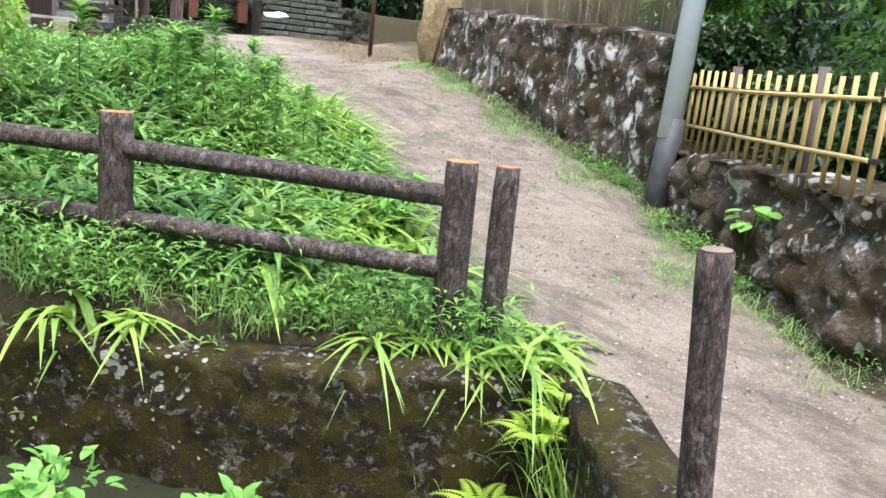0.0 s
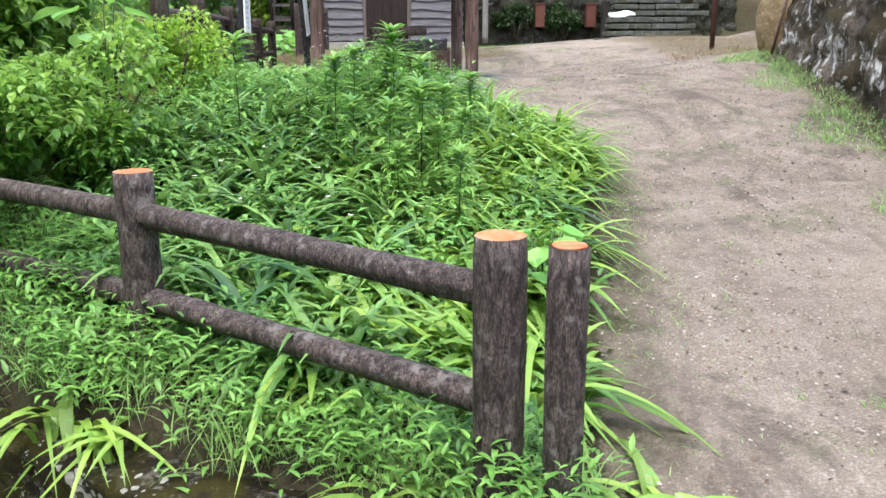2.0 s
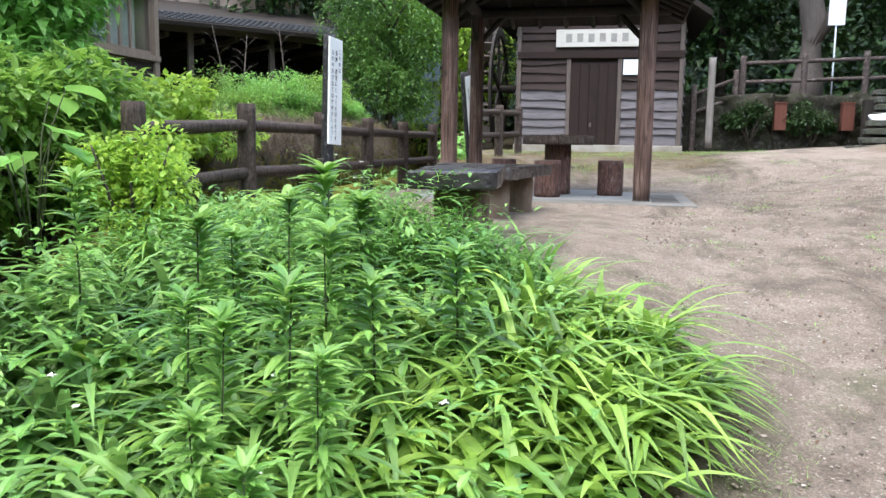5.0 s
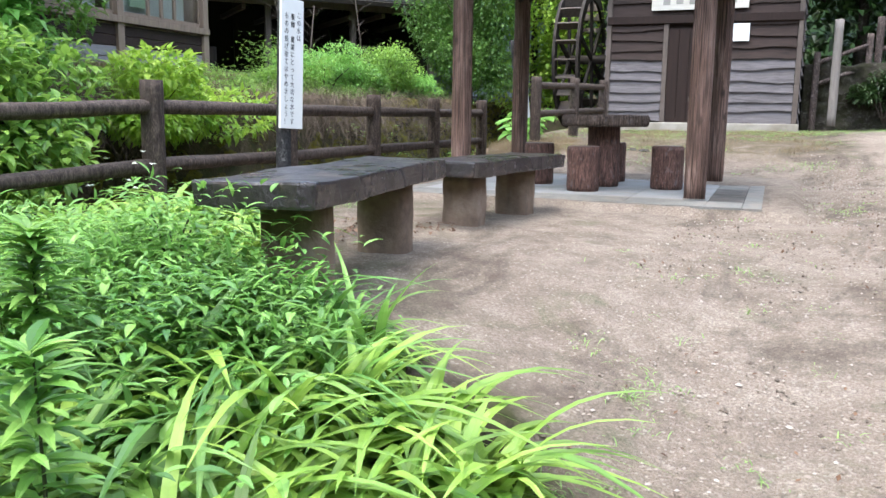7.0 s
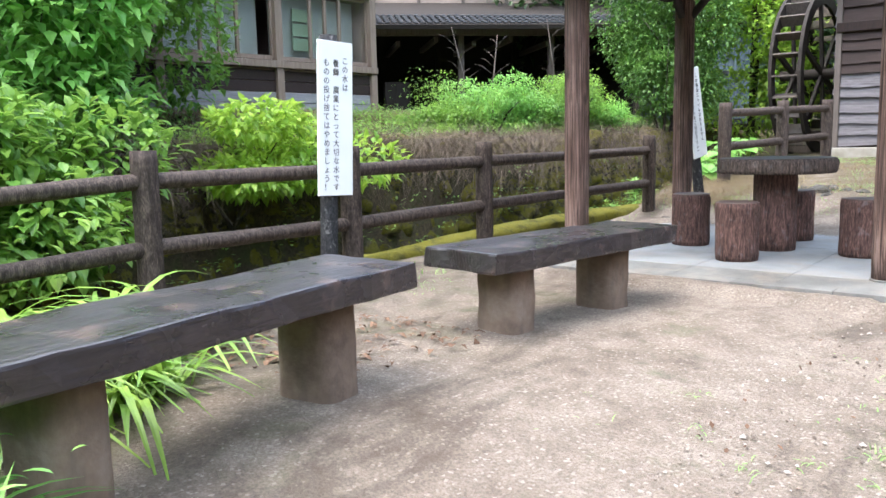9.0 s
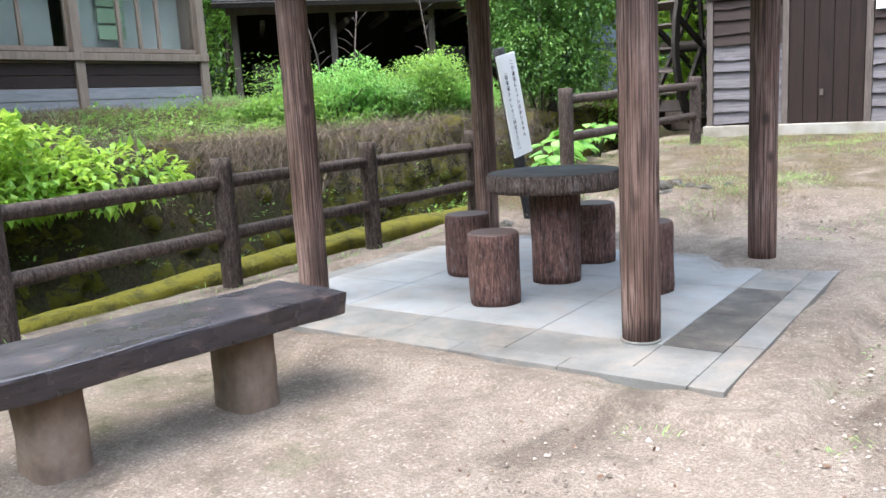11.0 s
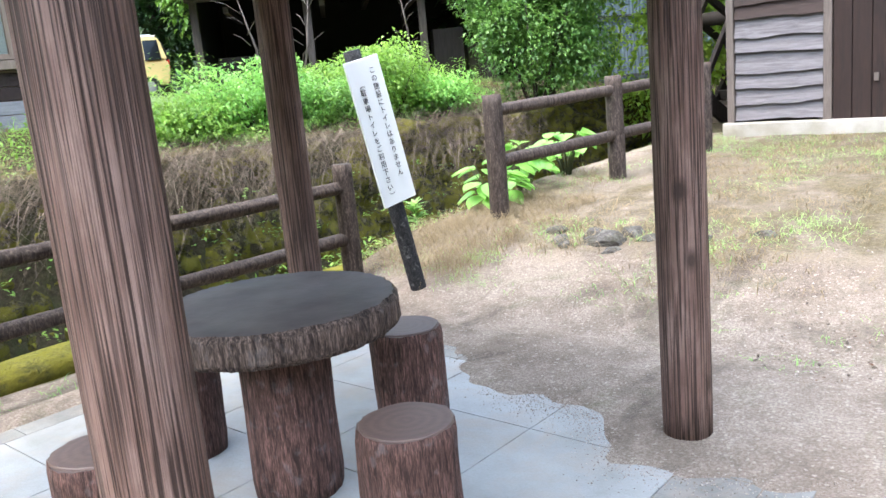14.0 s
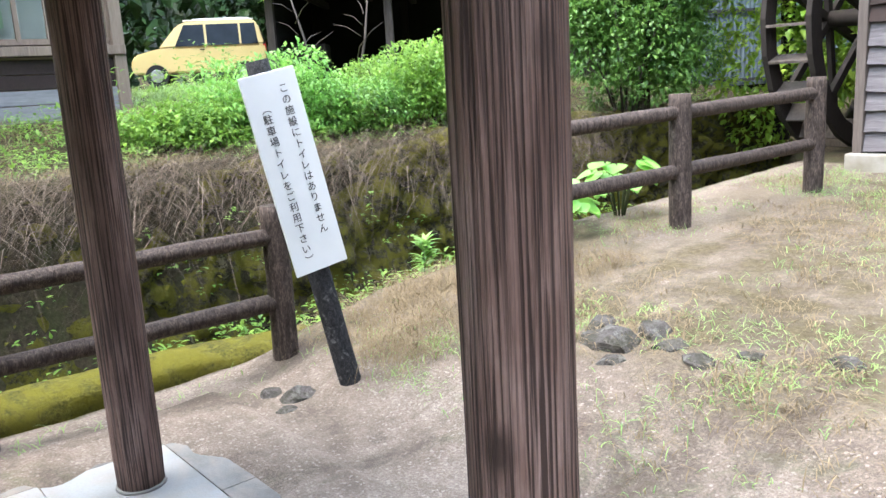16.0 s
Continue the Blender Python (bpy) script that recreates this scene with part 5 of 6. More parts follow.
def blue_shed():
    s = thing("sheet_shed", -6.8, 15.6, 1.1, -35, "blue-grey corrugated sheet shed behind the trees", "shed")
    bm = bmesh.new()
    rows = []
    n = 160
    for k in range(n + 1):
        y = -1.6 + 3.2 * k / n
        rows.append([bm.verts.new((0.02 * math.sin(k * math.pi / 2), y, z)) for z in (0, 2.5)])
    for a, b in zip(rows, rows[1:]):
        bm.faces.new((a[0], b[0], b[1], a[1])).smooth = True
    part("sheet", bm, M["blue_sheet"], s)
    part("body", box(-1.6, 0, 1.22, 3.0, 3.1, 2.44), M["blue_sheet"], s)
    for z in (0.1, 1.3, 2.4):
        part("rail", box(0.05, 0, z, 0.03, 3.2, 0.05), M["steel_band"], s)
    part("roof", add_box(bmesh.new(), 0, 0, 0, 3.8, 3.6, 0.1, 0, pose(-1.5, 0, 2.75, 0, 8, 0)), M["roof_tile"], s)


blue_shed()


def car(m):
    c = new("car")
    c.matrix_world = m
    tagged(c, "small cream-yellow boxy van parked by the house", "car")
    # body profile in x (length) and z, tail at +x
    lower = [(-1.65, 0.35), (1.6, 0.35), (1.66, 0.75), (1.62, 0.98), (-1.0, 0.96), (-1.58, 0.82), (-1.7, 0.6)]
    upper = [(-1.0, 0.96), (1.62, 0.98), (1.5, 1.5), (1.38, 1.62), (-0.3, 1.6), (-0.52, 1.5)]

    def extrude(prof, w, inset, name, mat, parent, bevel=0.04):
        bm = bmesh.new()
        top = max(z for _, z in prof)
        low = min(z for _, z in prof)
        sides = [[bm.verts.new((x, s * (w - inset * (z - low) / (top - low)), z)) for x, z in prof] for s in (-1, 1)]
        bm.faces.new(sides[0])
        bm.faces.new(sides[1][::-1])
        for k in range(len(prof)):
            q = (k + 1) % len(prof)
            bm.faces.new((sides[0][k], sides[1][k], sides[1][q], sides[0][q]))
        bmesh.ops.recalc_face_normals(bm, faces=bm.faces)
        bmesh.ops.bevel(bm, geom=bm.edges[:], offset=bevel, segments=2, affect="EDGES")
        return part(name, bm, mat, parent)

    body = extrude(lower, 0.72, 0.02, "body", M["car_body"], c)
    cabin = extrude(upper, 0.7, 0.1, "cabin", M["car_body"], c)
    part("roof_panel", box(0.53, 0, 1.63, 1.75, 1.1, 0.03, 0.01), M["car_white"], c)
    for s in (-1, 1):
        for x0, x1 in ((-0.6, 0.14), (0.2, 1.0), (1.05, 1.47)):
            bm = bmesh.new()
            lean = 0.26 if x0 < -0.4 else 0.0
            bm.faces.new([bm.verts.new(p) for p in ((x0, s * 0.706, 0.99), (x1, s * 0.706, 0.99), (x1 - (0.05 if x1 > 1.3 else 0), s * 0.627, 1.52), (x0 + lean, s * 0.627, 1.52))])
            bmesh.ops.solidify(bm, geom=bm.faces[:], thickness=0.02)
            part("window", bm, M["car_glass"], cabin)
        part("tail_light", box(1.63, s * 0.6, 0.86, 0.08, 0.1, 0.24, 0.02), M["tail_light"], c)
        for x in (-1.1, 1.08):
            w = part("wheel", tube([(x, s * 0.6, 0.29), (x, s * 0.73, 0.29)], [0.29, 0.28], 20), M["tyre"], c)
            part("hub", tube([(x, s * 0.72, 0.29), (x, s * 0.745, 0.29)], [0.17, 0.15], 14), M["rim_metal"], w)
        part("roof_rail", tube([(-0.1, s * 0.52, 1.65), (1.3, s * 0.52, 1.66)], [0.018, 0.018], 8), M["steel"], c)
        part("door_handle", box(0.06, s * 0.73, 0.9, 0.12, 0.03, 0.03, 0.008), M["tyre"], c)
    part("bumper", box(1.68, 0, 0.45, 0.1, 1.36, 0.18, 0.03), M["steel_band"], c)
    part("rear_window", add_box(bmesh.new(), 0, 0, 0, 0.02, 1.05, 0.42, 0, pose(1.6, 0, 1.24, 0, -13, 0)), M["car_glass"], cabin)


car(pose(-20.1, 10.65, 1.68, 0, 0, 66))

# ---- plants ----


def blades(base, heading, length, width, droop, segs=6, up=1.2, fold=0.25, r=None):
    """Long pointed blades: arrays of bases (n, 3), headings, lengths, widths and droops. Returns verts and faces."""
    n = len(base)
    s = np.linspace(0, 1, segs + 1)[None, :, None]
    h = np.stack([np.cos(heading), np.sin(heading), np.zeros(n)], -1)[:, None, :]
    side = np.stack([-np.sin(heading), np.cos(heading), np.zeros(n)], -1)[:, None, :]
    L, D = length[:, None, None], droop[:, None, None]
    out = L * (0.25 * s + D * 0.75 * s ** 2)
    rise = L * (up * 0.8 * s - D * 0.95 * s ** 2.2)
    mid = base[:, None, :] + h * out + np.array([0, 0, 1.0]) * rise
    w = width[:, None, None] * (np.minimum(1, 0.45 + 2.2 * s) * (1 - s ** 2.2)) * 0.5
    left = mid + side * w + np.array([0, 0, 1.0]) * w * fold
    right = mid - side * w + np.array([0, 0, 1.0]) * w * fold
    v = np.stack([left, mid, right], 2).reshape(n, -1, 3)
    m = 3 * (segs + 1)
    f = []
    for k in range(segs):
        a = 3 * k
        f += [(a, a + 1, a + 4, a + 3), (a + 1, a + 2, a + 5, a + 4)]
    f = np.array(f)[None] + (np.arange(n) * m)[:, None, None]
    return v.reshape(-1, 3), f.reshape(-1, 4)


def leaves(pos, direction, length, width, curl=0.15, fine=False):
    """Pointed leaves with a folded midrib; fine ones have a rounder outline and a bent blade."""
    n = len(pos)
    d = direction / np.linalg.norm(direction, axis=1, keepdims=True)
    ref = np.where(np.abs(d[:, 2:3]) > 0.9, np.array([[1.0, 0, 0]]), np.array([[0, 0, 1.0]]))
    side = np.cross(d, ref)
    side /= np.linalg.norm(side, axis=1, keepdims=True)
    nrm = np.cross(side, d)
    L, W = length[:, None], width[:, None]
    tip = pos + d * L - nrm * L * curl
    if fine:
        rows = [pos]
        for t, w in ((0.2, 0.36), (0.45, 0.5), (0.72, 0.34)):
            c = pos + d * L * t + nrm * L * (0.16 * t - (0.16 + curl) * t * t)
            rows += [c + side * W * w + nrm * W * 0.12, c, c - side * W * w + nrm * W * 0.12]
        v = np.stack(rows + [tip], 1).reshape(-1, 3)
        f = np.array([(0, 1, 2, 2), (0, 2, 3, 3), (1, 4, 5, 2), (2, 5, 6, 3), (4, 7, 8, 5), (5, 8, 9, 6), (7, 10, 8, 8), (8, 10, 9, 9)])
        f = [tuple(dict.fromkeys(q)) for q in f.tolist()]
        tri = np.array([t3 for q in f for t3 in ([q] if len(q) == 3 else [q[:3], (q[0], q[2], q[3])])])
        return v, (tri[None] + (np.arange(n) * 11)[:, None, None]).reshape(-1, 3)
    mid = pos + d * L * 0.45 + nrm * L * 0.04
    a = mid + side * W * 0.5 + nrm * W * 0.14
    b = mid - side * W * 0.5 + nrm * W * 0.14
    v = np.stack([pos, a, mid, b, tip], 1).reshape(-1, 3)
    f = np.array([(0, 1, 2), (0, 2, 3), (1, 4, 2), (2, 4, 3)])[None] + (np.arange(n) * 5)[:, None, None]
    return v, f.reshape(-1, 3)


class Heap:
    """Collects pieces into one mesh."""

    def __init__(self):
        self.v, self.f, self.n = [], [], 0

    def add(self, vf):
        v, f = vf
        self.v.append(v)
        self.f += (f + self.n).tolist()
        self.n += len(v)

    def stuff(self, name, material, label, category):
        if self.n:
            ob = new(name, self.mesh(name, material))
            return tagged(ob, label, category, kind="stuff")

    def mesh(self, name, material):
        me = bpy.data.meshes.new(name)
        me.from_pydata(np.concatenate(self.v).tolist(), [], self.f)
        me.materials.append(material)
        me.update()
        return me


def scatter(n, x0, x1, y0, y1, keep):
    x, y = rng.uniform(x0, x1, n), rng.uniform(y0, y1, n)
    k = keep(x, y)
    x, y = x[k], y[k]
    return np.stack([x, y, ground_height(x, y)], -1)


def tuft(points, per, length, width, droop, up=1.2, spread=0.03, segs=5):
    n = len(points) * per
    base = np.repeat(points, per, 0) + np.concatenate([rng.normal(0, spread, (n, 2)), np.full((n, 1), -0.02)], 1)
    size = np.repeat(rng.uniform(0.7, 1.25, len(points)), per)
    return blades(base, rng.uniform(0, 2 * math.pi, n), rng.uniform(*length, n) * size, rng.uniform(*width, n), rng.uniform(*droop, n), segs, up)


def in_bed(x, y):
    return (x < iris_edge(y) - 0.16) & (x > -1.0 - 0.55 * (y + 9.0) - 1.2) & (0.77 * (y + 9.34) + 0.63 * (x + 1.23) > 0.25) & (y > -9.2) & (y < -5.1) & (ditch_distance(x, y) < -0.35)


# iris bed: light arching blades towards the path, deeper green ones behind
pts = scatter(1000, -3.6, 0.35, -9.3, -5.1, lambda x, y: in_bed(x, y) & (x > iris_edge(y) - 1.9 + 0.5 * np.sin(2.3 * y)) & (y > -8.9))
heap = Heap()
heap.add(tuft(pts, 7, (0.3, 0.58), (0.042, 0.078), (0.5, 1.25), 1.25, 0.06, 7))
heap.stuff("iris_plants", M["iris"], "bed of bright yellow-green arching iris leaves", "irises")
pts = scatter(800, -3.6, -0.4, -8.8, -5.05, lambda x, y: in_bed(x, y) & (x < iris_edge(y) - 1.0))
heap = Heap()
heap.add(tuft(pts, 7, (0.36, 0.7), (0.04, 0.076), (0.4, 1.25), 1.2, 0.05, 7))
heap.stuff("blade_plants", M["iris_deep"], "mass of deep green broad-bladed plants", "plants")
# overhanging clumps on the ditch wall's edge
heap = Heap()
edge = []
for f in (0.04, 0.1, 0.17, 0.22, 0.28, 0.75, 0.82):
    edge.append((-0.95 - 2.3 * f + rng.uniform(-0.05, 0.05), -9.68 + 1.45 * f + rng.uniform(0, 0.1), -1.12))
edge += [(-0.72, -9.52, -1.14), (-0.65, -9.4, -1.14), (-0.9, -9.62, -1.14)]
heap.add(tuft(np.array(edge), 16, (0.3, 0.55), (0.025, 0.045), (0.7, 1.4), 0.9, 0.06, 7))
pts = scatter(50, -0.45, 0.3, -5.9, -5.15, lambda x, y: (x < iris_edge(y) + 0.05))
heap.add(tuft(pts, 9, (0.25, 0.4), (0.025, 0.042), (0.5, 1.1), 1.2, 0.05, 7))
pts = scatter(150, -1.7, -0.55, -5.5, -4.65, lambda x, y: (x > -0.95) | (y < -5.0))
heap.add(tuft(pts, 8, (0.25, 0.45), (0.025, 0.042), (0.5, 1.1), 1.1, 0.05, 7))
pts = scatter(260, -2.95, -1.75, -5.2, -3.2, lambda x, y: (y < -3.7) | (x < -2.3))
heap.add(tuft(pts, 8, (0.36, 0.66), (0.028, 0.05), (0.6, 1.2), 1.2, 0.05, 7))
pts = scatter(120, -0.75, 0.28, -6.2, -5.2, lambda x, y: x < iris_edge(y) - 0.12)
heap.add(tuft(pts, 9, (0.38, 0.64), (0.034, 0.06), (0.45, 1.1), 1.35, 0.05, 8))
pts = np.array([(-2.62, -8.72, -1.12), (-2.78, -8.62, -1.12), (-0.95, -9.68, -1.15), (-0.8, -9.62, -1.15), (-1.12, -9.66, -1.15), (-0.7, -9.5, -1.15)])
heap.add(tuft(pts, 11, (0.34, 0.58), (0.032, 0.055), (0.7, 1.4), 1.1, 0.06, 8))
pts = np.array([(-1.02, -10.05, -1.62), (-1.1, -10.2, -1.66), (-1.18, -10.32, -1.68), (-1.05, -10.15, -1.55), (-1.22, -10.45, -1.7)])
heap.add(tuft(pts, 26, (0.35, 0.62), (0.006, 0.012), (0.1, 0.7), 1.3, 0.06, 6))
heap.stuff("iris_clumps", M["iris"], "drooping iris clumps at the edges of the bed", "irises")


def tall_weed(h, whorls, seed, leaf_len=0.13):
    r = np.random.default_rng(seed)
    stem = tube([(0, 0, 0), (0.01, 0.01, h * 0.5), (0.0, 0.02, h)], [0.006, 0.005, 0.003], 5)
    z = np.repeat(h * (1 - 0.75 * np.linspace(0, 1, whorls) ** 1.6), 7) + r.normal(0, 0.012, whorls * 7)
    a = r.uniform(0, 2 * math.pi, len(z))
    tip = z / h
    d = np.stack([np.cos(a), np.sin(a), 0.15 + 0.9 * (tip - 0.5) + r.normal(0, 0.2, len(z))], -1)
    L = leaf_len * r.uniform(0.7, 1.2, len(z)) * (1.15 - 0.35 * np.abs(tip - 0.7))
    return stem, leaves(np.stack([0 * z, 0 * z, z], -1), d, L, L * 0.24, 0.25, True)


WEEDS = []
for k in range(5):
    stem, lv = tall_weed(0.62 + 0.09 * k, 15 + k, k + 1, 0.135)
    WEEDS.append((mesh_from("stem", stem, M["stem"]), arrays_mesh("leaves", *lv, M["weed_top"])))


def place_weed(x, y, k, scale=1.0):
    w = thing("tall_weed", x, y, gz(x, y), rng.uniform(0, 360), "tall green weed with whorled narrow leaves on dark stem", "weed", "tall weeds")
    part("stem", WEEDS[k][0], None, w)
    part("leaves", WEEDS[k][1], None, w)
    w.scale = (scale,) * 3


n_weeds = 0
while n_weeds < 20:
    x, y = rng.uniform(-3.3, -0.3), rng.uniform(-8.3, -5.4)
    dens = math.exp(-((x + 1.3) ** 2) / 0.9 - ((y + 6.1) ** 2) / 1.0)
    if x < iris_edge(y) - 0.75 and in_bed(np.array([x]), np.array([y]))[0] and rng.random() < 0.06 + dens:
        place_weed(x, y, int(rng.integers(0, 5)), rng.uniform(0.5, 0.98))
        n_weeds += 1


place_weed(-4.3, 5.4, 3, 1.0)
place_weed(-4.15, 5.7, 1, 0.8)


def ferny(points, per, size, spread, hmax, width=0.3):
    """Loose low herbs: small leaves in little mounds."""
    n = len(points) * per
    c = np.repeat(points, per, 0)
    off = rng.normal(0, spread, (n, 3))
    off[:, 2] = rng.uniform(0.0, 1.0, n) ** 0.8 * np.repeat(rng.uniform(0.5, 1, len(points)) * hmax, per)
    d = rng.normal(0, 1, (n, 3))
    d[:, 2] = np.abs(d[:, 2]) * 0.4 + 0.1
    L = rng.uniform(*size, n)
    return leaves(c + off, d, L, L * width, 0.3, True)


# low herbs and grass under the fence
low_area = lambda x, y: (ditch_distance(x, y) < -0.06) & (y < -6.0) & (x < iris_edge(y) - 0.1) & (x > -4.5)
pts = scatter(900, -4.3, -0.6, -9.9, -6.5, lambda x, y: low_area(x, y) & (0.77 * (y + 9.34) + 0.63 * (x + 1.23) < 0.35))
heap = Heap()
heap.add(ferny(pts, 40, (0.03, 0.085), 0.08, 0.34, 0.28))
heap.stuff("herbs", M["weed"], "dense low green herbs under the log fence", "herbs")
pts = scatter(1300, -3.6, -0.55, -9.9, -6.5, lambda x, y: low_area(x, y) & (0.77 * (y + 9.34) + 0.63 * (x + 1.23) < 0.75))
heap = Heap()
heap.add(tuft(pts, 9, (0.18, 0.36), (0.004, 0.008), (0.2, 0.9), 1.2, 0.04, 4))
heap.stuff("fine_grass", M["grass"], "fine blue-green grass round the fence posts", "grass")
heap = Heap()
pts = scatter(330, -3.3, -0.5, -8.2, -4.9, in_bed)
heap.add(ferny(pts, 18, (0.04, 0.09), 0.09, 0.5, 0.38))
pts = scatter(190, -3.0, -1.2, -5.4, -4.4, lambda x, y: (x < -1.6) | (y < -4.85))
heap.add(ferny(pts, 36, (0.03, 0.085), 0.09, 0.4, 0.3))
pts = scatter(900, 0.4, 3.0, -10.4, -5.0, lambda x, y: (x > right_edge(y) - 0.32 + 0.18 * np.sin(4 * y)) & (x < right_edge(y) + 0.03) & (np.sin(2.7 * y) > -0.3))
heap.add(ferny(pts, 26, (0.025, 0.06), 0.06, 0.15, 0.4))
bench_weeds = Heap()
pts = scatter(90, -1.95, -0.8, -5.45, -4.82, lambda x, y: x < 9)
bench_weeds.add(ferny(pts, 48, (0.03, 0.085), 0.1, 0.5, 0.28))
pts = scatter(40, -1.75, -1.1, -5.1, -4.78, lambda x, y: x < 9)
bench_weeds.add(ferny(pts, 40, (0.03, 0.085), 0.09, 0.6, 0.3))
pts = scatter(60, -1.6, -0.7, -5.3, -4.8, lambda x, y: x < 9)
bench_weeds.add(tuft(pts, 8, (0.35, 0.6), (0.022, 0.04), (0.3, 1.0), 1.25, 0.05, 7))
bench_weeds.stuff("bench_weeds", M["weed"], "fresh light green weeds round the bench end", "weeds")
heap.stuff("mixed_weeds", M["weed"], "mixed leafy weeds growing through the bed", "weeds")


def broad_plant(x, y, z, h, n, size, seed, mat="broad", label="low plant with large pale green heart-shaped leaves"):
    r = np.random.default_rng(seed)
    p = thing("broadleaf_plant", x, y, z, 0, label, "plant", "broad-leaved plants")
    bm = bmesh.new()
    for k in range(n):
        a = 2.4 * k + r.uniform(-0.3, 0.3)
        hh = h * r.uniform(0.55, 1.0)
        reach = size * r.uniform(0.5, 1.1)
        tip = Vector((math.cos(a) * reach, math.sin(a) * reach, hh))
        merge(bm, tube([(0, 0, 0), tuple(tip * 0.6 + Vector((0, 0, hh * 0.2))), tuple(tip)], [0.006, 0.005, 0.003], 5))
        lb = bmesh.new()
        rows = []
        outline = (0.05, 0.42, 0.52, 0.45, 0.28, 0.0)
        for i, wdt in enumerate(outline):
            s = i / 5
            row = [lb.verts.new((s * size, k2 * wdt * size, 0.12 * size * abs(k2) - 0.25 * size * s * s)) for k2 in (-1, -0.5, 0, 0.5, 1)]
            rows.append(row)
        for q, w in zip(rows, rows[1:]):
            for i in range(4):
                lb.faces.new((q[i], q[i + 1], w[i + 1], w[i])).smooth = True
        bmesh.ops.transform(lb, matrix=Matrix.Translation(tip) @ pose(0, 0, 0, r.uniform(-15, 15), r.uniform(-5, 25), math.degrees(a)), verts=lb.verts)
        me = mesh_from("leaf", lb, M[mat])
        part("leaf", me, None, p)
    part("stem", bm, M["stem"], p)


broad_plant(-0.78, -8.05, gz(-0.78, -8.05), 0.44, 16, 0.12, 1)
broad_plant(-3.6, -5.0, -0.2, 1.1, 8, 0.24, 2)
broad_plant(-1.5, -4.85, 0.0, 0.36, 8, 0.1, 5)
broad_plant(1.36, -9.15, -0.78, 0.32, 11, 0.11, 6)
broad_plant(-3.3, 5.9, 0.15, 0.62, 24, 0.2, 3, "broad", "butterbur clump with large round leaves by the fence")
broad_plant(-3.2, 5.3, 0.05, 0.58, 22, 0.19, 4, "broad", "butterbur clump with large round leaves by the fence")
broad_plant(-3.25, 6.6, 0.2, 0.62, 22, 0.19, 7, "broad", "butterbur clump with large round leaves by the fence")

# small white flower heads among the weeds
heap = Heap()
pts = np.concatenate([scatter(60, -2.6, -0.6, -8.6, -6.6, in_bed)[:14], scatter(8, -2.1, -1.6, -4.9, -4.5, lambda x, y: x < 9)])
n = len(pts) * 9
a = rng.uniform(0, 2 * math.pi, n)
top = np.repeat(pts + np.stack([0 * pts[:, 0], 0 * pts[:, 0], rng.uniform(0.45, 0.6, len(pts))], -1), 9, 0)
heap.add(leaves(top, np.stack([np.cos(a), np.sin(a), rng.uniform(0.1, 0.7, n)], -1), rng.uniform(0.012, 0.022, n), rng.uniform(0.008, 0.012, n)))
heap.stuff("white_flowers", M["petal"], "small white flower heads among green weeds", "flowers")

# ferns at the ditch's corner
for i, (x, y, z, s) in enumerate(((-1.35, -9.95, -1.7, 0.26), (-1.12, -9.98, -1.36, 0.24), (-0.95, -9.98, -1.4, 0.2), (-1.0, -10.02, -1.28, 0.26), (-0.93, -9.95, -1.2, 0.22), (-1.5, -9.9, -1.78, 0.22), (-3.1, -9.6, -1.95, 0.3), (-2.6, -10.1, -1.95, 0.25))):
    p = thing("fern", x, y, z, rng.uniform(0, 360), "bright green fern on the ditch wall", "fern", "ditch ferns")
    for k in range(7):
        a = 2 * math.pi * k / 7
        t = np.linspace(0.15, 1, 16)
        cx = np.stack([np.cos(a) * t * s, np.sin(a) * t * s, s * (0.7 * t - 0.65 * t ** 2)], -1)
        pos = np.repeat(cx, 2, 0)
        sg = np.tile([1, -1], 16)
        d = np.stack([-np.sin(a) * sg + 0.4 * math.cos(a), np.cos(a) * sg + 0.4 * math.sin(a), 0 * sg], -1)
        L = np.repeat(s * 0.33 * (1.1 - t), 2)
        part("frond", arrays_mesh("frond", *leaves(pos, d, L, L * 0.4), M["lime_leaf"]), None, p)

clump = lambda x, y, s: np.array([noise.noise(Vector((a * s, b * s, 1.7))) for a, b in zip(x, y)])

# sparse tufts on the gravel and along its edges
heap = Heap()
pts = scatter(430, -1.0, 3.0, -9.5, 4.0, lambda x, y: (x > iris_edge(y) + 0.1) & (x < right_edge(y)) & ~((x > -3) & (x < 0.6) & (y > -0.45) & (y < 2.8)) & (rng.random(len(x)) < 0.35 + 0.4 * (x < 0.9)))
heap.add(tuft(pts, 24, (0.03, 0.085), (0.004, 0.008), (0.3, 1.0), 1.1, 0.035, 3))
pts = scatter(1500, -0.9, 0.9, -9.2, -4.8, lambda x, y: (x > iris_edge(y)) & (x < iris_edge(y) + 0.2 + 0.5 * rng.random(len(x))))
heap.add(tuft(pts, 7, (0.03, 0.08), (0.003, 0.006), (0.3, 1.0), 1.1, 0.04, 3))
pts = scatter(4200, 0.2, 4.5, -10.5, 0.5, lambda x, y: (x > right_edge(y) - 0.6 + 0.25 * np.sin(y * 3)) & (x < right_edge(y) + 0.02))
heap.add(tuft(pts, 9, (0.07, 0.24), (0.004, 0.009), (0.3, 1.0), 1.1, 0.05, 4))
pts = scatter(500, -3.3, -1.9, -4.2, 3.4, lambda x, y: (x < -2.6 + 0.3 * np.sin(3 * y)) & ((y < -0.45) | (x < -2.95)))
heap.add(tuft(pts, 8, (0.04, 0.16), (0.003, 0.007), (0.3, 1.0), 1.1, 0.05, 4))
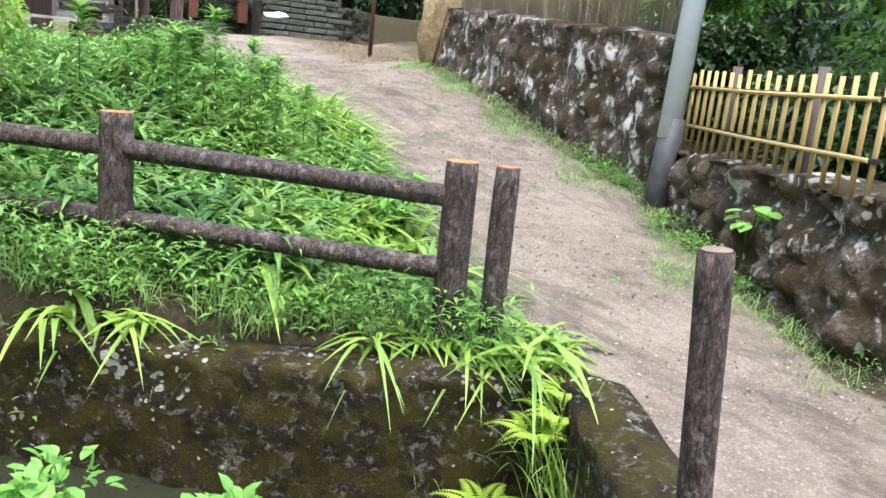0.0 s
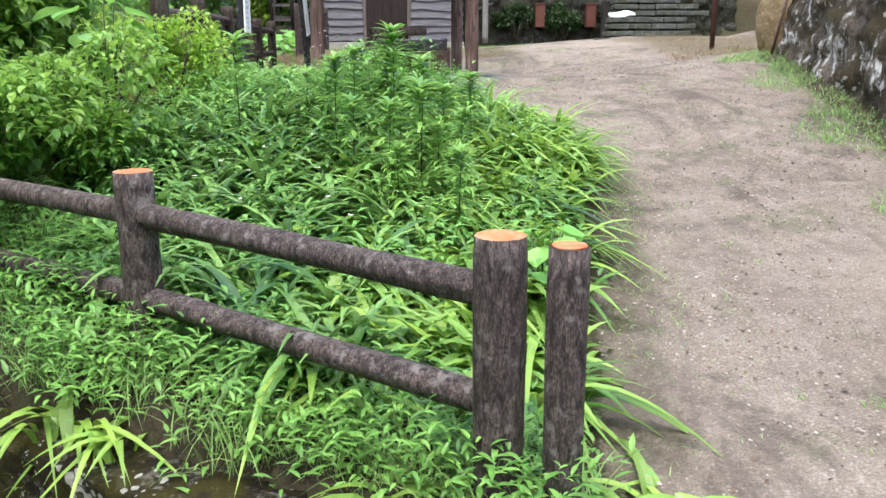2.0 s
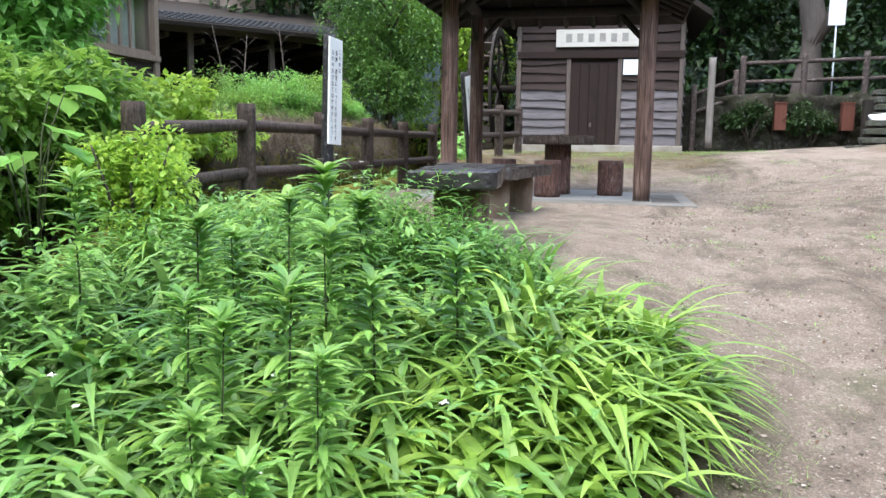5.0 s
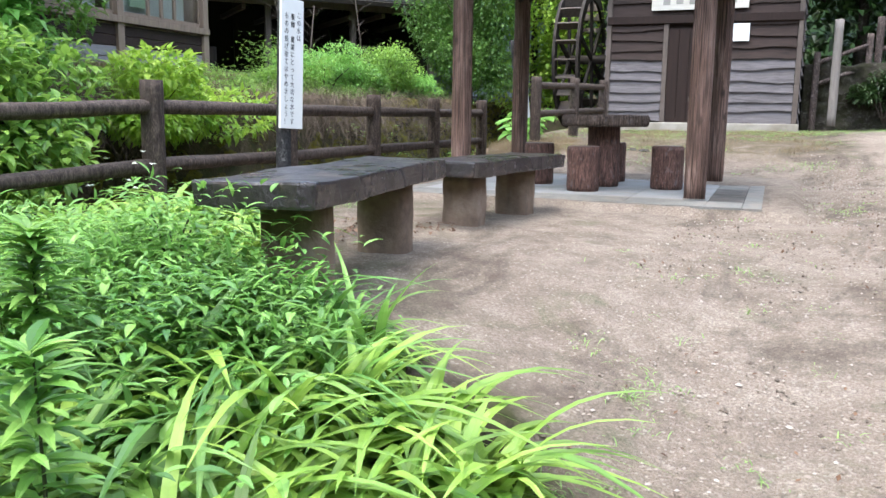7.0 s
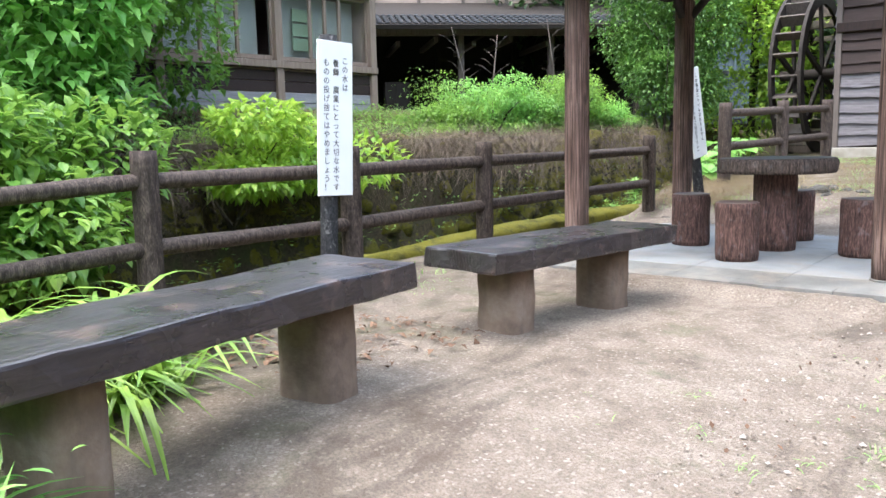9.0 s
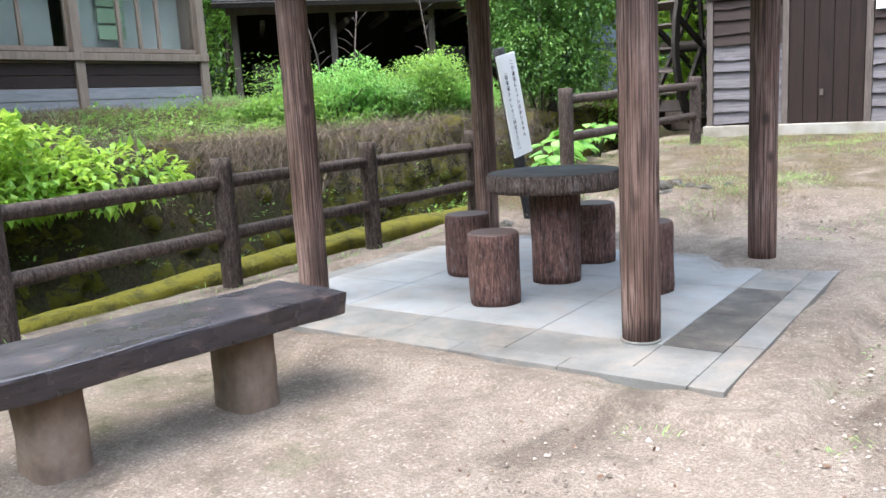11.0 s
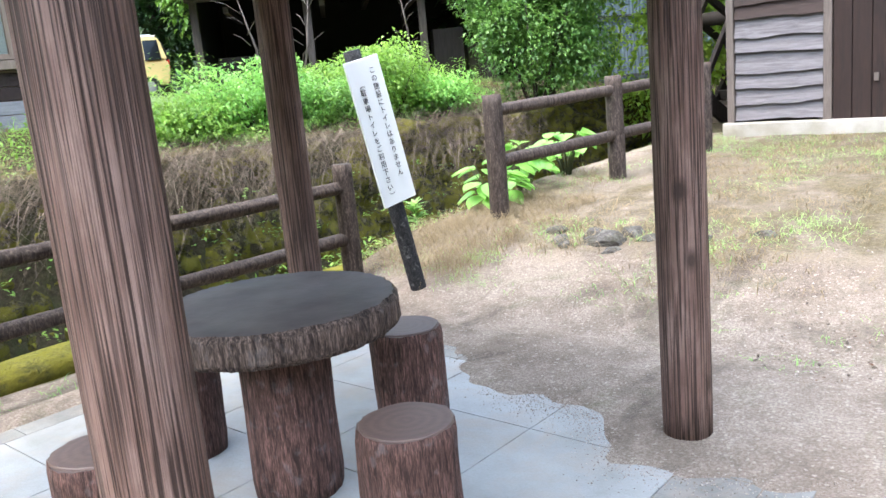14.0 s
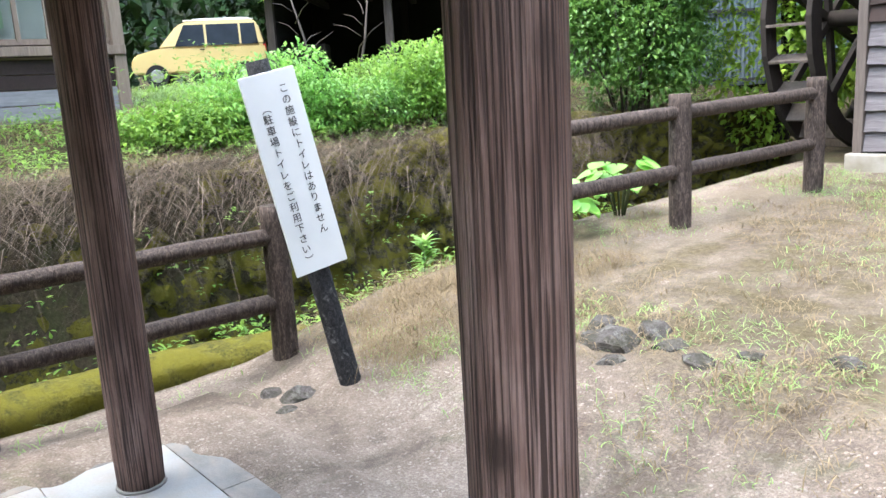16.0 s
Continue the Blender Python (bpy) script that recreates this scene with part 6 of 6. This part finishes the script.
pts = np.array([(-1.38, 0.1, 0.0), (-1.32, 0.13, 0.0), (-1.43, 0.12, 0.0)])
heap.add(tuft(pts, 16, (0.03, 0.08), (0.006, 0.012), (0.5, 1.2), 1.0, 0.03, 3))
pts = scatter(700, -0.6, 3.2, -5.0, 4.0, lambda x, y: ~((x < 0.6) & (y > -0.45) & (y < 2.8)) & (clump(x, y, 1.1) > 0.16))
heap.add(tuft(pts, 12, (0.03, 0.08), (0.004, 0.008), (0.4, 1.1), 1.0, 0.035, 3))
heap.stuff("grass_tufts", M["grass"], "small green grass tufts on the gravel", "grass")
heap = Heap()
pts = scatter(6500, -3.3, 2.2, 3.5, 9.5, lambda x, y: (rng.random(len(x)) < smooth01(3.5, 4.6, y - 0.3 * np.sin(2.2 * x)) * (0.35 + 1.6 * clump(x, y, 1.6))) & (x < 1.6 - 0.05 * y) & (x > -3.2))
heap.add(tuft(pts, 7, (0.05, 0.17), (0.003, 0.006), (0.3, 1.1), 1.1, 0.06, 3))
pts = scatter(800, 3.2, 6.0, 0.4, 7.0, lambda x, y: x > 3.0 + 0.25 * y)
heap.add(tuft(pts, 8, (0.08, 0.25), (0.003, 0.007), (0.3, 1.0), 1.1, 0.06, 3))
pts = scatter(260, -2.4, -0.5, 4.15, 4.9, lambda x, y: clump(x, y, 3.0) > -0.1)
heap.add(tuft(pts, 9, (0.05, 0.2), (0.003, 0.006), (0.3, 1.1), 1.1, 0.05, 3))
pts = scatter(500, -3.35, -2.2, 3.6, 5.6, lambda x, y: x < -2.3)
heap.add(tuft(pts, 14, (0.15, 0.35), (0.002, 0.004), (0.5, 1.2), 1.1, 0.05, 4))
pts = scatter(4200, -9, -6.1, -3, 12, lambda x, y: clump(x, y, 0.9) > -0.2)
heap.add(tuft(pts, 9, (0.12, 0.34), (0.004, 0.009), (0.5, 1.4), 1.1, 0.08, 3))
heap.stuff("straw_grass", M["straw"], "dry straw-coloured grass on the slope", "grass")
heap = Heap()
pts = scatter(5200, -3.3, 2.4, 3.6, 9.6, lambda x, y: (rng.random(len(x)) < 0.15 + 1.3 * clump(x + 9, y, 1.3) + 0.6 * smooth01(6.5, 9, y)))
heap.add(tuft(pts, 8, (0.04, 0.14), (0.003, 0.006), (0.3, 1.0), 1.1, 0.06, 3))
pts = scatter(2400, -18, -6.2, -3, 14, lambda x, y: ~((x > -15) & (x < -8.4) & (y < 5)))
heap.add(tuft(pts, 9, (0.12, 0.4), (0.006, 0.012), (0.3, 1.1), 1.1, 0.1, 3))
pts = scatter(900, -16.5, -11.5, 5.6, 9.2, lambda x, y: np.abs(y - 7.2 - 0.44 * (-12 - x)) < 0.9)
heap.add(tuft(pts, 10, (0.25, 0.5), (0.006, 0.014), (0.3, 1.0), 1.1, 0.12, 3))
pts = scatter(260, -2.5, -0.4, 3.95, 5.0, lambda x, y: clump(x, y, 2.2) > 0.0)
heap.add(tuft(pts, 14, (0.04, 0.13), (0.004, 0.008), (0.3, 1.0), 1.1, 0.05, 3))
heap.stuff("slope_grass", M["grass"], "green grass on the slope and far bank", "grass")

# dead vines and leaves over the far bank's wall
heap = Heap()
n = 22000
y = rng.uniform(-4, 9.8, n)
patch = np.array([noise.noise(Vector((v * 0.9, 3.3, 0))) + 0.6 * noise.noise(Vector((v * 3.1, 8.1, 0))) for v in y])
keep = patch > rng.uniform(-0.6, 0.4, n)
y, patch = y[keep], patch[keep]
n = len(y)
lo = rng.uniform(0, 1, n) ** 2
swell = 0.1 + 0.14 * np.clip(patch + 0.3, 0, 1)
b = np.stack([-5.95 + 0.25 * lo + rng.normal(0, 1, n) * swell, y, 0.93 - 0.5 * lo + rng.normal(0, 0.08, n)], -1)
side = np.where(rng.random(n) < 0.5, 1, -1) * rng.normal(1.3, 0.6, n)
heap.add(blades(b, side, rng.uniform(0.12, 0.6, n) * rng.uniform(0.4, 1.2, n), rng.uniform(0.0025, 0.006, n), rng.uniform(0.3, 2.0, n), 7, 0.5))
# long stems lying and sagging along the edge
n = 2200
b = np.stack([-5.88 + rng.normal(0, 0.18, n), rng.uniform(-4, 9.8, n), 0.9 + rng.normal(0, 0.09, n)], -1)
along = np.where(rng.random(n) < 0.5, 1, -1) * (math.pi / 2 + rng.normal(0, 0.3, n))
heap.add(blades(b, along, rng.uniform(0.4, 1.1, n), rng.uniform(0.003, 0.007, n), rng.uniform(0.3, 1.2, n), 9, 0.45))
heap.stuff("dead_vines", M["dead_vine"], "brown dead vines hanging over the bank", "vines")
heap = Heap()
n = 900
yy = rng.uniform(-4.5, 9, n)
pos = np.stack([rng.uniform(-5.5, -3.7, n), yy, bed_height(yy) + 0.12], -1)
heap.add(ferny(pos, 16, (0.03, 0.09), 0.1, 0.35, 0.4))
pts = scatter(700, -8.2, -6.1, -3.5, 9.5, lambda x, y: clump(x - 4, y, 0.8) > 0.02)
heap.add(ferny(pts, 22, (0.03, 0.08), 0.12, 0.25, 0.45))
pts = scatter(300, -8.2, -6.2, 4.2, 9.6, lambda x, y: clump(x, y + 5, 1.2) > -0.15)
heap.add(ferny(pts, 34, (0.035, 0.1), 0.12, 0.85, 0.32))
pts = np.stack([np.full(90, -5.62), rng.uniform(-3.5, 9, 90), rng.uniform(-0.5, 0.5, 90)], -1)
heap.add(ferny(pts, 7, (0.03, 0.07), 0.06, 0.12, 0.5))
heap.stuff("stream_weeds", M["shrub"], "green weeds growing in the stream bed", "weeds")
heap = Heap()
n = 350
z = rng.uniform(-0.7, 0.5, n)
pos = np.stack([-5.6 - 0.12 * (z + 0.7), rng.uniform(-4, 10, n), z], -1)
d = np.stack([np.abs(rng.normal(0.8, 0.4, n)), rng.normal(0, 0.6, n), rng.normal(-0.4, 0.4, n)], -1)
L = rng.uniform(0.03, 0.08, n)
heap.add(leaves(pos, d, L, L * 0.6))
heap.stuff("wall_moss_leaves", M["moss"], "mossy leaves clinging to the bank wall", "moss")

# fallen leaves by the benches
heap = Heap()
n = 240
pos = scatter(n, -2.4, -1.3, -3.4, -2.3, lambda x, y: x < 9)
d = rng.normal(0, 1, (len(pos), 3)) * (1, 1, 0.25)
L = rng.uniform(0.03, 0.07, len(pos))
heap.add(leaves(pos + (0, 0, 0.012), d, L, L * 0.5))
heap.stuff("fallen_leaves", M["dead_leaf"], "brown fallen leaves between the benches", "leaves")
n = 3400
pos = scatter(n, -2.6, 3.4, -10.5, 4.2, lambda x, y: (x > iris_edge(y)) & (x < right_edge(y)) & ~((x > -3) & (x < 0.55) & (y > -0.45) & (y < 2.8)))
heap = Heap()
d = rng.normal(0, 1, (len(pos), 3)) * (1, 1, 0.5)
L = rng.uniform(0.008, 0.03, len(pos))
heap.add(leaves(pos + (0, 0, 0.006), d, L, L * 0.7, -0.2))
heap.stuff("litter", M["dead_leaf"], "scattered bark chips and leaf bits on gravel", "litter")


# ---- shrubs and trees ----
def crown(center, radii, n, size, seed, width=0.55, lumps=9, fine=False):
    """A crown of many leaves gathered in lumps with gaps between them."""
    r = np.random.default_rng(seed)
    c = np.array(center)
    dirs = r.normal(0, 1, (lumps, 3))
    dirs /= np.linalg.norm(dirs, axis=1, keepdims=True)
    cent = dirs * np.array(radii) * r.uniform(0.35, 0.85, (lumps, 1))
    rad = r.uniform(0.3, 0.52, lumps)
    k = r.integers(0, lumps, n)
    q = r.normal(0, 1, (n, 3))
    q /= np.linalg.norm(q, axis=1, keepdims=True)
    shell = r.uniform(0.55, 1.0, n) ** 0.6
    p = cent[k] + q * (rad[k] * shell)[:, None] * np.array(radii)
    d = q * (1, 1, 0.4) + r.normal(0, 0.7, (n, 3)) + np.array([0, 0, -0.12])
    L = r.uniform(*size, n)
    return leaves(c + p, d, L, L * width, 0.15, fine)


def shrub(x, y, z, radii, n, size, mat, label, seed, lumps=9, fine=False):
    s = thing("shrub", x, y, z, 0, label, "shrub", "shrubs")
    bm = bmesh.new()
    r = random.Random(seed)
    for k in range(6):
        a = k * 1.05
        merge(bm, tube([(0, 0, -0.1), (math.cos(a) * radii[0] * 0.3, math.sin(a) * radii[1] * 0.3, radii[2] * 0.7),
                        (math.cos(a) * radii[0] * 0.6, math.sin(a) * radii[1] * 0.6, radii[2] * (1.1 + 0.5 * r.random()))], [0.02, 0.014, 0.005], 5))
    part("twig_frame", bm, M["trunk"], s)
    part("foliage", arrays_mesh("foliage", *crown((0, 0, radii[2] * 1.05), radii, n, size, seed, lumps=lumps, fine=fine), M[mat]), None, s)


def tree(x, y, z, h, r, n, size, mat, label, seed, trunk_r=0.14, low=0.45, lumps=16):
    t = thing("tree", x, y, z, 0, label, "tree", "trees")
    q = random.Random(seed)
    bm = tube([(0, 0, -0.3), (0.05, 0.03, h * 0.3), (q.uniform(-0.2, 0.2), q.uniform(-0.2, 0.2), h * 0.62), (q.uniform(-0.4, 0.4), q.uniform(-0.4, 0.4), h * 0.92)],
              [trunk_r * 1.25, trunk_r, trunk_r * 0.65, trunk_r * 0.15], 10)
    for k in range(7):
        a = k * 2.4 + seed
        z0 = h * (0.3 + 0.07 * k)
        merge(bm, tube([(0, 0, z0), (math.cos(a) * r * 0.4, math.sin(a) * r * 0.4, z0 + h * 0.12), (math.cos(a) * r * 0.8, math.sin(a) * r * 0.8, z0 + h * 0.2)],
                       [trunk_r * 0.45, trunk_r * 0.28, trunk_r * 0.06], 6))
    part("trunk", bm, M["trunk"], t)
    zc = h * (1 + low) / 2
    part("crown", arrays_mesh("crown", *crown((0, 0, zc), (r, r, h * (1 - low) / 2 + 0.3), n, size, seed, lumps=lumps), M[mat]), None, t)


# between the fence and the far bank, left of the notice sign
shrub(-5.9, -0.4, 0.15, (1.25, 1.7, 0.58), 8500, (0.07, 0.15), "lime_leaf", "bright lime-green leafy shrub over the stream", 11, 14)
shrub(-6.6, -2.2, 0.2, (1.4, 1.4, 1.4), 8500, (0.1, 0.21), "broad", "large green leafy shrub over the stream", 12, 16)
shrub(-5.0, -3.2, -0.3, (1.0, 1.2, 0.9), 7500, (0.07, 0.15), "shrub", "green leafy shrub behind the log fence", 13, 14, True)
shrub(-5.2, -5.2, -0.5, (1.2, 1.3, 1.2), 8500, (0.06, 0.13), "shrub", "green leafy shrub behind the log fence", 14, 14)
shrub(-3.1, -4.75, -0.1, (0.4, 0.42, 0.42), 3400, (0.03, 0.06), "lime_leaf", "yellowish twiggy shrub beside the fence", 15, 10, True)
shrub(-3.35, -6.5, -0.55, (0.65, 0.75, 0.5), 5200, (0.04, 0.09), "shrub", "dense green shrub behind the iris bed", 17, 12, True)
shrub(-4.3, -6.6, -0.9, (0.9, 0.9, 0.9), 6500, (0.05, 0.11), "shrub", "dense green shrub at the ditch", 16, 12)
tree(-7.5, -0.7, 0.9, 4.6, 1.8, 11500, (0.08, 0.16), "tree_leaf", "leafy broad tree in front of the house", 21, 0.09, 0.1, 18)
tree(-7.3, -4.2, 0.9, 5.5, 2.3, 7500, (0.1, 0.22), "tree_leaf", "leafy broad tree on the far bank", 22, 0.12, 0.1, 18)
tree(-6.5, -8.2, -0.5, 5.5, 2.2, 6500, (0.1, 0.22), "tree_leaf", "leafy broad tree beyond the ditch", 23, 0.12, 0.08, 18)
tree(-8.5, -11.5, -1.0, 6.5, 2.6, 6500, (0.12, 0.24), "shaded_leaf", "dark leafy tree beyond the ditch", 24, 0.16, 0.1, 18)
tree(-18.4, 13.4, 1.6, 5.6, 1.9, 6500, (0.14, 0.26), "tree_leaf", "leafy green tree beside the parked van", 25, 0.1, 0.02, 18)
# green mound before the shed
for i, (x, y) in enumerate(((-7.1, 4.6), (-6.9, 5.6), (-6.8, 6.6), (-6.6, 7.6), (-6.5, 8.5), (-7.9, 6.2), (-7.7, 7.6), (-7.4, 9.0))):
    shrub(x, y, 0.95, (0.7 + 0.15 * (i % 2), 0.8, (0.24, 0.48, 0.34, 0.54, 0.28)[i % 5]), 6500, (0.035, 0.085), ("shrub", "broad", "weed")[i % 3], "fresh green leafy mound on the far bank", 30 + i, 34)
tree(-6.0, 10.6, 0.9, 4.4, 1.45, 17000, (0.07, 0.13), "deep_leaf", "dark green leafy tree beside the stream", 36, 0.08, 0.02, 22)
shrub(-6.0, 10.2, 0.7, (1.2, 1.3, 1.4), 11000, (0.06, 0.11), "deep_leaf", "dense dark green shrub at the stream bank", 39, 14)
tree(-5.1, 12.6, 0.7, 5.0, 1.9, 10000, (0.1, 0.2), "lime_leaf", "bright green leafy tree behind the waterwheel", 37, 0.1, 0.05, 16)
tree(-2.2, 14.6, 0.6, 7.0, 2.6, 6500, (0.12, 0.24), "tree_leaf", "leafy tree behind the hut", 38, 0.16, 0.2, 16)
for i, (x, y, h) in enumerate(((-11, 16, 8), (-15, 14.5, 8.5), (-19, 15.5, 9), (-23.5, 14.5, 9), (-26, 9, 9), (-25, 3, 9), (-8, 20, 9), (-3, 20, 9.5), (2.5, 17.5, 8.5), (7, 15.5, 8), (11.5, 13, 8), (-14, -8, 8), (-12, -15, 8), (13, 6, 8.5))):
    tree(x, y, gz(x, y), h, 3.0, 5200, (0.2, 0.42), "shaded_leaf", "dark forest tree at the edge of the place", 50 + i, 0.2, 0.12, 18)
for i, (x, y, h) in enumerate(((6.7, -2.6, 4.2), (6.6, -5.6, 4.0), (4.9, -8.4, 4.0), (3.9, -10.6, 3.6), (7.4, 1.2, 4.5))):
    tree(x, y, gz(x, y), h, 1.6, 5200, (0.1, 0.2), "shaded_leaf" if i != 2 else "tree_leaf", "dark leafy garden tree behind the fence", 80 + i, 0.09, 0.03, 16)
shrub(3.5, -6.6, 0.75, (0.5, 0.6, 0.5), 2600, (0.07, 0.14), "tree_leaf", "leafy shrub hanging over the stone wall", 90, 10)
shrub(2.9, -7.6, -0.35, (0.5, 0.7, 0.6), 2400, (0.07, 0.14), "shaded_leaf", "dark shrub behind the bamboo fence", 91, 10)
shrub(2.35, -9.0, -0.4, (0.6, 0.9, 0.45), 2600, (0.07, 0.14), "shaded_leaf", "dark shrub behind the bamboo fence", 92, 10)
for i, (x, y) in enumerate(((3.7, 10.0), (2.4, 9.95), (5.2, 10.1))):
    shrub(x, y, 0.75, (0.6, 0.3, 0.42), 2200, (0.05, 0.1), "shaded_leaf", "clipped dark shrub on the stone bank", 94 + i, 9)
t = thing("old_tree_trunk", 4.0, 12.6, 1.7, 0, "thick pale old tree trunk behind the upper fence", "tree")
part("trunk", tube([(0, 0, -0.3), (0.05, 0, 0.6), (0.1, 0.1, 2.0), (-0.3, 0.1, 4.2)], [0.5, 0.36, 0.3, 0.24], 14), M["frame_wood"], t)
part("limb", tube([(0.05, 0.05, 1.4), (0.7, 0.1, 2.4), (1.3, 0.2, 3.8)], [0.2, 0.15, 0.09], 10), M["frame_wood"], t)
part("crown", arrays_mesh("crown", *crown((0, 0, 5.2), (3.0, 2.6, 1.6), 5200, (0.15, 0.3), 99, lumps=16), M["shaded_leaf"]), None, t)


def dead_sapling(x, y, z, h, lean, seed):
    r = random.Random(seed)
    t = thing("dead_sapling", x, y, z, 0, "bare grey dead sapling before the open shed", "sapling", "dead saplings")
    top = Vector((lean * 0.3, lean, h))
    part("stem", tube([(0, 0, -0.2), tuple(top * 0.5 + Vector((0.04, 0.05, 0))), tuple(top)], [0.024, 0.017, 0.006], 7), M["frame_wood"], t)
    for k in range(7):
        p = top * (0.35 + 0.09 * k)
        a = r.uniform(0, 6.3)
        q = p + Vector((math.cos(a), math.sin(a), r.uniform(0.3, 0.9))) * r.uniform(0.2, 0.45)
        part("twig", tube([tuple(p), tuple((p + q) / 2 + Vector((0, 0, 0.04))), tuple(q)], [0.007, 0.005, 0.002], 5), M["frame_wood"], t)


for x, y, z, h, lean, seed in ((-8.6, 7.1, 1.3, 1.65, -0.3, 1), (-8.6, 7.65, 1.3, 1.6, 0.35, 2), (-8.6, 10.3, 1.3, 2.1, -0.2, 3)):
    dead_sapling(x, y, z, h, lean, seed)


# ---- the wood all round ----
def woods():
    n = 52000
    r = np.random.default_rng(5)
    a = r.uniform(radians(-12), radians(222), n)
    dist = r.uniform(19, 34, n)
    x, y = -3 + dist * np.cos(a), 2 + dist * np.sin(a)
    keep = ~((x < -15) & (y > 5) & (y < 14.5) & (dist < 22.5))
    x, y, a = x[keep], y[keep], a[keep]
    n = len(x)
    z = ground_height(x, y) + 13 * r.uniform(0, 1, n) ** 1.1
    d = r.normal(0, 1, (n, 3)) + np.stack([-np.cos(a), -np.sin(a), -0.4 + 0 * a], -1)
    L = r.uniform(0.45, 0.95, n)
    h = Heap()
    h.add(leaves(np.stack([x, y, z], -1), d, L, L * 0.5))
    h.stuff("far_woods", M["shaded_leaf"], "dark dense woods closing the place all round", "woods")


woods()


def backdrop():
    bm = bmesh.new()
    rows = []
    for k in range(49):
        a = 2 * math.pi * k / 48
        rows.append([bm.verts.new((-3 + 52 * math.cos(a), 2 + 52 * math.sin(a), z)) for z in (-3, 20)])
    for a, b in zip(rows, rows[1:]):
        bm.faces.new((a[0], b[0], b[1], a[1]))
    tagged(part("backdrop", bm, M["shaded_leaf"]), "dark wooded hillside in the distance", "hillside", kind="structure")


backdrop()


# plants in the ditch
for i, (x, y, r) in enumerate(((-3.2, -9.75, 0.34), (-2.7, -9.98, 0.26), (-3.7, -9.3, 0.34), (-2.2, -10.25, 0.2))):
    shrub(x, y, -2.0, (r, r, r * 1.25), 900, (0.05, 0.1), "broad", "bright green leafy herb growing in the ditch", 120 + i, 10, True)


# loose pebbles on the path
def pebbles():
    n = 21000
    p = scatter(n, -2.4, 3.2, -10.8, 4.6, lambda x, y: (x > iris_edge(y) - 0.05) & (x < right_edge(y)) & ~((x > -2.8) & (x < 0.55) & (y > -0.45) & (y < 2.75)) & ((x > -1.8) | (y > -4.5)))
    gx = rng.uniform(-1.6, 0.6, 6000)
    gy = np.interp(gx, [-1.5, -0.93, -0.45, -0.19, 0.1, 0.35, 0.6], [2.7, 2.3, 2.2, 1.95, 1.95, 2.05, 2.2]) - np.abs(rng.normal(0, 0.12, 6000)) + 0.08
    p = np.concatenate([p, np.stack([gx, gy, np.full(6000, -0.002)], -1)])
    n = len(p)
    grain = np.where(np.arange(n) < n - 6000, 1.0, 0.3)[:, None, None]
    o = np.array([(1, 0, 0), (-1, 0, 0), (0, 1, 0), (0, -1, 0), (0, 0, 1), (0, 0, -1)], float)
    size = rng.uniform(0.004, 0.015, (n, 1, 1)) * rng.uniform(0.5, 1, (n, 1, 1)) * rng.uniform(0.6, 1.3, (n, 1, 3)) * grain
    turn = rng.uniform(0, 2 * math.pi, n)
    c, s = np.cos(turn), np.sin(turn)
    v = o[None] * size * rng.uniform(0.75, 1.25, (n, 6, 1))
    x, y = v[..., 0] * c[:, None] - v[..., 1] * s[:, None], v[..., 0] * s[:, None] + v[..., 1] * c[:, None]
    v = np.stack([x, y, v[..., 2] * 0.7], -1) + p[:, None, :] + np.array([0, 0, 0.004])
    f = np.array([(0, 2, 4), (2, 1, 4), (1, 3, 4), (3, 0, 4), (2, 0, 5), (1, 2, 5), (3, 1, 5), (0, 3, 5)])[None] + (np.arange(n) * 6)[:, None, None]
    g = Nodes("loose_pebbles")
    geo = g.add("ShaderNodeNewGeometry")
    mat = g.done(g.ramp(geo.outputs["Random Per Island"], [(0.0, (0.1, 0.078, 0.062)), (0.6, (0.26, 0.213, 0.178)), (1.0, (0.44, 0.39, 0.345))]), 0.9)
    stuff("gravel", v.reshape(-1, 3), f.reshape(-1, 3), mat, "loose beige and grey pebbles on the path", "gravel")


pebbles()
